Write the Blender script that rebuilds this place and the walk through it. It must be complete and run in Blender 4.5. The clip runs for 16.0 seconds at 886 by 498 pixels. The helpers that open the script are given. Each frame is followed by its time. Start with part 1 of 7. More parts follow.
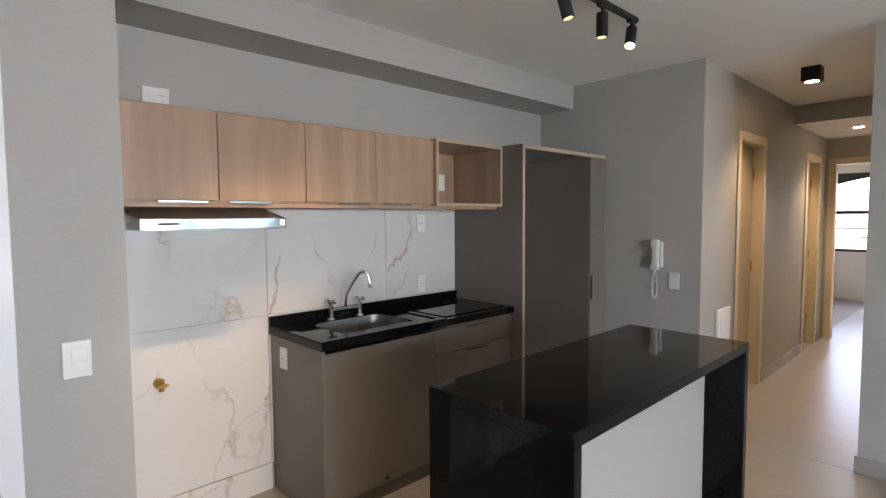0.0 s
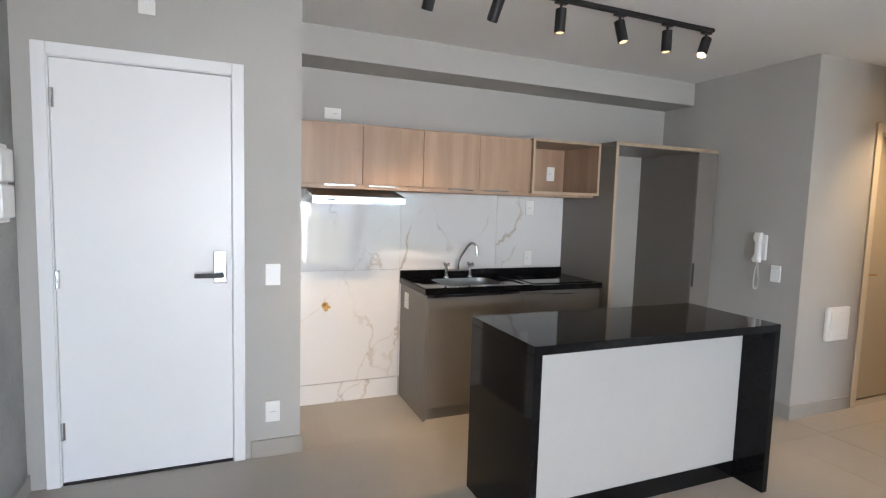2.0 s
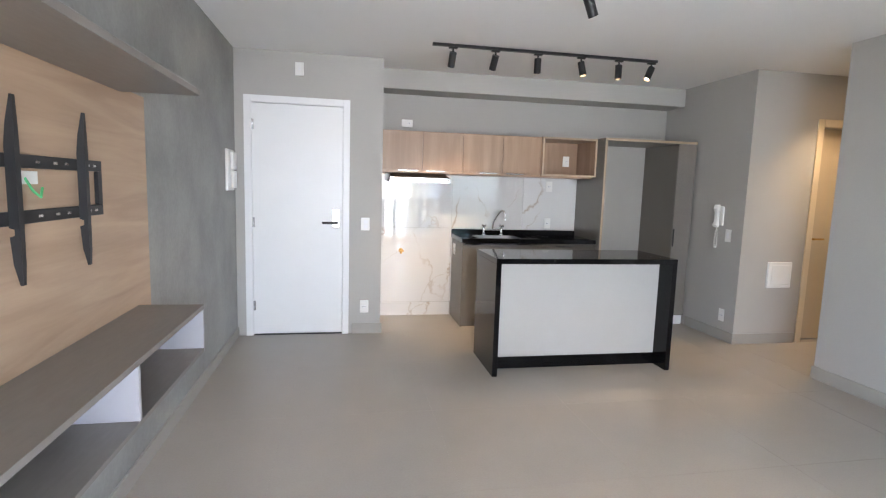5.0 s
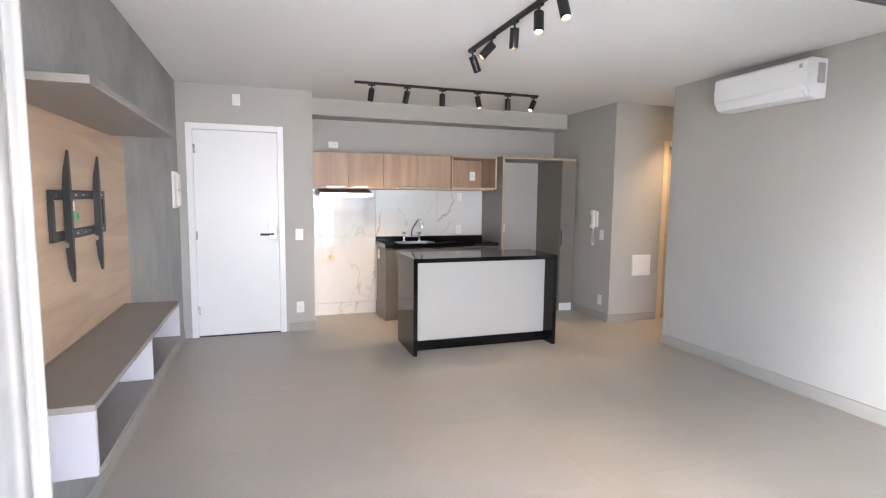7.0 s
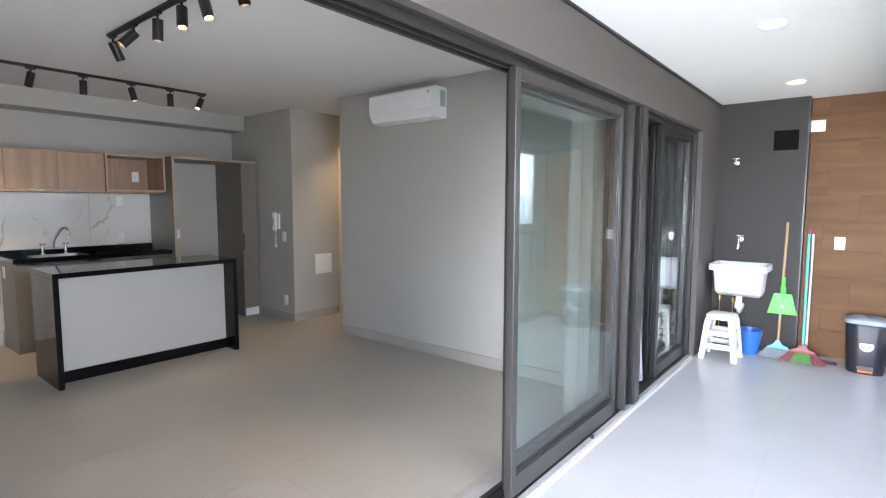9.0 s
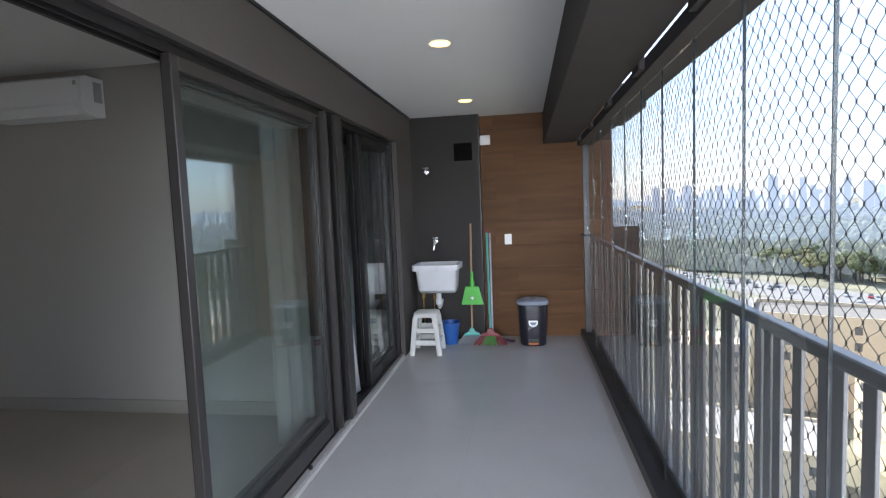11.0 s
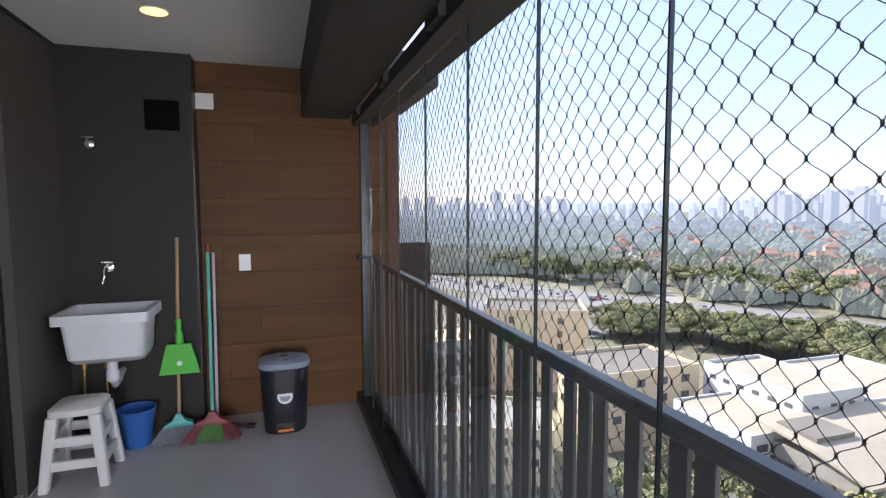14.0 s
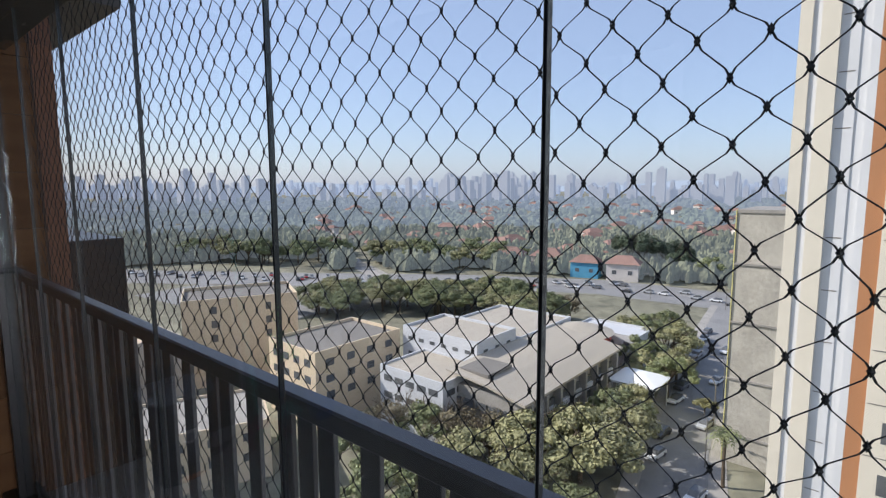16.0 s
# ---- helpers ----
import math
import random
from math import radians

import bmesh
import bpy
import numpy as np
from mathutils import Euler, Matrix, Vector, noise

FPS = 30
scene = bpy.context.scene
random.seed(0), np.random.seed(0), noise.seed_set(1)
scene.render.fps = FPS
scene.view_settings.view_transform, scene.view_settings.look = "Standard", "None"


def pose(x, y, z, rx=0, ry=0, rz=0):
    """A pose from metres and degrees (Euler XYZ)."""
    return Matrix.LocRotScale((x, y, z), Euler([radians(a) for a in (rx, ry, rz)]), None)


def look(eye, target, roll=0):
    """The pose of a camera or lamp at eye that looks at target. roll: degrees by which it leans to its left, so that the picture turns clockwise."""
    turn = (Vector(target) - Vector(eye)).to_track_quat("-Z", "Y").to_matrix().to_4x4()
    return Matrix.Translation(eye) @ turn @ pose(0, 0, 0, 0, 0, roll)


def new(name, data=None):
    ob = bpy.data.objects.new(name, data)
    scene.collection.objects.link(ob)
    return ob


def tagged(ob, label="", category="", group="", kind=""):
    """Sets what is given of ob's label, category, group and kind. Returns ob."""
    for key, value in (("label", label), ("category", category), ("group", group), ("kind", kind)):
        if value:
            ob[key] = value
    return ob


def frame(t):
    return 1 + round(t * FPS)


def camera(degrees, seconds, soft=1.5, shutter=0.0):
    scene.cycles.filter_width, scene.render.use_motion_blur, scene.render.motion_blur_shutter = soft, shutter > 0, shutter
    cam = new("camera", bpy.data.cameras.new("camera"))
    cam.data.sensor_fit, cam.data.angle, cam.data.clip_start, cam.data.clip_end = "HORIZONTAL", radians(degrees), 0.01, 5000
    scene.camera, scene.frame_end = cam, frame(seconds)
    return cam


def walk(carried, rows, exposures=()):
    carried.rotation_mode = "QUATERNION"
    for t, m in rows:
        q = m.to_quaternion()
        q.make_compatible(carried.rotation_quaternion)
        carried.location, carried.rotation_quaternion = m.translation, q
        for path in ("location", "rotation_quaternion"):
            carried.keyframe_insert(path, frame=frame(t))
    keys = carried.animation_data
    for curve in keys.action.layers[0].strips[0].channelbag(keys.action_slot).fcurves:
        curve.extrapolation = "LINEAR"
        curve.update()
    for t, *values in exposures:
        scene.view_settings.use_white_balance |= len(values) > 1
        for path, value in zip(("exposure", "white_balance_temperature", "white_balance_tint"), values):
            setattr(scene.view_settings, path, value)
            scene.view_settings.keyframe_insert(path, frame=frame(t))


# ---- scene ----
cam = camera(80.9, 16.0, 1.2)
PATH = [
    (0, (0.366, 0.078, 1.499), (1.743, 1.523, 1.376), -0.4),
    (0.5, (0.432, -0.069, 1.502), (1.636, 1.523, 1.372), 0.3),
    (1, (0.426, -0.308, 1.488), (1.455, 1.4, 1.337), 0.8),
    (1.5, (0.389, -0.611, 1.489), (1.282, 1.171, 1.322), 1.1),
    (2, (0.414, -0.932, 1.477), (1.181, 0.907, 1.3), 1.7),
    (2.5, (0.431, -1.286, 1.468), (1.073, 0.6, 1.285), 2.1),
    (3, (0.423, -1.64, 1.443), (0.95, 0.279, 1.244), 2.2),
    (3.5, (0.51, -1.959, 1.436), (0.912, -0.013, 1.211), 2.3),
    (3.7, (0.525, -2.066, 1.434), (0.896, -0.114, 1.206), 2.3),
    (5.8, (0.417, -3.292, 1.418), (0.809, -1.347, 1.171), 1.0),
    (6, (0.397, -3.396, 1.432), (0.829, -1.459, 1.186), 0.8),
    (6.5, (0.298, -3.566, 1.44), (0.853, -1.657, 1.215), 0.7),
    (7, (0.31, -3.656, 1.467), (0.954, -1.773, 1.267), 0.6),
    (7.5, (0.342, -3.736, 1.469), (1.098, -1.892, 1.3), 0.5),
    (8, (0.393, -3.817, 1.459), (1.349, -2.067, 1.299), 0.4),
    (8.5, (0.405, -3.878, 1.456), (1.657, -2.328, 1.283), 0.3),
    (9, (0.409, -3.904, 1.447), (1.956, -2.649, 1.27), 0.1),
    (9.5, (0.382, -3.909, 1.445), (2.124, -2.942, 1.275), -0.9),
    (10, (0.353, -3.926, 1.437), (2.215, -3.215, 1.265), -2.1),
    (10.2, (0.372, -3.925, 1.443), (2.266, -3.305, 1.271), -2.5),
    (12.3, (1.566, -3.894, 1.464), (3.562, -3.891, 1.327), -0.2),
    (12.5, (1.692, -3.909, 1.467), (3.687, -3.935, 1.327), -0.1),
    (13, (2.038, -3.96, 1.459), (4.028, -4.109, 1.32), 0.1),
    (13.5, (2.331, -3.937, 1.476), (4.289, -4.31, 1.312), 0.1),
    (14, (2.587, -3.965, 1.456), (4.488, -4.566, 1.296), -0.2),
    (14.5, (2.842, -4.004, 1.453), (4.654, -4.834, 1.291), -0.1),
    (15, (3.068, -4.037, 1.454), (4.743, -5.117, 1.276), -0.2),
    (15.5, (3.285, -4.051, 1.452), (4.777, -5.367, 1.248), 0.0),
    (16, (3.464, -4.111, 1.451), (4.754, -5.621, 1.212), -0.2),
]
EXPOSURES = [(0, 4.05, 6500, 16), (2, 4.3, 6350, 14), (3.5, 4.27, 6250, 13), (6, 4.4, 6500, 17), (7.5, 4.45, 6600, 18), (8.5, 3.95, 6450, 16), (9, 3.7, 6350, 15), (9.5, 3.15, 6350, 15), (10, 2.3, 6350, 15), (12.3, 1.8, 6550, 17), (13, 1.7, 6550, 18), (14, 1.5, 6650, 20), (15, 1.1, 6600, 19), (16, 0.65, 6450, 18)]
walk(cam, [(t, look(eye, target, roll)) for t, eye, target, roll in PATH], EXPOSURES)

# ---------------------------------------------------------------- world and sun
SUN_TO = Vector((0.74, 0.42, 0.62)).normalized()
world = bpy.data.worlds.new("world")
scene.world = world
world.use_nodes = True
wn = world.node_tree
sky = wn.nodes.new("ShaderNodeTexSky")
sky.sky_type = "NISHITA"
sky.sun_disc = False
sky.sun_elevation = math.asin(SUN_TO.z)
sky.sun_rotation = math.atan2(SUN_TO.x, SUN_TO.y)
sky.air_density, sky.dust_density, sky.ozone_density = 1.0, 1.0, 2.6
wn.nodes["Background"].inputs["Strength"].default_value = 0.15
# a hazy day: the blue is thinned by a pale even veil
veil = wn.nodes.new("ShaderNodeMix")
veil.data_type = "RGBA"
veil.inputs[0].default_value = 0.62
veil.inputs[7].default_value = (1.95, 2.4, 3.4, 1.0)
wn.links.new(sky.outputs["Color"], veil.inputs[6])
wn.links.new(veil.outputs[2], wn.nodes["Background"].inputs["Color"])
sun = new("sun", bpy.data.lights.new("sun", "SUN"))
sun.data.energy, sun.data.angle, sun.data.color = 3.6, radians(0.55), (1.0, 0.95, 0.87)
sun.matrix_world = look((20, 10, 30), Vector((20, 10, 30)) - SUN_TO)

# added area lamp outside the west glazing, out of view, boosting the sky's light
sky_fill = new("sky_fill_lamp", bpy.data.lights.new("sky_fill_lamp", "AREA"))
sky_fill.data.shape, sky_fill.data.size, sky_fill.data.size_y = "RECTANGLE", 2.0, 1.85
sky_fill.data.energy, sky_fill.data.color = 15, (0.90, 0.94, 1.0)
sky_fill.matrix_world = look((1.05, -4.78, 1.08), (1.05, 0, 1.08))

# added lamp beyond the unseen west end, brightening the balcony lengthwise
west_fill = new("west_fill_lamp", bpy.data.lights.new("west_fill_lamp", "AREA"))
west_fill.data.shape, west_fill.data.size, west_fill.data.size_y = "RECTANGLE", 1.3, 1.85
west_fill.data.spread = radians(68)
west_fill.data.energy, west_fill.data.color = 12.5, (0.88, 0.95, 1.0)
west_fill.matrix_world = look((-1.75, -3.8, 1.1), (2.6, -4.25, 0.2))


def spot(name, at, to, watts, colour=(1.0, 0.72, 0.42), cone=60, blend=0.6, radius=0.02):
    ob = new(name, bpy.data.lights.new(name, "SPOT"))
    ob.data.energy, ob.data.color, ob.data.shadow_soft_size = watts, colour, radius
    ob.data.spot_size, ob.data.spot_blend = radians(cone), blend
    ob.matrix_world = look(at, to)
    return ob


# ---------------------------------------------------------------- mesh helpers
def bx(bm, x0, x1, y0, y1, z0, z1, bev=0.0, seg=1):
    """A box between two corners, with bevelled edges where bev is given."""
    m = Matrix.LocRotScale(((x0 + x1) / 2, (y0 + y1) / 2, (z0 + z1) / 2), None, (abs(x1 - x0), abs(y1 - y0), abs(z1 - z0)))
    vs = bmesh.ops.create_cube(bm, size=1.0, matrix=m)["verts"]
    if bev > 0:
        es = list({e for v in vs for e in v.link_edges})
        bmesh.ops.bevel(bm, geom=es, offset=bev, segments=seg, profile=0.5, affect="EDGES", clamp_overlap=True)
    return bm


def box(*a, **k):
    return bx(bmesh.new(), *a, **k)


def cyl(bm, p0, p1, r0, r1=None, seg=16, caps=True):
    p0, p1 = Vector(p0), Vector(p1)
    r1 = r0 if r1 is None else r1
    d = p1 - p0
    q = d.to_track_quat("Z", "Y").to_matrix().to_4x4()
    bmesh.ops.create_cone(bm, cap_ends=caps, segments=seg, radius1=r0, radius2=r1, depth=d.length,
                          matrix=Matrix.Translation((p0 + p1) / 2) @ q)
    return bm


def lathe(bm, profile, at=(0, 0, 0), seg=24, sx=1.0, sy=1.0):
    """A turned shape: profile of (radius, height), from the bottom up."""
    rings = []
    for r, h in profile:
        rings.append([bm.verts.new((at[0] + sx * r * math.cos(2 * math.pi * i / seg), at[1] + sy * r * math.sin(2 * math.pi * i / seg), at[2] + h)) for i in range(seg)])
    for a, b in zip(rings, rings[1:]):
        for i in range(seg):
            bm.faces.new((a[i], a[(i + 1) % seg], b[(i + 1) % seg], b[i]))
    bm.faces.new(rings[0][::-1])
    bm.faces.new(rings[-1])
    return bm


def tube(bm, pts, r, seg=8, r_end=None):
    """A round bar along points, with capped ends."""
    pts = [Vector(p) for p in pts]
    r_end = r if r_end is None else r_end
    rings = []
    for i, p in enumerate(pts):
        d = (pts[min(i + 1, len(pts) - 1)] - pts[max(i - 1, 0)]).normalized()
        side = d.cross(Vector((0, 0, 1)))
        side = side.normalized() if side.length > 0.05 else d.cross(Vector((0, 1, 0))).normalized()
        up = side.cross(d)
        rad = r + (r_end - r) * i / max(1, len(pts) - 1)
        rings.append([bm.verts.new(p + rad * (math.cos(2 * math.pi * k / seg) * side + math.sin(2 * math.pi * k / seg) * up)) for k in range(seg)])
    for a, b in zip(rings, rings[1:]):
        for k in range(seg):
            bm.faces.new((a[k], a[(k + 1) % seg], b[(k + 1) % seg], b[k]))
    bm.faces.new(rings[0][::-1])
    bm.faces.new(rings[-1])
    return bm


def loft(bm, rings):
    """Joins rings of equal length into a closed skin with capped ends."""
    vs = [[bm.verts.new(p) for p in ring] for ring in rings]
    n = len(vs[0])
    for a, b in zip(vs, vs[1:]):
        for i in range(n):
            bm.faces.new((a[i], a[(i + 1) % n], b[(i + 1) % n], b[i]))
    bm.faces.new(vs[0][::-1])
    bm.faces.new(vs[-1])
    return bm


def rrect(cx, cy, z, w, d, r, n=4):
    """A rounded rectangle of points at a height."""
    pts = []
    for qx, qy, a0 in ((1, 1, 0), (-1, 1, 90), (-1, -1, 180), (1, -1, 270)):
        for i in range(n + 1):
            a = radians(a0 + 90 * i / n)
            pts.append((cx + qx * (w / 2 - r) + r * math.cos(a), cy + qy * (d / 2 - r) + r * math.sin(a), z))
    return pts


def mesh_from(bm, name, material, smooth=False):
    bmesh.ops.recalc_face_normals(bm, faces=bm.faces)
    me = bpy.data.meshes.new(name)
    bm.to_mesh(me)
    bm.free()
    me.materials.append(material)
    if smooth:
        me.polygons.foreach_set("use_smooth", [True] * len(me.polygons))
        me.set_sharp_from_angle(angle=radians(38))
    return me


def base_of(ob):
    p = Vector((0, 0, 0))
    while ob:
        p += ob.location
        ob = ob.parent
    return p


def part(name, bm, material, parent, label="", smooth=False):
    """One mesh, given in world places, under a thing or a part."""
    bmesh.ops.translate(bm, verts=bm.verts, vec=-base_of(parent))
    ob = new(name, mesh_from(bm, name, material, smooth))
    ob.parent = parent
    return tagged(ob, label)


def thing(name, at, label, category, group=""):
    """An Empty at a thing's base, to parent its parts."""
    ob = new(name)
    ob.empty_display_size = 0.1
    ob.location = at
    return tagged(ob, label, category, group)


def solid(name, bm, material, label, category, at=None, group="", smooth=False):
    """A thing that is one mesh."""
    at = Vector(at) if at else Vector((0, 0, 0))
    bmesh.ops.translate(bm, verts=bm.verts, vec=-at)
    ob = new(name, mesh_from(bm, name, material, smooth))
    ob.location = at
    return tagged(ob, label, category, group)


def setting(name, bm, material, label="", category="", smooth=False, kind="structure"):
    return tagged(new(name, mesh_from(bm, name, material, smooth)), label, category, "", kind)


# ---------------------------------------------------------------- materials
def mat(name, colour, rough=0.5, metal=0.0, vary=0.06, scale=3.0, grain=0.0, grain_scale=150.0, bump=0.0, bump_scale=200.0,
        rough_vary=0.08, spec=0.5, coat=0.0, stretch=(1, 1, 1), per_object=0.0, emit=None, emit_power=0.0):
    """A surface with stains at a large scale, grain at a small one, uneven gloss and fine relief."""
    m = bpy.data.materials.new(name)
    m.use_nodes = True
    t, b = m.node_tree, m.node_tree.nodes["Principled BSDF"]
    tc = t.nodes.new("ShaderNodeTexCoord")
    mp = t.nodes.new("ShaderNodeMapping")
    mp.inputs["Scale"].default_value = stretch
    geo = t.nodes.new("ShaderNodeNewGeometry")
    t.links.new(geo.outputs["Position"], mp.inputs["Vector"])
    big = t.nodes.new("ShaderNodeTexNoise")
    big.inputs["Scale"].default_value, big.inputs["Detail"].default_value, big.inputs["Roughness"].default_value = scale, 6.0, 0.6
    t.links.new(mp.outputs["Vector"], big.inputs["Vector"])
    fine = t.nodes.new("ShaderNodeTexNoise")
    fine.inputs["Scale"].default_value, fine.inputs["Detail"].default_value = grain_scale, 3.0
    t.links.new(mp.outputs["Vector"], fine.inputs["Vector"])

    def val(node_in, lo, hi):
        r = t.nodes.new("ShaderNodeMapRange")
        r.inputs["From Min"].default_value, r.inputs["From Max"].default_value = 0.3, 0.7
        r.inputs["To Min"].default_value, r.inputs["To Max"].default_value = lo, hi
        t.links.new(node_in, r.inputs["Value"])
        return r.outputs["Result"]

    def mul(a, c):
        n = t.nodes.new("ShaderNodeMath")
        n.operation = "MULTIPLY"
        t.links.new(a, n.inputs[0])
        t.links.new(c, n.inputs[1])
        return n.outputs[0]

    v = val(big.outputs["Fac"], 1 - vary, 1 + vary)
    if grain:
        v = mul(v, val(fine.outputs["Fac"], 1 - grain, 1 + grain))
    if per_object:
        oi = t.nodes.new("ShaderNodeObjectInfo")
        r = t.nodes.new("ShaderNodeMapRange")
        r.inputs["To Min"].default_value, r.inputs["To Max"].default_value = 1 - per_object, 1 + per_object
        t.links.new(oi.outputs["Random"], r.inputs["Value"])
        v = mul(v, r.outputs["Result"])
    mix = t.nodes.new("ShaderNodeVectorMath")
    mix.operation = "SCALE"
    mix.inputs[0].default_value = colour
    t.links.new(v, mix.inputs["Scale"])
    t.links.new(mix.outputs["Vector"], b.inputs["Base Color"])
    t.links.new(val(big.outputs["Fac"], max(0.02, rough - rough_vary * rough), min(1, rough + rough_vary * rough)), b.inputs["Roughness"])
    b.inputs["Metallic"].default_value = metal
    b.inputs["Specular IOR Level"].default_value = spec
    b.inputs["Coat Weight"].default_value = coat
    b.inputs["Coat Roughness"].default_value = 0.05
    if bump:
        bn = t.nodes.new("ShaderNodeTexNoise")
        bn.inputs["Scale"].default_value, bn.inputs["Detail"].default_value = bump_scale, 2.0
        t.links.new(mp.outputs["Vector"], bn.inputs["Vector"])
        bu = t.nodes.new("ShaderNodeBump")
        bu.inputs["Strength"].default_value, bu.inputs["Distance"].default_value = bump, 0.002
        t.links.new(bn.outputs["Fac"], bu.inputs["Height"])
        t.links.new(bu.outputs["Normal"], b.inputs["Normal"])
    if emit:
        b.inputs["Emission Color"].default_value = (*emit, 1)
        b.inputs["Emission Strength"].default_value = emit_power
    return m


def wood(name, dark, light, along="x", scale=1.0, rough=0.45, per_object=0.12, contrast=1.0):
    """Wood grain running along one axis, with a different cut for each piece."""
    m = bpy.data.materials.new(name)
    m.use_nodes = True
    t, b = m.node_tree, m.node_tree.nodes["Principled BSDF"]
    geo = t.nodes.new("ShaderNodeNewGeometry")
    oi = t.nodes.new("ShaderNodeObjectInfo")
    off = t.nodes.new("ShaderNodeVectorMath")
    off.operation = "ADD"
    sh = t.nodes.new("ShaderNodeVectorMath")
    sh.operation = "SCALE"
    sh.inputs[0].default_value = (7.3, 3.1, 5.7)
    t.links.new(oi.outputs["Random"], sh.inputs["Scale"])
    t.links.new(geo.outputs["Position"], off.inputs[0])
    t.links.new(sh.outputs["Vector"], off.inputs[1])
    mp = t.nodes.new("ShaderNodeMapping")
    s = {"x": (0.7, 9, 9), "y": (9, 0.7, 9), "z": (9, 9, 0.7)}[along]
    mp.inputs["Scale"].default_value = [v * scale for v in s]
    t.links.new(off.outputs["Vector"], mp.inputs["Vector"])
    n1 = t.nodes.new("ShaderNodeTexNoise")
    n1.inputs["Scale"].default_value, n1.inputs["Detail"].default_value, n1.inputs["Distortion"].default_value = 1.6, 8.0, 0.9
    n2 = t.nodes.new("ShaderNodeTexNoise")
    n2.inputs["Scale"].default_value, n2.inputs["Detail"].default_value = 14.0, 4.0
    for n in (n1, n2):
        t.links.new(mp.outputs["Vector"], n.inputs["Vector"])
    add = t.nodes.new("ShaderNodeMath")
    add.operation = "MULTIPLY_ADD"
    add.inputs[1].default_value = 0.22 * contrast
    t.links.new(n2.outputs["Fac"], add.inputs[0])
    t.links.new(n1.outputs["Fac"], add.inputs[2])
    ramp = t.nodes.new("ShaderNodeValToRGB")
    ramp.color_ramp.elements[0].position, ramp.color_ramp.elements[0].color = 0.45, (*dark, 1)
    ramp.color_ramp.elements[1].position, ramp.color_ramp.elements[1].color = 0.90, (*light, 1)
    t.links.new(add.outputs[0], ramp.inputs["Fac"])
    r = t.nodes.new("ShaderNodeMapRange")
    r.inputs["To Min"].default_value, r.inputs["To Max"].default_value = 1 - per_object, 1 + per_object
    t.links.new(oi.outputs["Random"], r.inputs["Value"])
    mix = t.nodes.new("ShaderNodeVectorMath")
    mix.operation = "SCALE"
    t.links.new(ramp.outputs["Color"], mix.inputs[0])
    t.links.new(r.outputs["Result"], mix.inputs["Scale"])
    t.links.new(mix.outputs["Vector"], b.inputs["Base Color"])
    b.inputs["Roughness"].default_value = rough
    bu = t.nodes.new("ShaderNodeBump")
    bu.inputs["Strength"].default_value, bu.inputs["Distance"].default_value = 0.12, 0.002
    t.links.new(n2.outputs["Fac"], bu.inputs["Height"])
    t.links.new(bu.outputs["Normal"], b.inputs["Normal"])
    return m


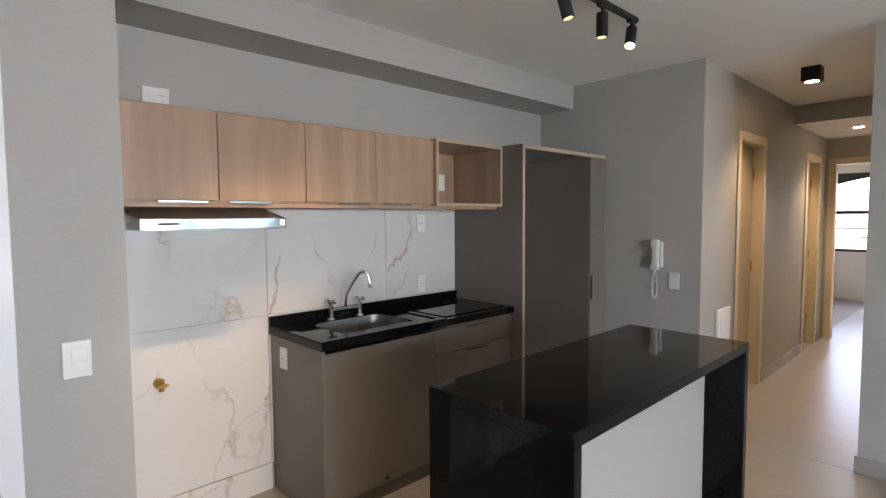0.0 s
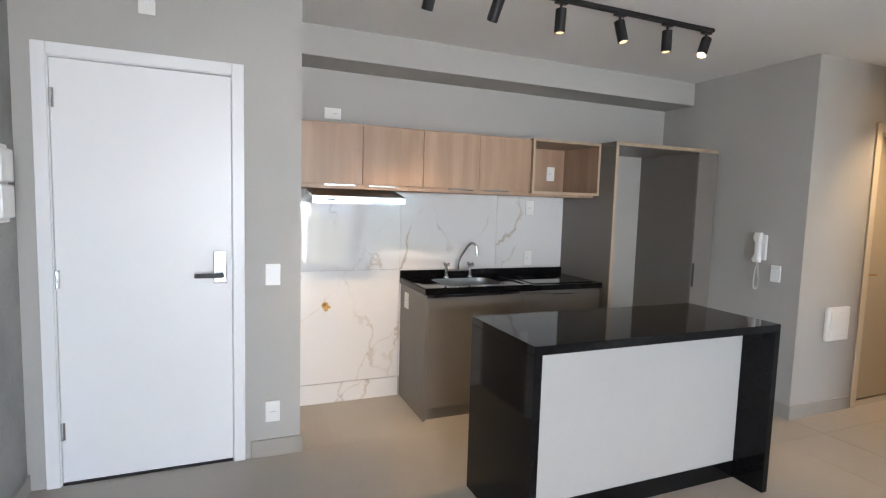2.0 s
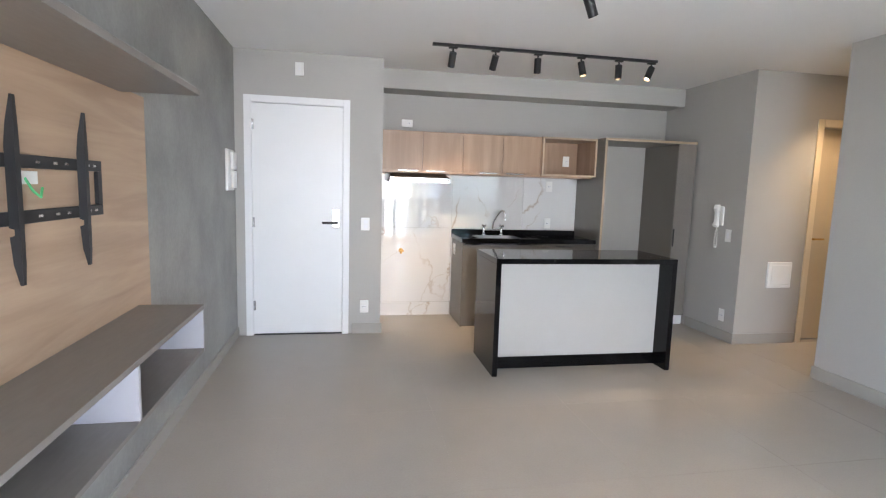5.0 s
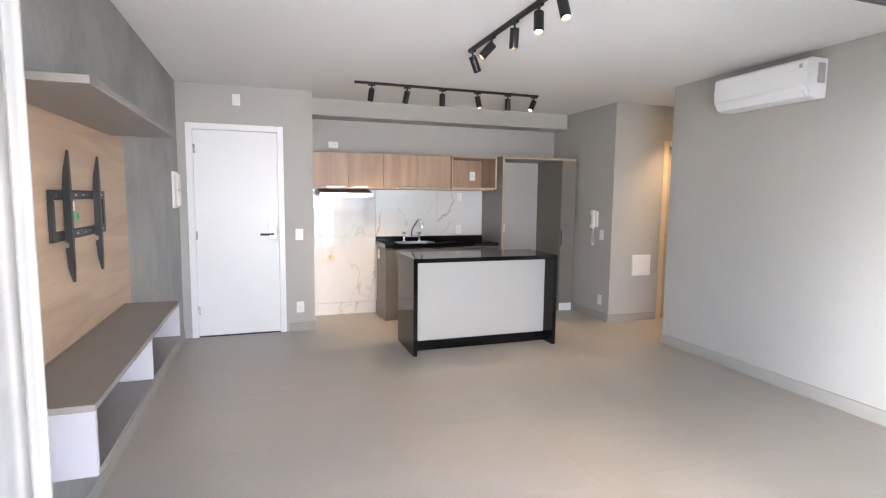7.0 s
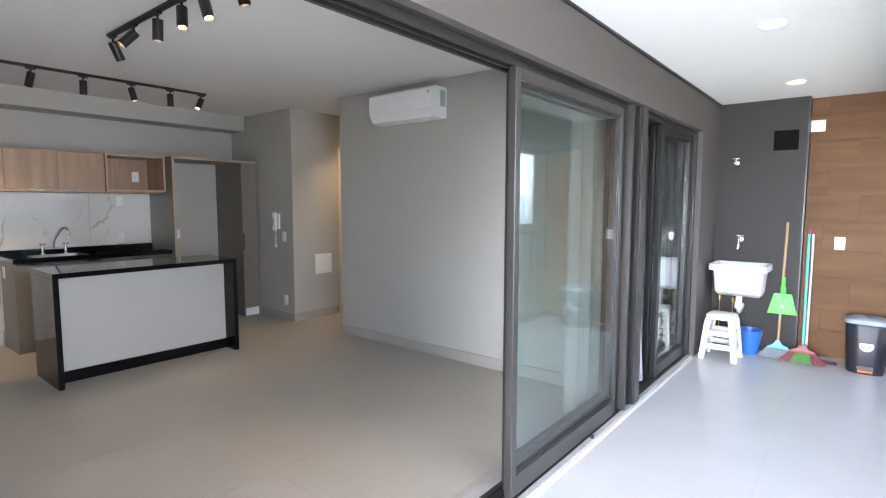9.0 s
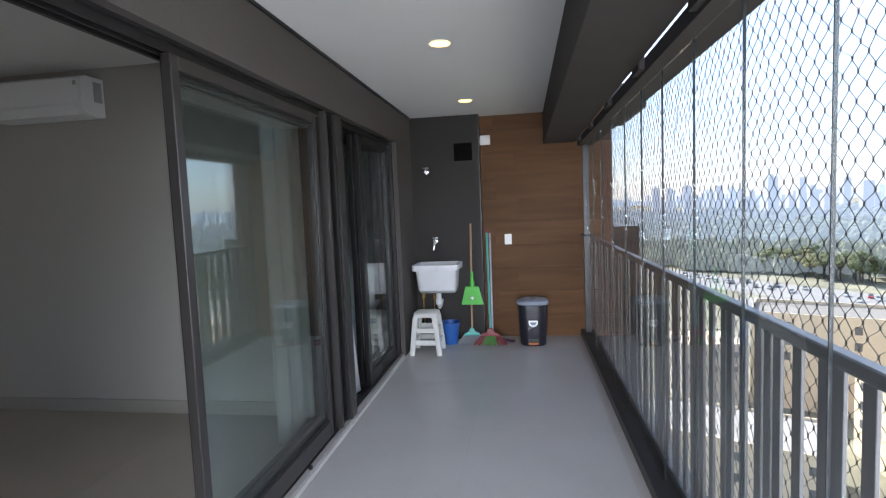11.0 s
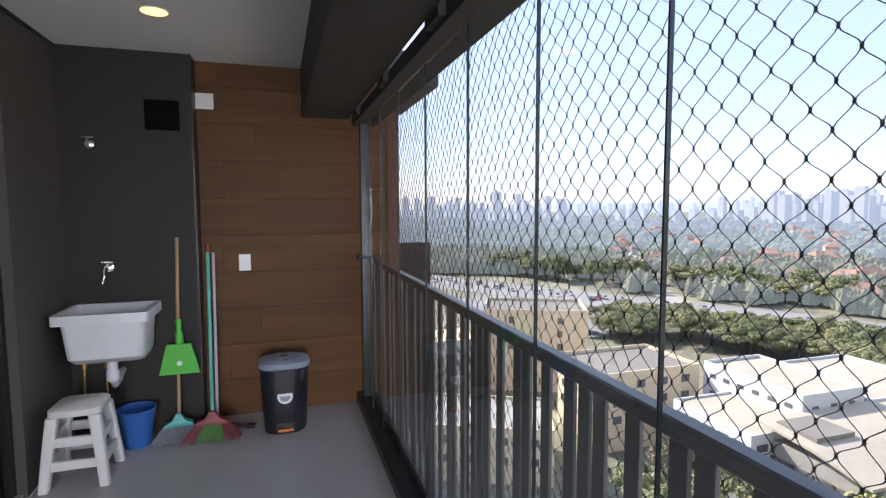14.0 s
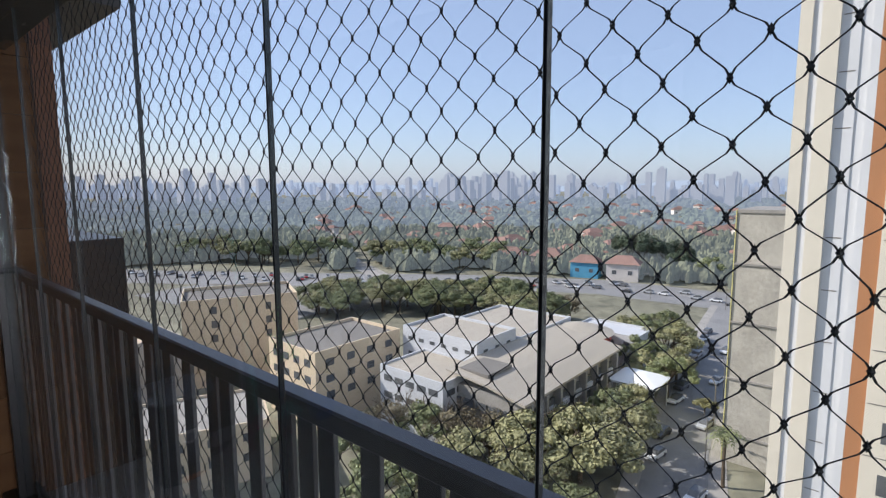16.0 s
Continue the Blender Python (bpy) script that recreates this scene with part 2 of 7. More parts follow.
def marble(name):
    """White polished porcelain with thin brown-grey veins that run aslant."""
    m = bpy.data.materials.new(name)
    m.use_nodes = True
    t, b = m.node_tree, m.node_tree.nodes["Principled BSDF"]
    geo = t.nodes.new("ShaderNodeNewGeometry")
    oi = t.nodes.new("ShaderNodeObjectInfo")
    sh = t.nodes.new("ShaderNodeVectorMath")
    sh.operation = "SCALE"
    sh.inputs[0].default_value = (3.3, 0.0, 4.9)
    t.links.new(oi.outputs["Random"], sh.inputs["Scale"])
    off = t.nodes.new("ShaderNodeVectorMath")
    off.operation = "ADD"
    t.links.new(geo.outputs["Position"], off.inputs[0])
    t.links.new(sh.outputs["Vector"], off.inputs[1])
    base = None
    for turn, freq, wide, weight in ((-24, 1.1, 0.022, 0.95), (-38, 1.7, 0.012, 0.6), (26, 0.9, 0.013, 0.6)):
        mp = t.nodes.new("ShaderNodeMapping")
        mp.inputs["Rotation"].default_value = (0, radians(turn), 0)
        t.links.new(off.outputs["Vector"], mp.inputs["Vector"])
        sep = t.nodes.new("ShaderNodeSeparateXYZ")
        t.links.new(mp.outputs["Vector"], sep.inputs["Vector"])
        n = t.nodes.new("ShaderNodeTexNoise")
        n.inputs["Scale"].default_value, n.inputs["Detail"].default_value, n.inputs["Roughness"].default_value = 1.7, 7.0, 0.62
        t.links.new(mp.outputs["Vector"], n.inputs["Vector"])
        warp = t.nodes.new("ShaderNodeMath")
        warp.operation = "MULTIPLY_ADD"
        warp.inputs[1].default_value = 0.75
        t.links.new(n.outputs["Fac"], warp.inputs[0])
        run = t.nodes.new("ShaderNodeMath")
        run.operation = "MULTIPLY"
        run.inputs[1].default_value = freq
        t.links.new(sep.outputs["X"], run.inputs[0])
        t.links.new(run.outputs[0], warp.inputs[2])
        fra = t.nodes.new("ShaderNodeMath")
        fra.operation = "FRACT"
        t.links.new(warp.outputs[0], fra.inputs[0])
        sub = t.nodes.new("ShaderNodeMath")
        sub.operation = "SUBTRACT"
        sub.inputs[1].default_value = 0.5
        t.links.new(fra.outputs[0], sub.inputs[0])
        ab = t.nodes.new("ShaderNodeMath")
        ab.operation = "ABSOLUTE"
        t.links.new(sub.outputs[0], ab.inputs[0])
        r = t.nodes.new("ShaderNodeMapRange")
        r.inputs["From Min"].default_value, r.inputs["From Max"].default_value = 0.0, wide
        r.inputs["To Min"].default_value, r.inputs["To Max"].default_value = weight, 0.0
        t.links.new(ab.outputs[0], r.inputs["Value"])
        # veins fade in and out
        fade = t.nodes.new("ShaderNodeTexNoise")
        fade.inputs["Scale"].default_value = 3.1
        t.links.new(off.outputs["Vector"], fade.inputs["Vector"])
        fr = t.nodes.new("ShaderNodeMapRange")
        fr.inputs["From Min"].default_value, fr.inputs["From Max"].default_value = 0.42, 0.62
        t.links.new(fade.outputs["Fac"], fr.inputs["Value"])
        mu = t.nodes.new("ShaderNodeMath")
        mu.operation = "MULTIPLY"
        t.links.new(r.outputs["Result"], mu.inputs[0])
        t.links.new(fr.outputs["Result"], mu.inputs[1])
        if base is None:
            base = mu.outputs[0]
        else:
            mx = t.nodes.new("ShaderNodeMath")
            mx.operation = "MAXIMUM"
            t.links.new(base, mx.inputs[0])
            t.links.new(mu.outputs[0], mx.inputs[1])
            base = mx.outputs[0]
    col = t.nodes.new("ShaderNodeMix")
    col.data_type = "RGBA"
    col.inputs["A"].default_value = (0.69, 0.68, 0.665, 1)
    col.inputs["B"].default_value = (0.44, 0.36, 0.28, 1)
    t.links.new(base, col.inputs["Factor"])
    t.links.new(col.outputs["Result"], b.inputs["Base Color"])
    b.inputs["Roughness"].default_value = 0.03
    b.inputs["Specular IOR Level"].default_value = 0.75
    return m


def glass(name, tint=(0.96, 0.985, 0.975), gloss=1.0, base=0.03):
    """Clear pane: a real mirror at a slant, see-through face on."""
    m = bpy.data.materials.new(name)
    m.use_nodes = True
    t = m.node_tree
    t.nodes.remove(t.nodes["Principled BSDF"])
    tr = t.nodes.new("ShaderNodeBsdfTransparent")
    tr.inputs["Color"].default_value = (*tint, 1)
    gl = t.nodes.new("ShaderNodeBsdfGlossy")
    gl.inputs["Roughness"].default_value = 0.0
    gl.inputs["Color"].default_value = (gloss, gloss, gloss, 1)
    lw = t.nodes.new("ShaderNodeLayerWeight")
    lw.inputs["Blend"].default_value = 0.5
    pw = t.nodes.new("ShaderNodeMath")
    pw.operation = "POWER"
    pw.inputs[1].default_value = 5.5
    t.links.new(lw.outputs["Facing"], pw.inputs[0])
    fr = t.nodes.new("ShaderNodeMath")
    fr.operation = "MULTIPLY_ADD"
    fr.inputs[1].default_value, fr.inputs[2].default_value = 0.6, base
    t.links.new(pw.outputs[0], fr.inputs[0])
    mx = t.nodes.new("ShaderNodeMixShader")
    t.links.new(fr.outputs[0], mx.inputs["Fac"])
    t.links.new(tr.outputs["BSDF"], mx.inputs[1])
    t.links.new(gl.outputs["BSDF"], mx.inputs[2])
    t.links.new(mx.outputs["Shader"], t.nodes["Material Output"].inputs["Surface"])
    return m


M_WALL = mat("wall_paint", (0.43, 0.415, 0.385), 0.62, vary=0.03, scale=1.2, grain=0.02, bump=0.15, bump_scale=350)
M_TVWALL = mat("burnt_cement_paint", (0.285, 0.285, 0.268), 0.55, vary=0.27, scale=1.8, grain=0.05, grain_scale=40, bump=0.12, bump_scale=60)
M_CEIL = mat("ceiling_paint", (0.80, 0.79, 0.77), 0.75, vary=0.015, scale=1.0, bump=0.08, bump_scale=300)
M_FLOOR = mat("floor_porcelain", (0.375, 0.342, 0.297), 0.34, vary=0.05, scale=2.2, grain=0.03, grain_scale=90, bump=0.04, bump_scale=120, per_object=0.015)
M_BALCFLOOR = mat("balcony_porcelain", (0.47, 0.46, 0.455), 0.30, vary=0.05, scale=2.2, grain=0.03, grain_scale=90, bump=0.05, bump_scale=120, per_object=0.02)
M_GROUT = mat("grout", (0.37, 0.345, 0.31), 0.8)
M_BASE = mat("skirting_porcelain", (0.345, 0.325, 0.29), 0.4, vary=0.05, scale=3)
M_WHITE = mat("white_lacquer", (0.80, 0.80, 0.80), 0.35, vary=0.015, scale=2, bump=0.03, bump_scale=80)
M_PLASTIC = mat("white_plastic", (0.80, 0.79, 0.76), 0.3, vary=0.02, scale=8)
M_BALCWALL = mat("balcony_dark_paint", (0.078, 0.069, 0.064), 0.7, vary=0.07, scale=1.5, grain=0.08, grain_scale=120, bump=0.35, bump_scale=260)
M_DARKPAINT = mat("dark_wall_paint", (0.027, 0.023, 0.021), 0.7, vary=0.08, scale=1.5, grain=0.06, grain_scale=120, bump=0.3, bump_scale=260)
M_BEAM = mat("beam_dark_paint", (0.038, 0.032, 0.030), 0.75, vary=0.08, scale=1.5, grain=0.08, bump=0.3, bump_scale=200)
M_BALU = mat("bronze_aluminium", (0.020, 0.019, 0.019), 0.36, metal=0.2, vary=0.06, scale=4, bump=0.05)
M_RAIL = mat("grey_painted_rail", (0.115, 0.113, 0.120), 0.35, metal=0.35, vary=0.08, scale=4, grain=0.04, bump=0.05)
M_BLACK = mat("black_metal", (0.012, 0.012, 0.013), 0.42, vary=0.1, scale=12, bump=0.05)
M_GRANITE = mat("black_granite", (0.006, 0.006, 0.0065), 0.06, vary=0.3, scale=60, grain=0.5, grain_scale=700, rough_vary=0.2, spec=0.2)
M_TAUPE = mat("taupe_laminate", (0.165, 0.148, 0.126), 0.38, vary=0.03, scale=2.5, grain=0.03, grain_scale=250, bump=0.04)
M_TAUPE2 = mat("grey_brown_laminate", (0.20, 0.180, 0.160), 0.4, vary=0.04, scale=2.5, grain=0.05, grain_scale=60, stretch=(1, 0.2, 1))
M_PANEL = mat("light_grey_panel", (0.42, 0.41, 0.395), 0.4, vary=0.02, scale=2.0, grain=0.02, bump=0.03)
M_OAK = wood("oak_laminate", (0.33, 0.215, 0.14), (0.47, 0.325, 0.22), "z", 0.8, 0.42, 0.04, 0.6)
M_OAKX = wood("oak_laminate_lengthwise", (0.40, 0.27, 0.175), (0.55, 0.39, 0.26), "y", 0.7, 0.5, 0.04, 0.8)
M_PLANK = wood("brown_wood_porcelain", (0.105, 0.046, 0.016), (0.165, 0.077, 0.029), "y", 0.6, 0.42, 0.07, 0.6)
M_PLANK.node_tree.nodes["Principled BSDF"].inputs["Specular IOR Level"].default_value = 0.22
M_PLANK.node_tree.nodes["Principled BSDF"].inputs["Roughness"].default_value = 0.55
M_MARBLE = marble("white_marble_porcelain")
M_CHROME = mat("chrome", (0.75, 0.75, 0.76), 0.12, metal=1.0, vary=0.03, scale=20)
M_STEEL = mat("brushed_steel", (0.62, 0.62, 0.62), 0.26, metal=1.0, vary=0.05, scale=6, grain=0.08, grain_scale=200, stretch=(0.1, 1, 1))
M_BRASS = mat("brass", (0.55, 0.32, 0.10), 0.35, metal=1.0, vary=0.15, scale=40)
M_SILL = mat("grey_granite_sill", (0.36, 0.345, 0.335), 0.4, vary=0.12, scale=40, grain=0.12, grain_scale=300)
M_WHITELINE = mat("white_joint", (0.75, 0.74, 0.72), 0.5)
M_CURTAIN = mat("sheer_curtain", (0.30, 0.295, 0.28), 0.9, vary=0.05, scale=5, grain=0.06, grain_scale=500)
t = M_CURTAIN.node_tree
sheer, thin = t.nodes.new("ShaderNodeMixShader"), t.nodes.new("ShaderNodeBsdfTransparent")
sheer.inputs["Fac"].default_value = 0.35
t.links.new(t.nodes["Principled BSDF"].outputs["BSDF"], sheer.inputs[1])
t.links.new(thin.outputs["BSDF"], sheer.inputs[2])
t.links.new(sheer.outputs["Shader"], t.nodes["Material Output"].inputs["Surface"])
M_WHITECLOTH = mat("white_curtain_cloth", (0.64, 0.64, 0.63), 0.9, vary=0.04, scale=6, grain=0.06, grain_scale=400)
M_GLASS = glass("clear_glass")
M_DOORGLASS = glass("door_glass", (0.925, 0.96, 0.95), 1.0, 0.075)
M_SEAM = mat("glass_edge", (0.008, 0.010, 0.014), 0.4, vary=0.1, scale=5)
# pale colour put in for the light line along polished glass edges
M_GLEAM = mat("glass_edge_gleam", (0.40, 0.46, 0.43), 0.6, vary=0.05, scale=6)
M_BRONZE = mat("satin_bronze_aluminium", (0.048, 0.044, 0.042), 0.36, metal=0.3, vary=0.06, scale=4, bump=0.05)
M_EDGE = wood("pale_edge_band", (0.46, 0.35, 0.24), (0.58, 0.46, 0.33), "z", 0.8, 0.45, 0.03, 0.5)
M_NET = mat("black_net_cord", (0.010, 0.011, 0.014), 0.7, vary=0.1)
M_LAMP = mat("warm_led", (0.9, 0.8, 0.6), 0.4, emit=(1.0, 0.66, 0.34), emit_power=4)
M_BALCLAMP = mat("warm_downlight", (0.9, 0.85, 0.7), 0.4, emit=(1.0, 0.60, 0.17), emit_power=1.1)
M_CREAM = mat("cream_door_frame", (0.66, 0.57, 0.42), 0.45, vary=0.02, scale=3)
M_CREAMDOOR = mat("cream_door", (0.50, 0.42, 0.30), 0.45, vary=0.04, scale=3)
M_ROOM = mat("bedroom_paint", (0.55, 0.52, 0.48), 0.7, vary=0.03)

# ---------------------------------------------------------------- plan (metres)
X0, X1 = -0.50, 4.13            # television wall, air-conditioner wall
Y_DOOR, Y_KIT = 2.09, 2.79      # entrance wall, kitchen back wall
Y_IN, Y_OUT = -2.45, -2.72      # balcony wall, inside and outside
CEIL = 2.56
PIER = 0.80                     # where the kitchen niche begins
HALL_N, HALL_S, HALL_END = 1.44, 0.55, 8.0
BEND, BDARK = 6.44, 6.28        # balcony end wall, its dark part
BCEIL, BW = 2.425, -4.56        # balcony ceiling, glass line

# ---------------------------------------------------------------- floors
floor = setting("floor", box(X0 - 0.2, 12.0, Y_OUT, 3.0, -0.12, -0.0012), M_GROUT, "beige-grey porcelain floor of the living room", "floor")
floor_balcony = setting("floor_balcony", box(-1.6, 6.6, -4.75, Y_OUT - 0.002, -0.12, -0.0012), M_GROUT, "grey porcelain floor of the balcony", "floor")


def tile_floor(parent, x0, x1, y0, y1, size, material, ox=0.0, oy=0.0, gap=0.0012):
    xs = [x0] + [x for x in np.arange(math.floor(x0 / size) * size + ox, x1, size) if x0 + 0.05 < x < x1 - 0.05] + [x1]
    ys = [y0] + [y for y in np.arange(math.floor(y0 / size) * size + oy, y1, size) if y0 + 0.05 < y < y1 - 0.05] + [y1]
    for a, b in zip(xs, xs[1:]):
        for c, d in zip(ys, ys[1:]):
            part("tile", box(a + gap / 2, b - gap / 2, c + gap / 2, d - gap / 2, -0.001, 0.0), material, parent)


# ---------------------------------------------------------------- walls of the flat
setting("wall_west", box(X0 - 0.15, X0, Y_IN, Y_DOOR, 0, CEIL), M_TVWALL, "dark grey burnt-cement wall behind the television", "wall")
b = bmesh.new()
DL, DR, DH = -0.375, 0.455, 2.125
bx(b, X0 - 0.15, DL, Y_DOOR, Y_DOOR + 0.14, 0, CEIL)
bx(b, DL, DR, Y_DOOR, Y_DOOR + 0.14, DH, CEIL)
bx(b, DR, PIER, Y_DOOR, Y_DOOR + 0.14, 0, CEIL)
bx(b, PIER - 0.15, PIER, Y_DOOR + 0.14, Y_KIT, 0, CEIL)
setting("wall_entrance", b, M_WALL, "grey painted wall round the entrance door", "wall")
setting("wall_outer_hall", box(-0.8, 0.64, 2.6, 2.7, 0, CEIL), M_WALL, "plain wall behind the entrance door", "wall")
setting("wall_kitchen", box(PIER - 0.15, X1 + 0.15, Y_KIT, Y_KIT + 0.15, 0, CEIL), M_WALL, "grey painted wall above the kitchen cabinets", "wall")
setting("wall_kitchen_side", box(X1, X1 + 0.15, HALL_N + 0.0, Y_KIT, 0, CEIL), M_WALL, "grey painted wall with the intercom", "wall")
setting("beam_kitchen", box(PIER, X1 - 0.002, 2.466, Y_KIT, 2.37, CEIL), M_WALL, "grey painted soffit beam above the kitchen", "beam")
# hall, north side with two doorways
b = bmesh.new()
H1, H2, H3, H4 = 4.875, 5.50, 7.05, 7.62
for a, c in ((X1 + 0.15, H1), (H2, H3), (H4, HALL_END + 0.12)):
    bx(b, a, c, HALL_N, HALL_N + 0.14, 0, CEIL)
for a, c in ((H1, H2), (H3, H4)):
    bx(b, a, c, HALL_N, HALL_N + 0.14, 2.10, CEIL)
setting("wall_hall_north", b, M_WALL, "grey painted hall wall with two doorways", "wall")
setting("wall_hall_south", box(X1 + 0.14, HALL_END, HALL_S - 0.12, HALL_S, 0, CEIL), M_WALL, "grey painted hall wall", "wall")
setting("wall_east", box(X1, X1 + 0.14, Y_IN + 0.02, HALL_S, 0, CEIL), M_WALL, "long grey painted wall with the air conditioner", "wall")
b = bmesh.new()
bx(b, HALL_END, HALL_END + 0.12, HALL_S - 0.12, HALL_S + 0.05, 0, CEIL)
bx(b, HALL_END, HALL_END + 0.12, 1.36, HALL_N, 0, CEIL)
bx(b, HALL_END, HALL_END + 0.12, HALL_S + 0.05, 1.36, 2.10, CEIL)
setting("wall_hall_end", b, M_WALL, "grey wall with the doorway to the sunlit bedroom", "wall")
setting("hall_drop_ceiling", box(6.45, HALL_END, HALL_S, HALL_N, 2.39, CEIL), M_CEIL, "lowered white ceiling at the end of the hall", "ceiling")
setting("hall_drop_face", box(6.43, 6.448, HALL_S, HALL_N, 2.385, CEIL), M_WALL, "grey painted edge of the lowered ceiling", "beam")
# rooms behind the doorways
b = bmesh.new()
bx(b, 4.28, 8.2, 3.0, 3.1, 0, CEIL)
bx(b, 6.3, 6.4, HALL_N + 0.14, 3.0, 0, CEIL)
setting("wall_side_rooms", b, M_CREAMDOOR, "plain walls of the rooms off the hall", "wall")
b = bmesh.new()
bx(b, 8.12, 11.9, 2.2, 2.3, 0, CEIL)
bx(b, 8.12, 11.9, -0.9, -0.8, 0, CEIL)
bx(b, 11.6, 11.72, -0.8, 0.2, 0, CEIL)
bx(b, 11.6, 11.72, 2.1, 2.2, 0, CEIL)
bx(b, 11.6, 11.72, 0.2, 2.1, 0, 0.85)
bx(b, 11.6, 11.72, 0.2, 2.1, 2.2, CEIL)
setting("wall_bedroom", b, M_ROOM, "light walls of the bedroom at the end of the hall", "wall")
# ceiling
b = bmesh.new()
bx(b, X0 - 0.15, 12.0, Y_OUT, 3.1, CEIL + 0.0, CEIL + 0.15)
setting("ceiling", b, M_CEIL, "white painted ceiling of the flat", "ceiling")

# balcony wall: lintel, jambs and the room behind the second window
b = bmesh.new()
WIN_L, WIN_R, LINT = 4.24, 5.625, 2.10
bx(b, X0 - 0.15, WIN_R, Y_OUT, Y_IN, LINT, CEIL)
bx(b, X0 - 1.2, X0 + 0.02, Y_OUT, Y_IN, 0, CEIL)
bx(b, 4.135, WIN_L - 0.03, Y_OUT + 0.17, Y_IN, 0, LINT)
bx(b, WIN_R, BEND + 0.2, Y_OUT, Y_IN, 0, CEIL)
setting("wall_balcony", b, M_BALCWALL, "dark brown-grey painted balcony wall above the sliding doors", "wall")
b = bmesh.new()
bx(b, WIN_R + 0.9, WIN_R + 1.0, Y_IN, HALL_S - 0.12, 0, CEIL)
setting("wall_second_bedroom", b, M_ROOM, "unlit wall of the room behind the second window", "wall")
# balcony: ends, ceiling, beams
b = bmesh.new()
bx(b, BDARK, BEND + 0.15, -3.45, Y_OUT, 0, BCEIL)
setting("wall_balcony_service", b, M_DARKPAINT, "near-black painted wall behind the laundry sink", "wall")
wall_planks = setting("wall_balcony_end", box(BEND, BEND + 0.15, -4.75, -3.45, 0, BCEIL), M_DARKPAINT, "balcony end wall clad in brown wood-look planks", "wall")
# unseen west end, left open here to let the added lamp shine in
b = bmesh.new()
bx(b, -1.7, -1.6, -4.75, Y_OUT, 0, 0.1)
bx(b, -1.7, -1.6, -4.75, Y_OUT, 2.05, BCEIL)
bx(b, -1.7, -1.6, -4.75, -4.5, 0.1, 2.05)
bx(b, -1.7, -1.6, -2.8, Y_OUT, 0.1, 2.05)
setting("wall_balcony_west", b, M_BALCWALL, "added dark frame round the unseen open balcony end", "wall")
setting("ceiling_balcony", box(-1.7, BEND + 0.15, -4.20, Y_OUT, BCEIL, BCEIL + 0.12), M_CEIL, "white plasterboard balcony ceiling", "ceiling")
# raised black strip drawn for the shaded line under the ceiling
setting("ceiling_shadow_gap", box(-1.6, BDARK - 0.001, Y_OUT - 0.014, Y_OUT - 0.0005, BCEIL - 0.016, BCEIL - 0.0005), M_BLACK, "black strip drawing the shade in the gap between balcony wall and ceiling", "trim")
setting("beam_balcony", box(-1.7, BEND, -4.46, -4.14, 2.09, 2.62), M_BEAM, "dark brown painted beam along the balcony edge", "beam")
setting("glazing_track_head", box(-1.7, BEND, -4.66, -4.49, 2.045, 2.112), M_BEAM, "dark aluminium head track of the balcony glazing", "trim")
setting("glazing_track_foot", box(-1.6, BEND, -4.66, -4.49, 0.0, 0.075, 0.006), M_BALU, "dark aluminium foot track of the balcony glazing", "trim")
setting("balcony_slab", box(-1.7, BEND + 0.15, -4.80, Y_OUT, -0.30, -0.121), M_BALCWALL, "balcony floor slab", "slab")
setting("balcony_roof_slab", box(-1.7, 12.0, -4.45, 3.1, 2.72, 2.9), M_BALCWALL, "slab above the flat", "slab")

# ---------------------------------------------------------------- skirting and door frames of the flat
def skirting(x0, x1, y0, y1, h=0.10):
    return setting("baseboard", box(x0, x1, y0, y1, 0.0, h, 0.002), M_BASE, "grey-beige porcelain skirting board", "baseboard")


T = 0.013
skirting(X0, X0 + T, -2.3, Y_DOOR, 0.085)
skirting(0.53, PIER + T, Y_DOOR - T, Y_DOOR)
skirting(X1 - T, X1, HALL_N - T, 2.15)
skirting(X1, 4.80, HALL_N - T, HALL_N)
skirting(5.575, 6.975, HALL_N - T, HALL_N)
skirting(7.695, HALL_END, HALL_N - T, HALL_N)
skirting(X1 - T, X1, Y_IN + 0.03, HALL_S + T)
skirting(X1, HALL_END, HALL_S, HALL_S + T)


def door_frame(name, axis, a, c, face, top, width, material, label, depth=0.14, proud=0.012, both=False):
    """Trim round an opening; axis names the line that the wall runs along, face the side that is seen."""
    e = thing(name, (a, face, 0) if axis == "x" else (face, a, 0), label, "door frame")
    e["kind"] = "structure"

    def piece(n, u0, u1, z0, z1, v0, v1):
        q = (u0, u1, v0, v1) if axis == "x" else (v0, v1, u0, u1)
        part(n, box(*q, z0, z1, 0.002), material, e)
    s = -1 if axis == "x" else (1 if proud < 0 else -1)
    p = abs(proud)
    o, i = face + s * p, face + 0.0005 * s
    lo, hi = min(o, i), max(o, i)
    piece("casing", a - width, a + 0.012, 0, top + width, lo, hi)
    piece("casing", c - 0.012, c + width, 0, top + width, lo, hi)
    piece("casing", a + 0.013, c - 0.013, top - 0.012, top + width, lo, hi)
    dl, dh = (face, face - s * depth) if s < 0 else (face - depth, face)
    lo, hi = min(dl, dh), max(dl, dh)
    piece("jamb", a, a + 0.016, 0, top - 0.017, lo, hi)
    piece("jamb", c - 0.016, c, 0, top - 0.017, lo, hi)
    piece("jamb", a, c, top - 0.016, top, lo, hi)
    return e


door_frame("entrance_door_frame", "x", DL, DR, Y_DOOR, DH, 0.046, M_WHITE, "white lacquered frame of the entrance door", 0.14, 0.014)
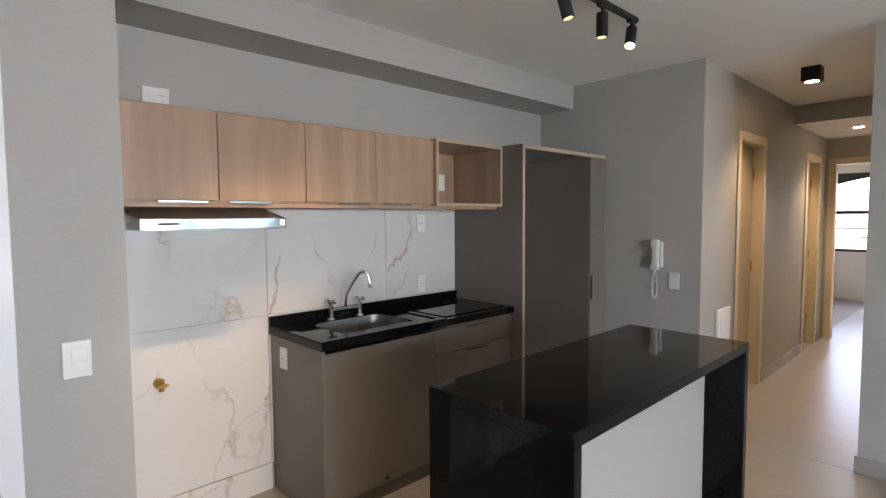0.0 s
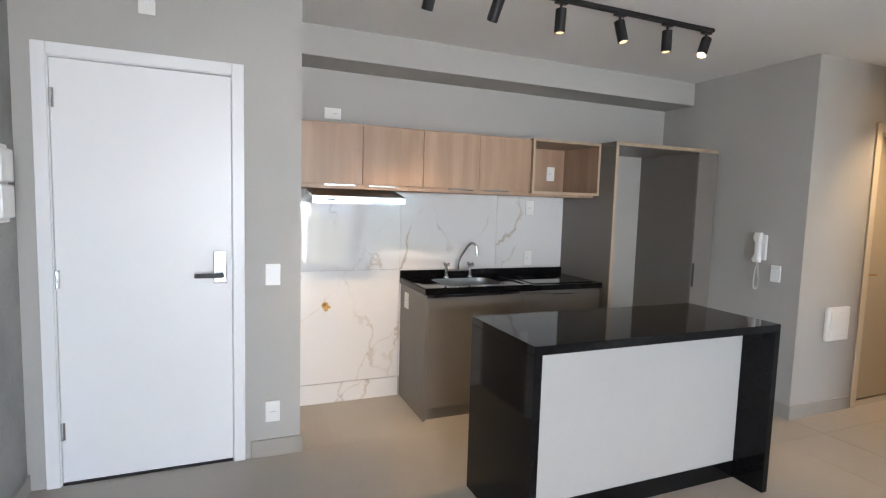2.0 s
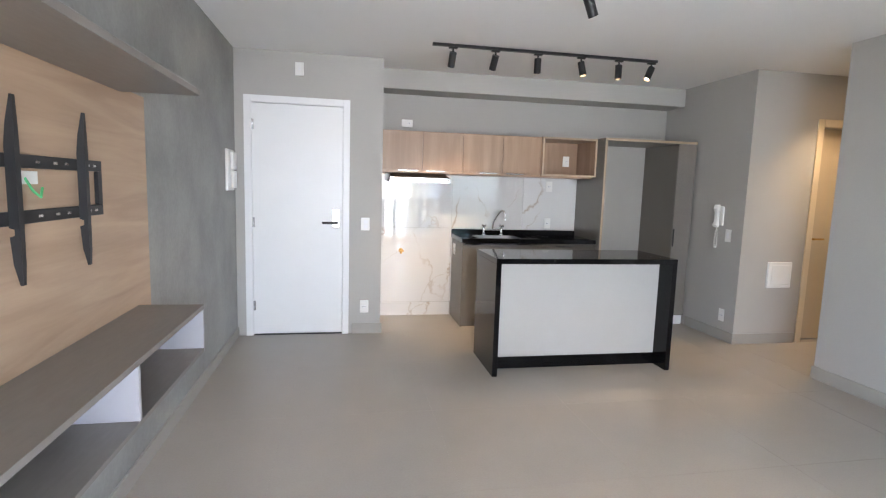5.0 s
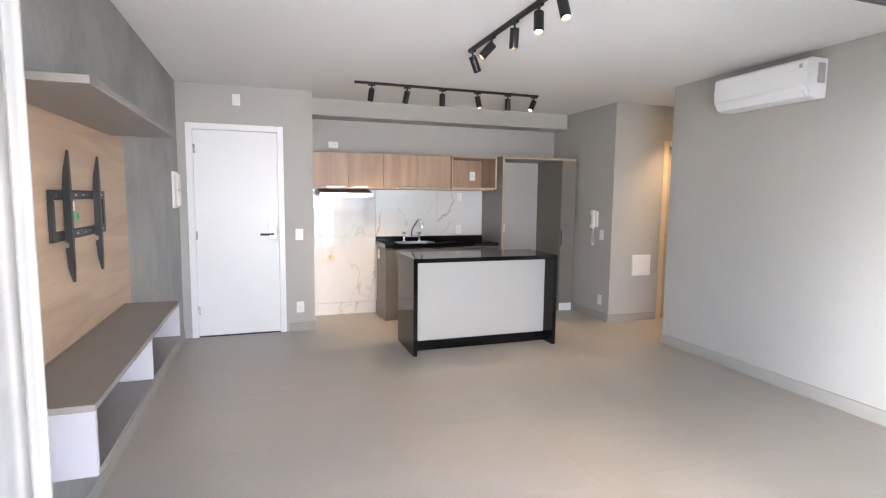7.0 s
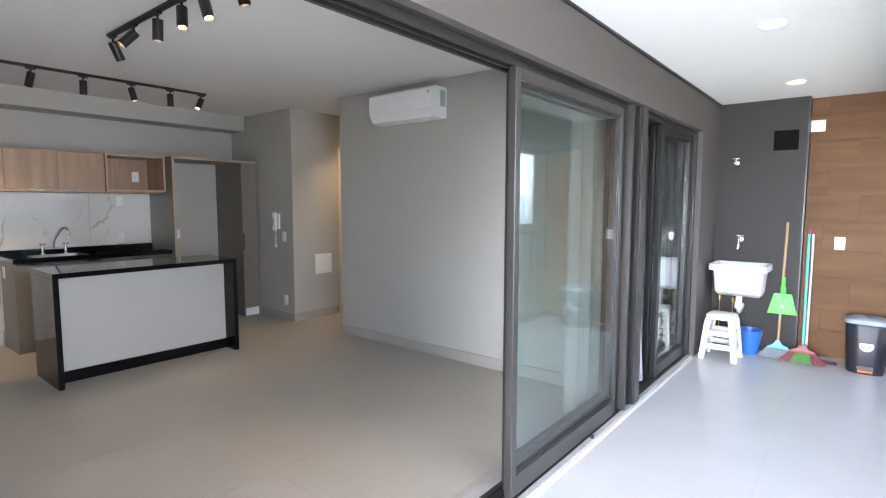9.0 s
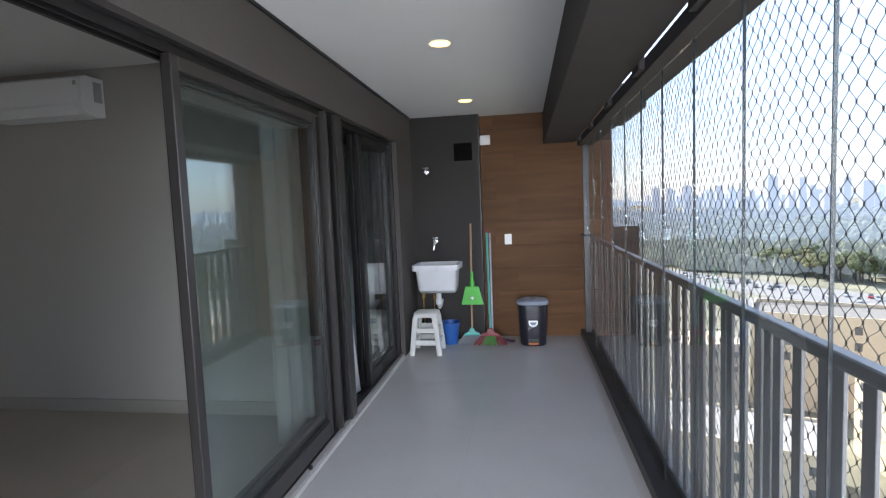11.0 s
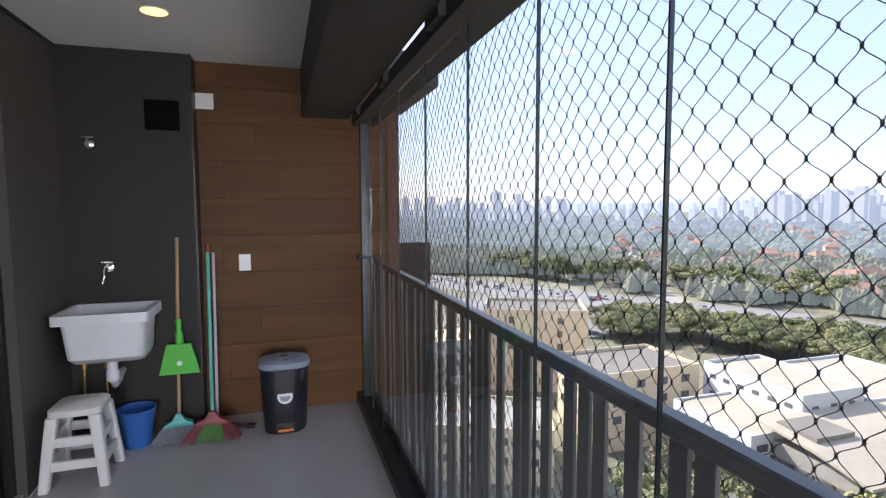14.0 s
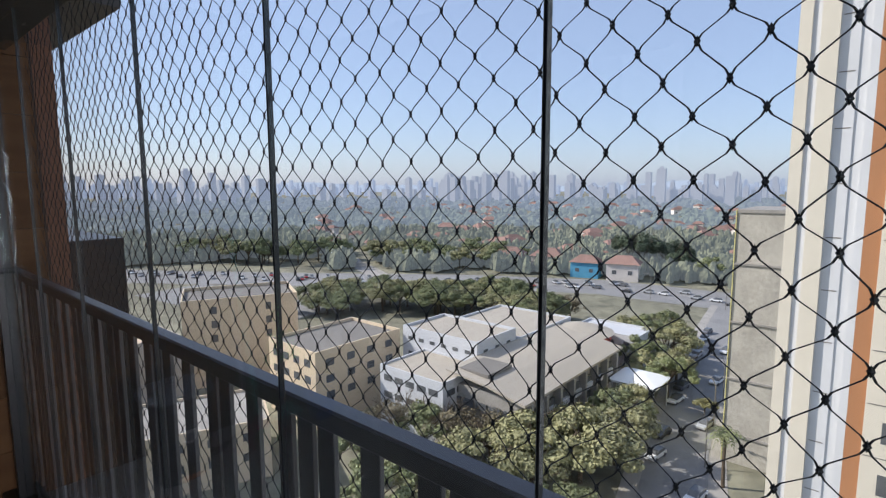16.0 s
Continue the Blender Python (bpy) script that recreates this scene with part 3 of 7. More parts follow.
# entrance door
d = thing("entrance_door", (DL, Y_DOOR + 0.03, 0), "closed white lacquered entrance door with a digital lock", "door")
part("leaf", box(DL + 0.018, DR - 0.018, Y_DOOR + 0.012, Y_DOOR + 0.05, 0.012, DH - 0.019, 0.002), M_WHITE, d)
for z in (0.28, 1.05, 1.92):
    h = bmesh.new()
    cyl(h, (DL + 0.02, Y_DOOR + 0.004, z - 0.045), (DL + 0.02, Y_DOOR + 0.004, z + 0.045), 0.006, seg=10)
    bx(h, DL + 0.02, DL + 0.034, Y_DOOR + 0.008, Y_DOOR + 0.0115, z - 0.045, z + 0.045)
    part("hinge", h, M_STEEL, d, "steel hinge")
lock = part("lock_plate", box(0.345, 0.412, Y_DOOR - 0.012, Y_DOOR + 0.0118, 1.01, 1.185, 0.006, 2), M_STEEL, d, "brushed steel lock body")
h = bmesh.new()
cyl(h, (0.385, Y_DOOR - 0.012, 1.058), (0.385, Y_DOOR - 0.055, 1.058), 0.014)
bx(h, 0.255, 0.398, Y_DOOR - 0.066, Y_DOOR - 0.05, 1.047, 1.069, 0.004, 2)
part("lever", h, M_BLACK, lock, "black lever handle", True)
part("keypad", box(0.358, 0.400, Y_DOOR - 0.0135, Y_DOOR - 0.0122, 1.10, 1.165), M_STEEL, lock, "")
part("threshold", box(DL + 0.018, DR - 0.018, Y_DOOR + 0.002, Y_DOOR + 0.11, 0.0005, 0.009), M_BLACK, d, "dark threshold strip")


def plate(name, at, facing, w=0.075, h=0.12, label="white plastic switch plate", buttons=(), slots=(), category="switch"):
    """A wall plate with its keys or sockets. facing: the axis that it looks along."""
    x, y, z = at
    e = thing(name, at, label, category)

    def pl(n, u0, u1, z0, z1, d0, d1, m, par, bev=0.0, lab=""):
        if facing == "-y":
            bmq = box(x + u0, x + u1, y - d1, y - d0, z + z0, z + z1, bev)
        elif facing == "+x":
            bmq = box(x + d0, x + d1, y + u0, y + u1, z + z0, z + z1, bev)
        else:
            bmq = box(x - d1, x - d0, y + u0, y + u1, z + z0, z + z1, bev)
        return part(n, bmq, m, par, lab)
    body = pl("faceplate", -w / 2, w / 2, -h / 2, h / 2, 0.0005, 0.009, M_PLASTIC, e, 0.003)
    for u, v, bw, bh in buttons:
        pl("key", u - bw / 2, u + bw / 2, v - bh / 2, v + bh / 2, 0.0092, 0.0125, M_WHITE, e, 0.001)
    for u, v in slots:
        pl("socket", u - 0.02, u + 0.02, v - 0.011, v + 0.011, 0.0092, 0.0108, M_WHITE, e, 0.004)
        for k in (-0.010, 0.0, 0.010):
            pl("pin_hole", u + k - 0.0022, u + k + 0.0022, v - 0.0022, v + 0.0022, 0.0109, 0.0112, M_BLACK, e)
    return e


plate("light_switch", (0.648, Y_DOOR, 1.05), "-y", 0.08, 0.12, "white double light switch beside the entrance door", [(0.005, 0.02, 0.04, 0.03), (0.005, -0.022, 0.04, 0.03)])
plate("wall_socket", (0.647, Y_DOOR, 0.262), "-y", 0.08, 0.12, "white wall socket low beside the entrance door", (), [(0, 0)], "socket")
plate("bell_plate", (0.056, Y_DOOR, 2.415), "-y", 0.075, 0.115, "white doorbell plate above the entrance door", [(0, 0, 0.02, 0.024)], (), "doorbell")
plate("wall_socket", (1.10, Y_KIT, 2.075), "-y", 0.115, 0.075, "white socket plate above the oak wall cabinets", (), [(0.02, 0)], "socket")
plate("light_switch", (X1, 1.62, 1.03), "-x", 0.075, 0.12, "white light switch beside the intercom", [(0, 0, 0.03, 0.05)])
plate("wall_socket", (X1, 1.61, 0.245), "-x", 0.075, 0.12, "white wall socket low under the intercom", (), [(0, 0)], "socket")

# fuse box on the cement wall
f = thing("fuse_box", (X0, 1.84, 1.34), "white plastic double fuse box on the cement wall", "fuse box")
part("frame", box(X0 + 0.0005, X0 + 0.02, 1.70, 1.95, 1.335, 1.675, 0.004), M_PLASTIC, f)
for z0, z1 in ((1.355, 1.50), (1.51, 1.655)):
    part("flap", box(X0 + 0.0205, X0 + 0.045, 1.80, 1.94, z0, z1, 0.008, 2), M_PLASTIC, f, "rounded white flap")
# low panel on the hall wall
f = thing("telecom_box", (4.56, HALL_N, 0.55), "white plastic telecom box on the hall wall", "fuse box")
part("frame", box(4.43, 4.69, HALL_N - 0.022, HALL_N - 0.0005, 0.55, 0.80, 0.006, 2), M_PLASTIC, f)
part("door", box(4.465, 4.66, HALL_N - 0.028, HALL_N - 0.0225, 0.585, 0.77, 0.003), M_PLASTIC, f)

# intercom handset with its coiled cord
e = thing("intercom", (X1, 1.735, 1.11), "white wall intercom handset with a hanging coiled cord", "intercom")
part("wall_bracket", box(X1 - 0.022, X1 - 0.0005, 1.70, 1.775, 1.12, 1.31, 0.008, 2), M_PLASTIC, e)
h = bmesh.new()
rings = []
for z, dx, w, dp in ((1.105, 0.055, 0.05, 0.03), (1.125, 0.062, 0.062, 0.042), (1.165, 0.055, 0.048, 0.030), (1.245, 0.055, 0.046, 0.028), (1.285, 0.062, 0.060, 0.044), (1.325, 0.055, 0.054, 0.032)):
    rings.append([(p[0], p[1], z) for p in rrect(X1 - dx, 1.738, z, dp, w, 0.012, 3)])
loft(h, rings)
part("handset", h, M_PLASTIC, e, "", True)
h = bmesh.new()
pts = [(X1 - 0.04 + 0.006 * math.cos(i * 2.2), 1.745 + 0.006 * math.sin(i * 2.2) + 0.018 * math.sin(i / 60 * math.pi * 2), 1.105 - 0.205 * math.sin(i / 60 * math.pi)) for i in range(61)]
tube(h, pts, 0.0035, 5)
part("cord", h, M_PLASTIC, e, "coiled white cord", True)

# ---------------------------------------------------------------- hall doors
door_frame("hall_door_frame", "x", H1, H2, HALL_N, 2.10, 0.055, M_CREAM, "cream painted door frame in the hall")
door_frame("hall_door_frame", "x", H3, H4, HALL_N, 2.10, 0.055, M_CREAM, "cream painted door frame in the hall")
door_frame("bedroom_door_frame", "y", HALL_S + 0.05, 1.36, HALL_END, 2.10, 0.055, M_CREAM, "cream painted frame of the bedroom doorway", 0.12)


def hall_door(x0, x1, label):
    e = thing("hall_door", (x0, HALL_N + 0.08, 0), label, "door")
    y = HALL_N + 0.075
    part("leaf", box(x0 + 0.018, x1 - 0.018, y, y + 0.035, 0.012, 2.078, 0.002), M_CREAMDOOR, e)
    for z in (0.3, 1.05, 1.85):
        k = bmesh.new()
        cyl(k, (x1 - 0.022, y - 0.006, z - 0.045), (x1 - 0.022, y - 0.006, z + 0.045), 0.008, seg=10)
        part("hinge", k, M_BRASS, e, "brass hinge")
    k = bmesh.new()
    cyl(k, (x0 + 0.08, y, 1.02), (x0 + 0.08, y - 0.045, 1.02), 0.01, seg=12)
    cyl(k, (x0 + 0.075, y - 0.042, 1.02), (x0 + 0.19, y - 0.042, 1.02), 0.009, seg=12)
    part("handle", k, M_BRASS, e, "brass lever handle", True)


hall_door(H1, H2, "closed cream hall door with brass lever handle")
hall_door(H3, H4, "closed cream hall door with brass lever handle")

# hall lamps
e = thing("ceiling_spotlight", (4.95, 1.0, CEIL - 0.1), "black square surface spotlight on the hall ceiling, lit", "ceiling light")
part("housing", box(4.89, 5.01, 0.94, 1.06, CEIL - 0.10, CEIL - 0.0005, 0.004), M_BLACK, e)
h = bmesh.new()
cyl(h, (4.95, 1.0, CEIL - 0.1015), (4.95, 1.0, CEIL - 0.1005), 0.042, seg=20)
part("lens", h, M_LAMP, e, "glowing warm lens")
spot("hall_spot", (4.95, 1.0, CEIL - 0.105), (4.95, 1.0, 0), 5, cone=110, blend=0.8)
e = thing("recessed_downlight", (7.15, 1.03, 2.38), "small round recessed downlight in the lowered hall ceiling, lit", "ceiling light")
h = bmesh.new()
cyl(h, (7.15, 1.03, 2.384), (7.15, 1.03, 2.3895), 0.055, seg=20)
part("rim", h, M_PLASTIC, e)
h = bmesh.new()
cyl(h, (7.15, 1.03, 2.382), (7.15, 1.03, 2.3838), 0.04, seg=20)
part("lens", h, M_LAMP, e, "glowing warm lens")
spot("hall_spot", (7.15, 1.03, 2.375), (7.15, 1.03, 0), 5, cone=110, blend=0.8)

# bedroom window with its arched top and rails
e = thing("window_1", (11.6, 0.95, 0.85), "dark aluminium bedroom window with an arched head", "window")
e["kind"] = "structure"
h = bmesh.new()
bx(h, 11.62, 11.68, 0.2, 0.25, 0.85, 2.2)
bx(h, 11.62, 11.68, 2.05, 2.1, 0.85, 2.2)
bx(h, 11.62, 11.68, 0.25, 2.05, 0.85, 0.90)
bx(h, 11.62, 11.68, 0.25, 2.05, 1.50, 1.56)
part("window_frame", h, M_BALU, e)
h = bmesh.new()
top = [(0.25 + 1.8 * i / 16, 1.98 + 0.16 * math.sin(math.pi * i / 16)) for i in range(17)]
for (a, za), (c, zc) in zip(top, top[1:]):
    vs = [h.verts.new(p) for p in ((11.63, a, za), (11.63, c, zc), (11.63, c, 2.2), (11.63, a, 2.2), (11.67, a, za), (11.67, c, zc), (11.67, c, 2.2), (11.67, a, 2.2))]
    for f4 in ((0, 1, 2, 3), (7, 6, 5, 4), (0, 4, 5, 1)):
        h.faces.new([vs[k] for k in f4])
part("arch", h, M_BALU, e, "arched dark head panel")
for z in (1.1, 1.25):
    h = bmesh.new()
    cyl(h, (11.75, 0.2, z), (11.75, 2.1, z), 0.012, seg=8)
    part("guard_bar", h, M_BALU, e)

# ---------------------------------------------------------------- kitchen
# marble-look tiles behind the counter
wall_tiles = setting("backsplash", box(PIER + 0.001, 3.054, Y_KIT - 0.008, Y_KIT - 0.0005, 0.0, 1.60), M_GROUT, "wall clad in white marble-look porcelain with brown veins", "backsplash")
for a, c in ((PIER, 1.611), (1.611, 2.42), (2.42, 3.055)):
    for z0, z1 in ((0.146, 0.970), (0.970, 1.60)):
        part("tile", box(a + 0.0012, c - 0.0012, Y_KIT - 0.016, Y_KIT - 0.0082, z0 + 0.001, z1 - 0.001, 0.0006), M_MARBLE, wall_tiles)
part("tile", box(PIER + 0.0012, 1.6098, Y_KIT - 0.024, Y_KIT - 0.0082, 0.0, 0.144, 0.001), M_MARBLE, wall_tiles)
YT = Y_KIT - 0.016
plate("wall_socket", (2.72, YT, 1.04), "-y", 0.075, 0.115, "white socket on the marble tiles over the counter", (), [(0, 0)], "socket")
plate("wall_socket", (2.72, YT, 1.455), "-y", 0.075, 0.115, "white socket on the marble tiles under the open shelf", (), [(0, 0)], "socket")

# wall cabinets
UC_Z0, UC_Z1, UC_Y = 1.565, 1.957, 2.347


def wall_cabinet(x0, x1, label):
    e = thing("wall_cabinet", (x0, Y_KIT, UC_Z0), label, "cabinet", "oak wall cabinets")
    b = bmesh.new()
    bx(b, x0 + 0.001, x1 - 0.001, UC_Y + 0.021, YT - 0.001, UC_Z0, UC_Z0 + 0.018)
    bx(b, x0 + 0.001, x1 - 0.001, UC_Y + 0.021, YT - 0.001, UC_Z1 - 0.018, UC_Z1)
    bx(b, x0 + 0.001, x0 + 0.019, UC_Y + 0.021, YT - 0.001, UC_Z0 + 0.018, UC_Z1 - 0.018)
    bx(b, x1 - 0.019, x1 - 0.001, UC_Y + 0.021, YT - 0.001, UC_Z0 + 0.018, UC_Z1 - 0.018)
    part("body", b, M_OAK, e)
    mid = (x0 + x1) / 2
    for a, c, hx in ((x0, mid, mid - 0.24), (mid, x1, mid + 0.04)):
        d = part("door", box(a + 0.0015, c - 0.0015, UC_Y, UC_Y + 0.019, UC_Z0 + 0.012, UC_Z1 - 0.012, 0.001), M_OAK, e)
        k = bmesh.new()
        bx(k, hx, hx + 0.19, UC_Y - 0.012, UC_Y + 0.015, UC_Z0 + 0.006, UC_Z0 + 0.0085)
        bx(k, hx, hx + 0.19, UC_Y - 0.0125, UC_Y - 0.0105, UC_Z0 + 0.0, UC_Z0 + 0.0085)
        part("handle", k, M_STEEL, d, "thin aluminium edge pull")


wall_cabinet(PIER + 0.002, 1.623, "light oak two-door wall cabinet over the cooker hood")
wall_cabinet(1.623, 2.454, "light oak two-door wall cabinet over the sink")
e = thing("cabinet_valance", (1.6, 2.5, 1.54), "light oak board under the wall cabinets", "board")
part("board", box(PIER + 0.002, 3.02, UC_Y - 0.002, YT - 0.001, 1.547, 1.5645, 0.001), M_OAK, e)
e = thing("open_shelf_box", (2.76, 2.5, 1.565), "open oak wall box with pale front edges", "shelf")
OX0, OX1, OY = 2.455, 3.052, 2.322
part("bottom_panel", box(OX0, OX1, OY, YT - 0.001, 1.565, 1.583, 0.001), M_OAK, e)
part("top_panel", box(OX0, OX1, OY, YT - 0.001, 1.942, 1.96, 0.001), M_OAK, e)
part("side_panel", box(OX0, OX0 + 0.018, OY, YT - 0.001, 1.5835, 1.9415, 0.001), M_OAK, e)
part("side_panel", box(OX1 - 0.018, OX1, OY, YT - 0.001, 1.5835, 1.9415, 0.001), M_OAK, e)
part("back_panel", box(OX0 + 0.0185, OX1 - 0.0185, YT - 0.012, YT - 0.001, 1.5835, 1.9415), M_OAK, e)
for q in ((OX0, OX1, 1.565, 1.583), (OX0, OX1, 1.942, 1.96), (OX0, OX0 + 0.018, 1.5832, 1.9418), (OX1 - 0.018, OX1, 1.5832, 1.9418)):
    part("front_edge", box(q[0], q[1], OY - 0.0025, OY - 0.0003, q[2], q[3]), M_EDGE, e, "pale edge band")
plate("wall_socket", (2.90, YT - 0.012, 1.74), "-y", 0.075, 0.115, "white socket inside the open oak box", (), [(0, 0)], "socket")

# cooker hood
e = thing("cooker_hood", (1.19, 2.5, 1.455), "slim brushed steel cooker hood under the wall cabinets", "cooker hood")
b = bmesh.new()
xa, xb = 0.893, 1.486
v = [(xa, 2.296, 1.456), (xb, 2.296, 1.456), (xb, YT - 0.001, 1.456), (xa, YT - 0.001, 1.456),
     (xa, 2.296, 1.50), (xb, 2.296, 1.50), (xb - 0.03, 2.46, 1.546), (xa - 0.0 + 0.03, 2.46, 1.546), (xb - 0.03, YT - 0.001, 1.546), (xa + 0.03, YT - 0.001, 1.546)]
v = [b.verts.new(p) for p in v]
for q in ((0, 3, 2, 1), (0, 1, 5, 4), (4, 5, 6, 7), (7, 6, 8, 9), (1, 2, 8, 6, 5), (0, 4, 7, 9, 3), (2, 3, 9, 8)):
    b.faces.new([v[k] for k in q])
part("canopy", b, M_STEEL, e)
part("front_strip", box(xa - 0.001, xb + 0.001, 2.290, 2.2955, 1.456, 1.50, 0.002), M_CHROME, e, "polished steel front strip")
for i in range(5):
    k = bmesh.new()
    cyl(k, (1.17 + 0.026 * i, 2.2895, 1.478), (1.17 + 0.026 * i, 2.285, 1.478), 0.007, seg=12)
    part("button", k, M_STEEL, e)
part("name_strip", box(0.955, 1.03, 2.2885, 2.2898, 1.474, 1.483), M_BALU, e)
part("sticker", box(1.455, 1.48, 2.2885, 2.2898, 1.466, 1.494), M_WHITE, e, "small white label")
part("filter", box(xa + 0.03, xb - 0.03, 2.34, YT - 0.03, 1.452, 1.4555), M_STEEL, e, "perforated metal filter")

# counter
CX0, CX1, CY = 1.612, 3.052, 2.219
e = thing("sink_cabinet", (CX0, Y_KIT, 0), "taupe laminate base cabinet under the kitchen sink", "cabinet")
part("side_panel", box(CX0 + 0.012, CX0 + 0.03, CY + 0.02, YT - 0.001, 0.0, 0.866, 0.001), M_TAUPE, e)
part("body", box(CX0 + 0.0305, 2.35, CY + 0.042, YT - 0.002, 0.10, 0.70), M_TAUPE, e)
part("door", box(CX0 + 0.0305, 2.35, CY + 0.022, CY + 0.041, 0.085, 0.845, 0.0015), M_TAUPE, e)
part("toe_kick", box(CX0 + 0.031, 2.35, CY + 0.045, CY + 0.06, 0.0, 0.083), M_TAUPE, e)
k = bmesh.new()
cyl(k, (2.0, CY + 0.0219, 0.115), (2.0, CY + 0.012, 0.115), 0.009, seg=12)
part("door_stop", k, M_BLACK, e, "small black knob")
e = thing("drawer_cabinet", (2.355, Y_KIT, 0), "taupe laminate base cabinet with drawers", "cabinet")
part("body", box(2.353, 3.052, CY + 0.042, YT - 0.002, 0.10, 0.866), M_TAUPE, e)
for z0, z1 in ((0.085, 0.40), (0.405, 0.70), (0.705, 0.845)):
    dr = part("drawer", box(2.353, 3.05, CY + 0.022, CY + 0.041, z0, z1, 0.0015), M_TAUPE, e)
    part("handle", box(2.62, 2.80, CY + 0.006, CY + 0.0215, z1 - 0.012, z1 - 0.006, 0.001), M_BALU, dr, "dark edge pull")
part("toe_kick", box(2.353, 3.05, CY + 0.045, CY + 0.06, 0.0, 0.083), M_TAUPE, e)
plate("wall_socket", (CX0 + 0.012, 2.62, 0.76), "-x", 0.075, 0.115, "white socket on the side of the sink cabinet", (), [(0, 0)], "socket")

e = thing("countertop", (CX0, Y_KIT, 0.87), "polished black granite countertop with upstand and sink cut-out", "countertop")
SX0, SX1, SY0, SY1 = 1.80, 2.28, 2.33, 2.66
b = bmesh.new()
bx(b, CX0, SX0, CY, YT - 0.001, 0.867, 0.907)
bx(b, SX1, CX1, CY, YT - 0.001, 0.867, 0.907)
bx(b, SX0, SX1, CY, SY0, 0.867, 0.907)
bx(b, SX0, SX1, SY1, YT - 0.001, 0.867, 0.907)
part("slab", b, M_GRANITE, e)
b = bmesh.new()
bx(b, CX0 + 0.002, 2.44, CY + 0.002, CY + 0.045, 0.9072, 0.913, 0.002)
bx(b, CX0 + 0.002, CX0 + 0.04, CY + 0.046, YT - 0.03, 0.9072, 0.913, 0.002)
bx(b, 2.40, 2.44, CY + 0.046, YT - 0.03, 0.9072, 0.913, 0.002)
part("drip_rim", b, M_GRANITE, e)
part("upstand", box(CX0, CX1, YT - 0.022, YT - 0.001, 0.9072, 0.963, 0.001), M_GRANITE, e)
e = thing("sink", (2.04, 2.5, 0.72), "stainless steel sink bowl set under the granite", "sink")
b = bmesh.new()
rings = []
for z, g in ((0.906, 0.0), (0.86, 0.006), (0.76, 0.02), (0.735, 0.05)):
    rings.append(rrect((SX0 + SX1) / 2, (SY0 + SY1) / 2, z, SX1 - SX0 - 2 * g - 0.004, SY1 - SY0 - 2 * g - 0.004, 0.08 - g, 5))
vs = [[b.verts.new(p) for p in r] for r in rings]
for r0, r1 in zip(vs, vs[1:]):
    for i in range(len(r0)):
        b.faces.new((r0[i], r0[(i + 1) % len(r0)], r1[(i + 1) % len(r0)], r1[i]))
b.faces.new(vs[-1])
part("bowl", b, mat("satin_steel_bowl", (0.30, 0.30, 0.30), 0.38, metal=1.0, vary=0.06, scale=8), e, "", True)
k = bmesh.new()
cyl(k, (2.04, 2.5, 0.7355), (2.04, 2.5, 0.739), 0.035, seg=20)
part("drain", k, M_CHROME, e)
e = thing("kitchen_tap", (2.06, 2.70, 0.907), "chrome bridge tap with swan-neck spout and cross handles", "tap")
k = bmesh.new()
cyl(k, (1.96, 2.70, 0.9615), (2.16, 2.70, 0.9615), 0.011)
for x in (1.96, 2.16):
    cyl(k, (x, 2.70, 0.9072), (x, 2.70, 0.918), 0.026, 0.022)
    cyl(k, (x, 2.70, 0.918), (x, 2.70, 0.985), 0.015, 0.013)
part("bridge", k, M_CHROME, e, "", True)
k = bmesh.new()
ux, uy = 0.80, -0.60
pts = [(2.06 + ux * q, 2.70 + uy * q, z) for q, z in ((0, 0.963), (0, 1.01), (0.004, 1.04), (0.018, 1.07), (0.045, 1.115), (0.068, 1.150), (0.086, 1.170), (0.105, 1.178), (0.124, 1.172), (0.137, 1.155), (0.142, 1.13), (0.143, 1.105))]
tube(k, pts, 0.0095, 10)
cyl(k, (2.06 + ux * 0.143, 2.70 + uy * 0.143, 1.11), (2.06 + ux * 0.144, 2.70 + uy * 0.144, 1.08), 0.013, 0.012)
part("spout", k, M_CHROME, e, "", True)
for x in (1.96, 2.16):
    k = bmesh.new()
    cyl(k, (x, 2.70, 0.985), (x, 2.69, 1.012), 0.011, 0.009)
    for a in (0.5, 2.07):
        dx, dy = 0.03 * math.cos(a), 0.03 * math.sin(a)
        cyl(k, (x - dx, 2.69 - dy * 0.9, 1.012 - dy * 0.3), (x + dx, 2.69 + dy * 0.9, 1.012 + dy * 0.3), 0.006, seg=10)
    part("cross_handle", k, M_CHROME, e, "", True)
e = thing("cooktop", (2.75, 2.48, 0.907), "black glass cooktop set on the granite counter", "cooktop")
part("glass_plate", box(2.47, 3.0, 2.27, 2.70, 0.9072, 0.9125, 0.001), mat("cooktop_glass", (0.006, 0.006, 0.007), 0.03, vary=0.02), e)
for cx, cy2, r in ((2.60, 2.38, 0.075), (2.60, 2.58, 0.06), (2.86, 2.38, 0.06), (2.86, 2.58, 0.075)):
    k = bmesh.new()
    for i in range(40):
        a0, a1 = 2 * math.pi * i / 40, 2 * math.pi * (i + 1) / 40
        k.faces.new([k.verts.new((cx + q * math.cos(a), cy2 + q * math.sin(a), 0.9128)) for q, a in ((r, a0), (r + 0.0012, a0), (r + 0.0012, a1), (r, a1))])
    part("zone_ring", k, M_TAUPE, e, "thin printed ring")
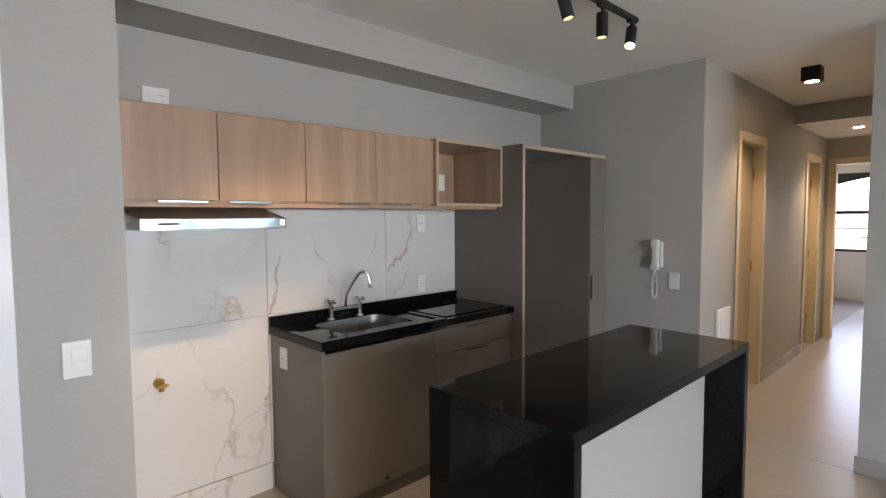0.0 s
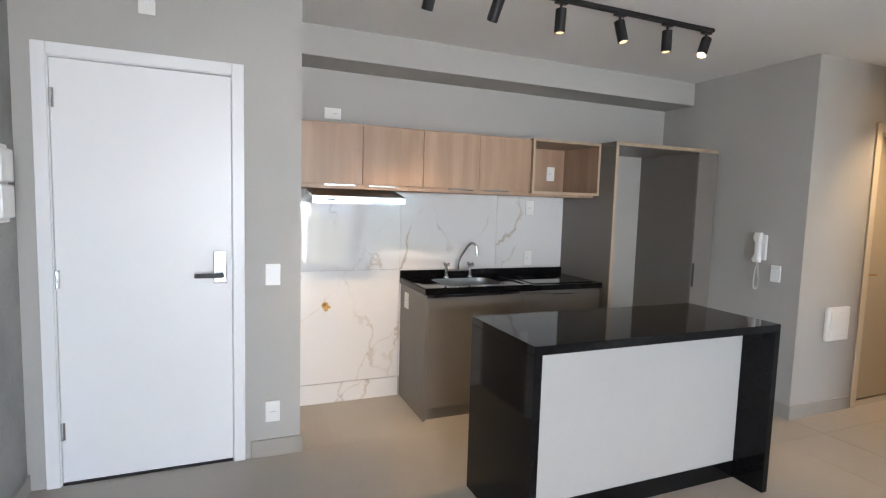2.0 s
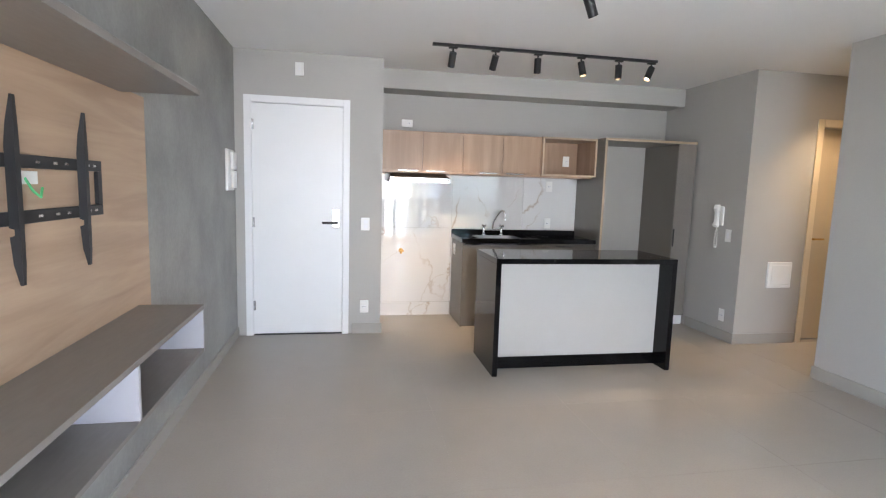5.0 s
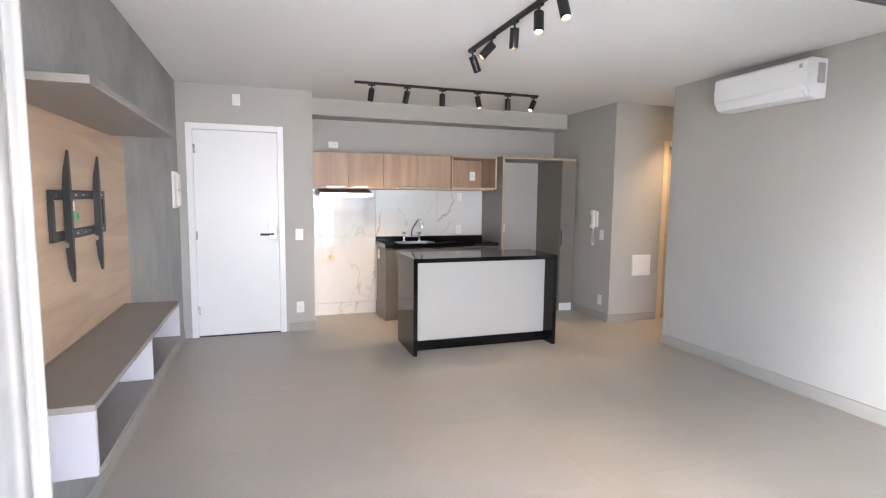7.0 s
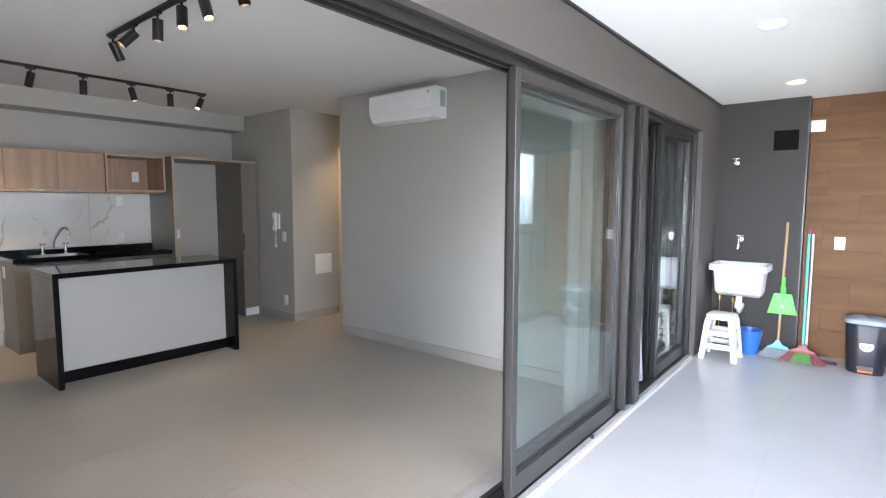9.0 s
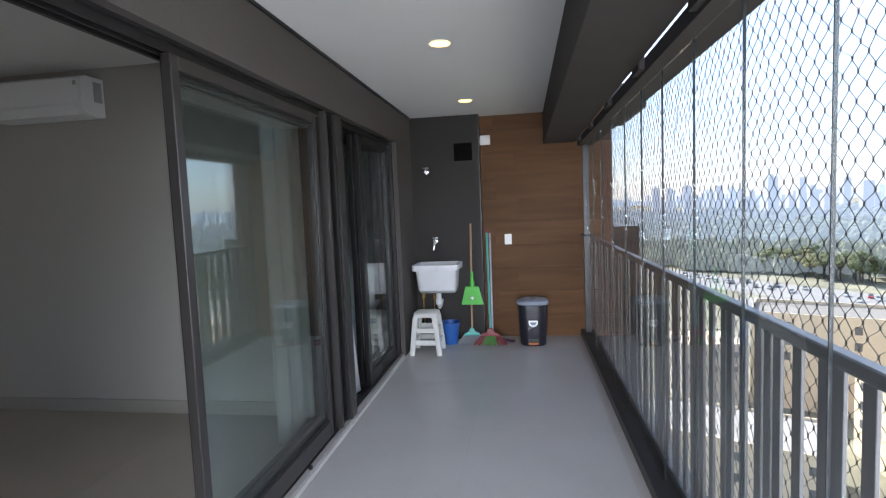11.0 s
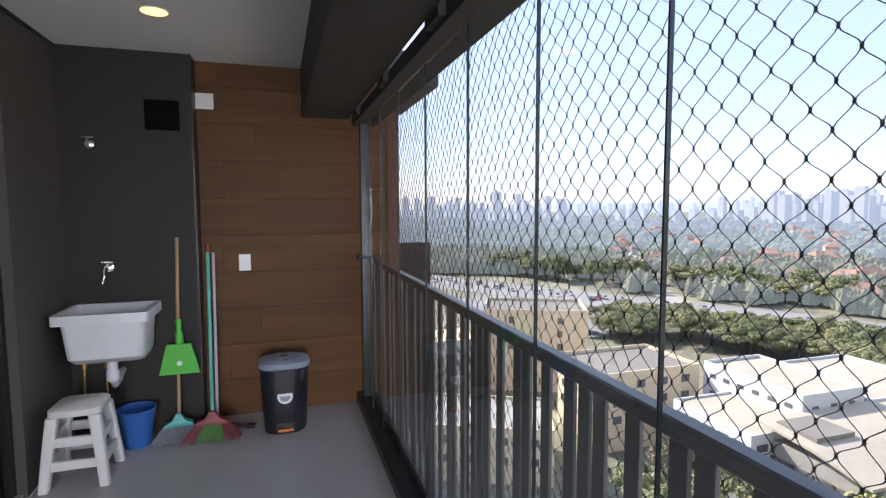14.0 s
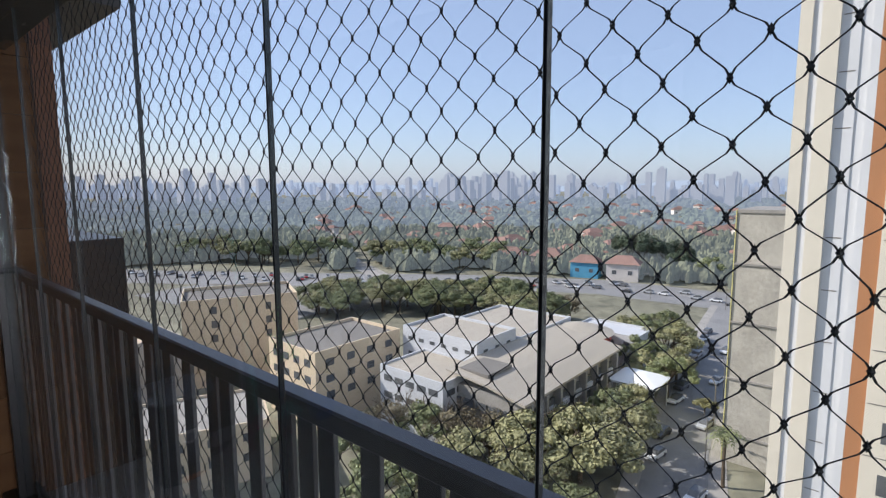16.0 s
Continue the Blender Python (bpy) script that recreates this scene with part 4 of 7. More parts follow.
# gas valve low on the tiles
e = thing("gas_valve", (1.058, YT, 0.72), "brass gas valve standing out of the marble tiles", "valve")
k = bmesh.new()
cyl(k, (1.058, YT, 0.72), (1.058, YT - 0.055, 0.72), 0.013, seg=12)
cyl(k, (1.058, YT, 0.72), (1.058, YT - 0.006, 0.72), 0.024, seg=16)
cyl(k, (1.058, YT - 0.05, 0.745), (1.058, YT - 0.05, 0.69), 0.014, 0.012, seg=12)
part("body", k, M_BRASS, e, "", True)
k = bmesh.new()
bx(k, 1.03, 1.085, YT - 0.075, YT - 0.066, 0.712, 0.728, 0.003)
cyl(k, (1.058, YT - 0.055, 0.72), (1.058, YT - 0.07, 0.72), 0.007, seg=10)
part("lever", k, M_BRASS, e)

# fridge surround
FX0, FX1, FY, FZ = 3.055, 4.10, 2.155, 1.965
e = thing("fridge_surround", (FX0, Y_KIT, 0), "tall taupe laminate surround with an empty fridge niche", "cabinet")
part("side_panel", box(FX0, FX0 + 0.028, FY, Y_KIT - 0.001, 0.0, FZ - 0.0285, 0.001), M_TAUPE, e)
part("front_edge", box(FX0 + 0.003, FX0 + 0.025, FY - 0.002, FY - 0.0003, 0.0, FZ - 0.03), M_EDGE, e, "pale oak edge band")
part("top_panel", box(FX0, FX1, FY, Y_KIT - 0.001, FZ - 0.028, FZ, 0.001), M_TAUPE, e)
part("top_edge", box(FX0 + 0.003, FX1, FY - 0.002, FY - 0.0003, FZ - 0.0265, FZ - 0.002), M_EDGE, e, "paler edge band")
part("niche_side", box(3.89, 3.91, FY + 0.02, Y_KIT - 0.001, 0.0, FZ - 0.0285), M_TAUPE, e)
d = part("narrow_door", box(3.888, FX1 - 0.004, FY, FY + 0.0195, 0.105, FZ - 0.03, 0.0015), M_TAUPE2, e, "narrow tall grey-brown door")
part("handle", box(3.892, 3.905, FY - 0.012, FY - 0.0005, 0.86, 1.05, 0.002), M_BLACK, d, "slim dark vertical pull")
part("body", box(3.9105, FX1, FY + 0.0205, Y_KIT - 0.001, 0.105, FZ - 0.0285), M_TAUPE, e)
part("toe_kick", box(3.9105, FX1, FY + 0.03, FY + 0.05, 0.0, 0.10), M_WHITE, e, "white toe kick")
plate("wall_socket", (3.36, Y_KIT, 1.05), "-y", 0.075, 0.115, "white socket on the wall of the empty fridge niche", (), [(0, 0)], "socket")

# island
IX0, IX1, IY0, IY1, IZ = 1.566, 3.050, 0.828, 1.415, 0.905
e = thing("kitchen_island", ((IX0 + IX1) / 2, (IY0 + IY1) / 2, 0), "black granite waterfall island with a light grey panel", "kitchen island")
part("worktop", box(IX0, IX1, IY0, IY1, IZ - 0.04, IZ, 0.0015), M_GRANITE, e)
part("leg_panel", box(IX0, IX0 + 0.04, IY0, IY1, 0.0, IZ - 0.0402, 0.0015), M_GRANITE, e)
part("leg_panel", box(IX1 - 0.04, IX1, IY0, IY1, 0.0, IZ - 0.0402, 0.0015), M_GRANITE, e)
part("front_panel", box(IX0 + 0.0405, IX1 - 0.0405, 1.005, 1.025, 0.095, IZ - 0.0405, 0.001), M_PANEL, e, "light grey laminate panel")
part("plinth", box(IX0 + 0.0405, IX1 - 0.0405, 1.0, 1.03, 0.0, 0.0945, 0.001), M_GRANITE, e, "black granite plinth")
part("back_body", box(IX0 + 0.0405, IX1 - 0.0405, 1.0305, 1.39, 0.03, IZ - 0.0405), M_TAUPE, e, "taupe cabinet body")

# ---------------------------------------------------------------- track lights
def track_light(name, p0, p1, heads, label):
    """A ceiling rail with spot heads; heads: (share along it, aim, lit)."""
    p0, p1 = Vector(p0), Vector(p1)
    e = thing(name, ((p0 + p1) / 2), label, "track light")
    along_x = abs(p1.x - p0.x) > abs(p1.y - p0.y)
    w = 0.017
    if along_x:
        part("rail", box(p0.x, p1.x, p0.y - w, p0.y + w, CEIL - 0.022, CEIL - 0.0005, 0.002), M_BLACK, e)
    else:
        part("rail", box(p0.x - w, p0.x + w, p1.y, p0.y, CEIL - 0.022, CEIL - 0.0005, 0.002), M_BLACK, e)
    for s, aim, watts in heads:
        at = p0.lerp(p1, s)
        aim = Vector(aim).normalized()
        piv = Vector((at.x, at.y, CEIL - 0.075))
        k = bmesh.new()
        if along_x:
            bx(k, at.x - 0.035, at.x + 0.035, at.y - 0.013, at.y + 0.013, CEIL - 0.036, CEIL - 0.0225, 0.002)
        else:
            bx(k, at.x - 0.013, at.x + 0.013, at.y - 0.035, at.y + 0.035, CEIL - 0.036, CEIL - 0.0225, 0.002)
        cyl(k, (at.x, at.y, CEIL - 0.036), piv, 0.007, seg=10)
        sh = part("stem", k, M_BLACK, e)
        k = bmesh.new()
        a, c = piv - aim * 0.012, piv + aim * 0.105
        cyl(k, a, c, 0.0285, seg=20, caps=False)
        cyl(k, c, a + aim * 0.012, 0.0245, seg=20, caps=False)
        cyl(k, a, a + aim * 0.002, 0.0285, seg=20)
        hd = part("spot_head", k, M_BLACK, e, "black cylinder spot", True)
        k = bmesh.new()
        cyl(k, c - aim * 0.02, c - aim * 0.018, 0.024, seg=16)
        part("lens", k, M_LAMP, hd, "glowing warm lens")
        spot("track_spot", c + aim * 0.01, c + aim, watts, cone=48, blend=0.7)


dn = (0, 0, -1)
track_light("kitchen_track_light", (1.14, 1.435, CEIL), (3.111, 1.435, CEIL),
            [(0.085, (-0.05, 0.55, -1), 2.8), (0.265, (-0.1, 0.6, -1), 2.8), (0.45, (0.0, 0.05, -1), 2.8), (0.645, (0.15, -0.2, -1), 2.8), (0.82, (0.0, 0.0, -1), 2.8), (0.975, (-0.5, -0.15, -1), 2.8)],
            "black ceiling track with six cylinder spots over the island")
track_light("living_track_light", (1.78, 0.07, CEIL), (1.78, -1.93, CEIL),
            [(0.03, (0.55, 0.25, -1), 1.5), (0.20, (-0.7, 0.2, -0.8), 1.5), (0.37, (0.0, 0.1, -1), 1.5), (0.52, (-0.1, -0.2, -1), 1.5), (0.64, (0.1, -0.3, -1), 1.5), (0.81, (0.3, 0, -1), 1.5)],
            "black ceiling track with six cylinder spots in the living room")

# ---------------------------------------------------------------- television wall
e = thing("oak_cladding", (X0, -1.1, 0.65), "light oak board fixed to the cement wall", "wall panel")
part("board", box(X0 + 0.0005, X0 + 0.018, -2.02, -0.06, 0.645, 1.80, 0.001), M_OAKX, e)
e = thing("wall_shelf", (X0, -1.0, 1.78), "thick grey-brown laminate shelf over the oak panel", "shelf")
part("board", box(X0 + 0.0185, -0.16, -1.87, -0.337, 1.781, 1.806, 0.001), M_TAUPE2, e)
BX, BY0, BY1, BZ0, BZ1 = -0.195, -1.87, -0.218, 0.597, 0.826
e = thing("tv_bench", (X0, -1.0, BZ0), "floating grey-brown laminate bench with open compartments", "tv bench")
part("top_board", box(X0 + 0.0185, BX, BY0, BY1, BZ1 - 0.022, BZ1, 0.001), M_TAUPE2, e)
part("bottom_board", box(X0 + 0.0185, BX, BY0 + 0.0185, BY1 - 0.0185, BZ0, BZ0 + 0.018, 0.001), M_TAUPE2, e)
M_LILAC = mat("pale_grey_laminate", (0.34, 0.33, 0.345), 0.42, vary=0.02, scale=2)
part("end_panel", box(X0 + 0.0185, BX, BY0, BY0 + 0.018, BZ0, BZ1 - 0.0225, 0.001), M_LILAC, e, "pale grey end panel")
part("end_panel", box(X0 + 0.0185, BX, BY1 - 0.018, BY1, BZ0, BZ1 - 0.0225, 0.001), M_LILAC, e, "pale grey end panel")
part("divider", box(X0 + 0.0185, BX, -1.027, -1.009, BZ0 + 0.0185, BZ1 - 0.0225, 0.001), M_LILAC, e, "pale grey divider")
part("back_board", box(X0 + 0.0186, X0 + 0.028, BY0 + 0.0185, BY1 - 0.0185, BZ0 + 0.0185, BZ1 - 0.0225), M_TAUPE2, e)
k = bmesh.new()
tube(k, [(X0 + 0.03, -1.62, 0.79), (X0 + 0.10, -1.60, 0.775), (X0 + 0.15, -1.60, 0.74)], 0.004, 6)
cyl(k, (X0 + 0.15, -1.60, 0.75), (X0 + 0.155, -1.60, 0.70), 0.012, 0.014, seg=10)
solid("cable_plug", k, M_BLACK, "short black cable with a plug in the bench", "cable", (X0 + 0.03, -1.62, 0.78), smooth=True)

# television mount
XM = X0 + 0.018
e = thing("tv_mount", (XM, -0.92, 1.1), "empty black steel television wall mount", "tv mount")
k = bmesh.new()
for z0, z1 in ((1.272, 1.312), (1.438, 1.478)):
    bx(k, XM + 0.001, XM + 0.016, -1.28, -0.57, z0, z1, 0.002)
for y0, y1 in ((-1.28, -1.245), (-0.605, -0.57)):
    bx(k, XM + 0.001, XM + 0.016, y0, y1, 1.3125, 1.4375, 0.002)
part("wall_frame", k, M_BLACK, e)
for z in (1.292, 1.458):
    for y in (-1.22, -1.14, -1.0, -0.9, -0.83, -0.68, -0.63):
        part("slot", box(XM + 0.0162, XM + 0.0168, y - 0.012, y + 0.012, z - 0.004, z + 0.004), M_STEEL, e)
for y in (-1.15, -0.75):
    k = bmesh.new()
    loft(k, [[(XM + a, y - w, z), (XM + c, y - w, z), (XM + c, y + w, z), (XM + a, y + w, z)] for z, a, c, w in ((1.10, 0.034, 0.042, 0.007), (1.16, 0.022, 0.044, 0.010), (1.24, 0.017, 0.044, 0.011), (1.245, 0.030, 0.044, 0.011), (1.262, 0.030, 0.044, 0.011), (1.267, 0.017, 0.044, 0.012), (1.50, 0.017, 0.044, 0.012), (1.56, 0.022, 0.044, 0.010), (1.64, 0.036, 0.042, 0.008))])
    part("arm", k, M_BLACK, e, "tapered black hanging arm")
e = thing("wall_outlet", (XM, -1.03, 1.41), "open outlet box with green wires behind the mount", "outlet")
part("box_rim", box(XM + 0.0005, XM + 0.004, -1.08, -0.98, 1.39, 1.43, 0.001), M_PLASTIC, e)
k = bmesh.new()
tube(k, [(XM + 0.004, -1.05, 1.41), (XM + 0.02, -1.04, 1.37), (XM + 0.02, -1.0, 1.35), (XM + 0.015, -0.98, 1.38)], 0.004, 6)
part("wire", k, mat("green_wire", (0.08, 0.45, 0.16), 0.4), e, "green earth wire", True)

# ---------------------------------------------------------------- air conditioner
e = thing("air_conditioner", (X1, -0.66, 2.2), "white split air conditioner high on the grey wall", "air conditioner")
AY0, AY1 = -0.93, -0.13
prof = [(0.0, 2.475), (0.16, 2.475), (0.195, 2.455), (0.205, 2.36), (0.20, 2.27), (0.165, 2.215), (0.10, 2.195), (0.0, 2.20)]
k = bmesh.new()
loft(k, [[(X1 - 0.001 - d, y, z) for d, z in prof] for y in (AY0, AY1)])
bmesh.ops.bevel(k, geom=[ed for ed in k.edges if abs(ed.verts[0].co.y - ed.verts[1].co.y) < 1e-6], offset=0.006, segments=2, affect="EDGES")
part("body", k, M_WHITE, e, "", True)
part("front_panel", box(X1 - 0.213, X1 - 0.206, AY0 + 0.01, AY1 - 0.01, 2.275, 2.45, 0.003), M_WHITE, e)
k = bmesh.new()
loft(k, [[(X1 - 0.1, y, 2.196), (X1 - 0.168, y, 2.212), (X1 - 0.204, y, 2.262), (X1 - 0.210, y, 2.262), (X1 - 0.174, y, 2.206), (X1 - 0.1, y, 2.19)] for y in (AY0 + 0.03, AY1 - 0.03)])
part("louvre", k, M_WHITE, e, "white air louvre")
part("energy_label", box(X1 - 0.2145, X1 - 0.2132, AY0 + 0.03, AY0 + 0.055, 2.40, 2.43), M_PANEL, e, "small grey label")
k = bmesh.new()
bx(k, X1 - 0.10, X1 - 0.03, AY0 - 0.004, AY0 - 0.0005, 2.30, 2.44)
part("side_vent", k, M_PANEL, e, "grey side grille")

# ---------------------------------------------------------------- sliding doors
YS = -2.60
setting("door_sill", box(X0 + 0.021, WIN_R - 0.002, -2.705, -2.46, -0.005, 0.022, 0.003), M_SILL, "grey granite sill under the sliding doors", "sill")
setting("sill_joint", box(X0, BDARK - 0.3, -2.728, -2.7075, -0.005, 0.0025), M_WHITELINE, "white joint along the door sill", "trim")


def track_set(name, x0, x1, label):
    e = thing(name, (x0, YS, 0.022), label, "door track")
    e["kind"] = "structure"
    for i, y in enumerate((YS - 0.05, YS - 0.005, YS + 0.04)):
        part("head_rail", box(x0, x1, y - 0.006, y + 0.006, 2.055, 2.099, 0.001), M_BALU, e)
        part("foot_rail", box(x0, x1, y - 0.004, y + 0.004, 0.0225, 0.034, 0.001), M_BALU, e)
    part("head_channel", box(x0, x1, YS - 0.075, YS + 0.075, 2.088, 2.0995), M_BALU, e)
    part("foot_channel", box(x0, x1, YS - 0.07, YS + 0.07, 0.0222, 0.026), M_BALU, e)
    return e


track_set("sliding_door_frame", X0 + 0.021, 4.055, "dark bronze aluminium tracks of the sliding doors")
setting("door_jamb", box(3.855, 3.885, YS - 0.10, YS + 0.075, 0.035, 2.087, 0.002), M_BRONZE, "satin bronze aluminium fin at the end of the sliding doors", "door jamb")
setting("door_jamb", box(3.886, 3.985, YS - 0.03, YS + 0.075, 0.035, 2.087, 0.002), M_BLACK, "black channel at the end of the sliding doors", "door jamb")
setting("door_jamb", box(3.986, 4.012, YS - 0.095, YS + 0.075, 0.035, 2.087, 0.002), M_BALU, "dark bronze aluminium fin of the door channel", "door jamb")
setting("door_jamb", box(4.035, 4.14, -2.705, -2.555, 0.022, 2.099, 0.003), M_BRONZE, "satin bronze aluminium post between the windows", "door jamb")


def sash(name, x0, x1, y, label, stile=0.055, rail=0.07, z0=0.036, z1=2.053, category="sliding door", metal=None):
    metal = metal or M_BALU
    e = thing(name, ((x0 + x1) / 2, y, z0), label, category)
    d = 0.02
    part("stile", box(x0, x0 + stile, y - d, y + d, z0, z1, 0.003), metal, e)
    part("stile", box(x1 - stile, x1, y - d, y + d, z0, z1, 0.003), metal, e)
    part("top_rail", box(x0 + stile + 0.0005, x1 - stile - 0.0005, y - d, y + d, z1 - rail * 0.8, z1, 0.003), metal, e)
    part("bottom_rail", box(x0 + stile + 0.0005, x1 - stile - 0.0005, y - d, y + d, z0, z0 + rail * 1.5, 0.003), metal, e)
    b = bmesh.new()
    zz0, zz1, xx0, xx1 = z0 + rail * 1.5, z1 - rail * 0.8, x0 + stile, x1 - stile
    for a, c, p, q in ((xx0, xx0 + 0.012, zz0, zz1), (xx1 - 0.012, xx1, zz0, zz1), (xx0 + 0.012, xx1 - 0.012, zz0, zz0 + 0.012), (xx0 + 0.012, xx1 - 0.012, zz1 - 0.012, zz1)):
        bx(b, a + 0.0003, c - 0.0003, y - 0.012, y + 0.012, p + 0.0003, q - 0.0003)
    part("gasket", b, M_BLACK, e, "black rubber gasket")
    g = part("pane", box(xx0 + 0.0125, xx1 - 0.0125, y - 0.003, y + 0.003, zz0 + 0.0125, zz1 - 0.0125), M_DOORGLASS, e, "slightly green glass pane")
    g.visible_shadow = False
    return e


sash("sliding_door", 2.445, 3.775, YS - 0.05, "satin bronze aluminium glass sliding door, slid open", stile=0.045, metal=M_BRONZE)
sash("sliding_door", 2.50, 3.83, YS - 0.005, "dark bronze aluminium glass sliding door stacked behind another")
sash("sliding_door", 2.565, 3.85, YS + 0.04, "dark bronze aluminium glass sliding door at the back of the stack")
track_set("bedroom_door_track", WIN_L + 0.001, WIN_R - 0.045, "dark bronze aluminium tracks of the second window")
sash("sliding_door", 4.47, 5.40, YS + 0.065, "dark bronze aluminium sliding door at the back of the stack", stile=0.05)
sash("sliding_door", 4.66, 5.53, YS - 0.03, "dark bronze aluminium sliding door of the dark bedroom", stile=0.07)
sash("sliding_door", 4.62, 5.50, YS + 0.018, "dark bronze aluminium sliding door stacked behind another", stile=0.06)
setting("door_jamb", box(WIN_R - 0.044, WIN_R - 0.001, YS - 0.075, YS + 0.075, 0.023, 2.0995, 0.002), M_BALU, "dark bronze aluminium end frame of the second window", "door jamb")
k = bmesh.new()
cyl(k, (3.35, -2.69, 0.023), (3.35, -2.69, 0.04), 0.012, seg=12)
solid("door_stop", k, M_BLACK, "small black rubber door stop on the sill", "door stop", (3.35, -2.69, 0.023))


def curtain(name, x0, x1, y, z0, z1, folds, label, depth=0.035, flare=0.0, n=90, cloth=None):
    b = bmesh.new()
    cols = []
    for i in range(n + 1):
        s = i / n
        ph = folds * 2 * math.pi * s
        wob = depth * (math.sin(ph) + 0.35 * math.sin(2.3 * ph + 1.0))
        col = []
        for j in range(9):
            q = j / 8
            xx = x0 + (x1 - x0) * s + flare * (1 - q) ** 1.4 * s
            col.append((xx, y + wob * (0.75 + 0.35 * (1 - q)), z0 + (z1 - z0) * q))
        cols.append(col)
    grid = [[b.verts.new(p) for p in c] for c in cols]
    for c0, c1 in zip(grid, grid[1:]):
        for j in range(8):
            b.faces.new((c0[j], c1[j], c1[j + 1], c0[j + 1]))
    ob = solid(name, b, cloth or M_CURTAIN, label, "curtain", ((x0 + x1) / 2, y, z1), smooth=True)
    md = ob.modifiers.new("cloth", "SOLIDIFY")
    md.thickness = 0.002
    return ob


curtain("sheer_curtain", X0 + 0.03, -0.135, -2.38, 0.02, 2.52, 5, "off-white sheer curtain gathered at the open doorway", 0.03)
curtain("sheer_curtain", 3.60, 4.07, -2.40, 0.02, 2.52, 8, "off-white curtain gathered behind the sliding door", 0.03, cloth=M_WHITECLOTH)
curtain("sheer_curtain", 4.148, 4.25, -2.60, 0.04, 2.05, 1.5, "white curtain edge hanging in the open bedroom window", 0.010, 0.29, 30, M_WHITECLOTH)
curtain("sheer_curtain", 4.85, 5.4, -2.43, 0.02, 2.4, 6, "off-white curtain behind the bedroom window", 0.03, cloth=M_WHITECLOTH)

# ---------------------------------------------------------------- laundry corner
M_TANK = mat("white_tank_plastic", (0.74, 0.74, 0.76), 0.3, vary=0.03, scale=8)
SKY0, SKY1, SKX = -3.24, -2.755, 5.88
e = thing("laundry_sink", (6.08, -3.03, 0.56), "white plastic laundry sink hung on the dark wall", "sink")
b = bmesh.new()
cx, cyy = (SKX + BDARK) / 2, (SKY0 + SKY1) / 2
w0, d0 = BDARK - SKX - 0.002, SKY1 - SKY0
outer = [rrect(cx + 0.04, cyy, 0.565, w0 - 0.14, d0 - 0.12, 0.05), rrect(cx + 0.02, cyy, 0.60, w0 - 0.09, d0 - 0.09, 0.05), rrect(cx + 0.01, cyy, 0.81, w0 - 0.06, d0 - 0.06, 0.04), rrect(cx, cyy, 0.812, w0, d0, 0.03), rrect(cx, cyy, 0.868, w0, d0, 0.03)]
inner = [rrect(cx, cyy, 0.868, w0 - 0.05, d0 - 0.05, 0.03), rrect(cx, cyy, 0.84, w0 - 0.07, d0 - 0.07, 0.03), rrect(cx + 0.02, cyy, 0.62, w0 - 0.13, d0 - 0.12, 0.05)]
loft(b, outer + inner)
part("basin", b, M_TANK, e, "", True)
k = bmesh.new()
cyl(k, (cx, cyy, 0.565), (cx, cyy, 0.50), 0.028, seg=16)
lathe(k, [(0.022, 0), (0.036, 0.01), (0.036, 0.06), (0.026, 0.075)], (cx, cyy, 0.425), 16)
tube(k, [(cx, cyy, 0.43), (cx + 0.03, cyy, 0.395), (cx + 0.10, cyy, 0.40), (BDARK - 0.001, cyy, 0.44)], 0.02, 10)
part("trap", k, M_TANK, e, "white bottle trap", True)


def wall_tap(name, y, z, reach, label):
    e = thing(name, (BDARK, y, z), label, "tap")
    k = bmesh.new()
    cyl(k, (BDARK - 0.0005, y, z), (BDARK - 0.008, y, z), 0.026, seg=16)
    cyl(k, (BDARK - 0.008, y, z), (BDARK - 0.05, y, z), 0.013, seg=12)
    if reach:
        tube(k, [(BDARK - 0.045, y, z), (BDARK - 0.045 - reach, y, z - 0.01), (BDARK - 0.06 - reach, y, z - 0.04), (BDARK - 0.06 - reach, y, z - 0.085)], 0.011, 10)
    part("body", k, M_CHROME, e, "", True)
    k = bmesh.new()
    cyl(k, (BDARK - 0.04, y, z), (BDARK - 0.04, y, z + 0.035), 0.008, seg=10)
    bx(k, BDARK - 0.046, BDARK - 0.034, y - 0.035, y + 0.035, z + 0.033, z + 0.044, 0.003)
    part("handle", k, M_CHROME, e)


wall_tap("wall_tap", -2.955, 1.09, 0.07, "chrome wall tap above the laundry sink")
wall_tap("shower_valve", -2.885, 1.845, 0.0, "small chrome valve high on the dark wall")
for y, z in ((-2.80, 0.49), (-2.92, 0.48)):
    e = thing("angle_valve", (BDARK, y, z), "brass angle valve with a hose under the sink", "valve")
    k = bmesh.new()
    cyl(k, (BDARK - 0.0005, y, z), (BDARK - 0.05, y, z), 0.012, seg=10)
    cyl(k, (BDARK - 0.04, y, z - 0.02), (BDARK - 0.04, y, z + 0.03), 0.014, seg=10)
    part("body", k, M_BRASS, e, "", True)
    k = bmesh.new()
    tube(k, [(BDARK - 0.04, y, z - 0.02), (BDARK - 0.05, y, z - 0.15), (BDARK - 0.03, y, z - 0.30)], 0.007, 8)
    part("hose", k, M_BRASS, e, "", True)
M_VENT = mat("matt_black_grille", (0.006, 0.006, 0.006), 0.9, spec=0.1)
e = thing("vent_grille", (BDARK, -3.29, 1.95), "black louvred vent grille in the dark wall", "vent")
part("frame", box(BDARK - 0.012, BDARK - 0.0005, -3.385, -3.19, 1.945, 2.13, 0.002), M_VENT, e)
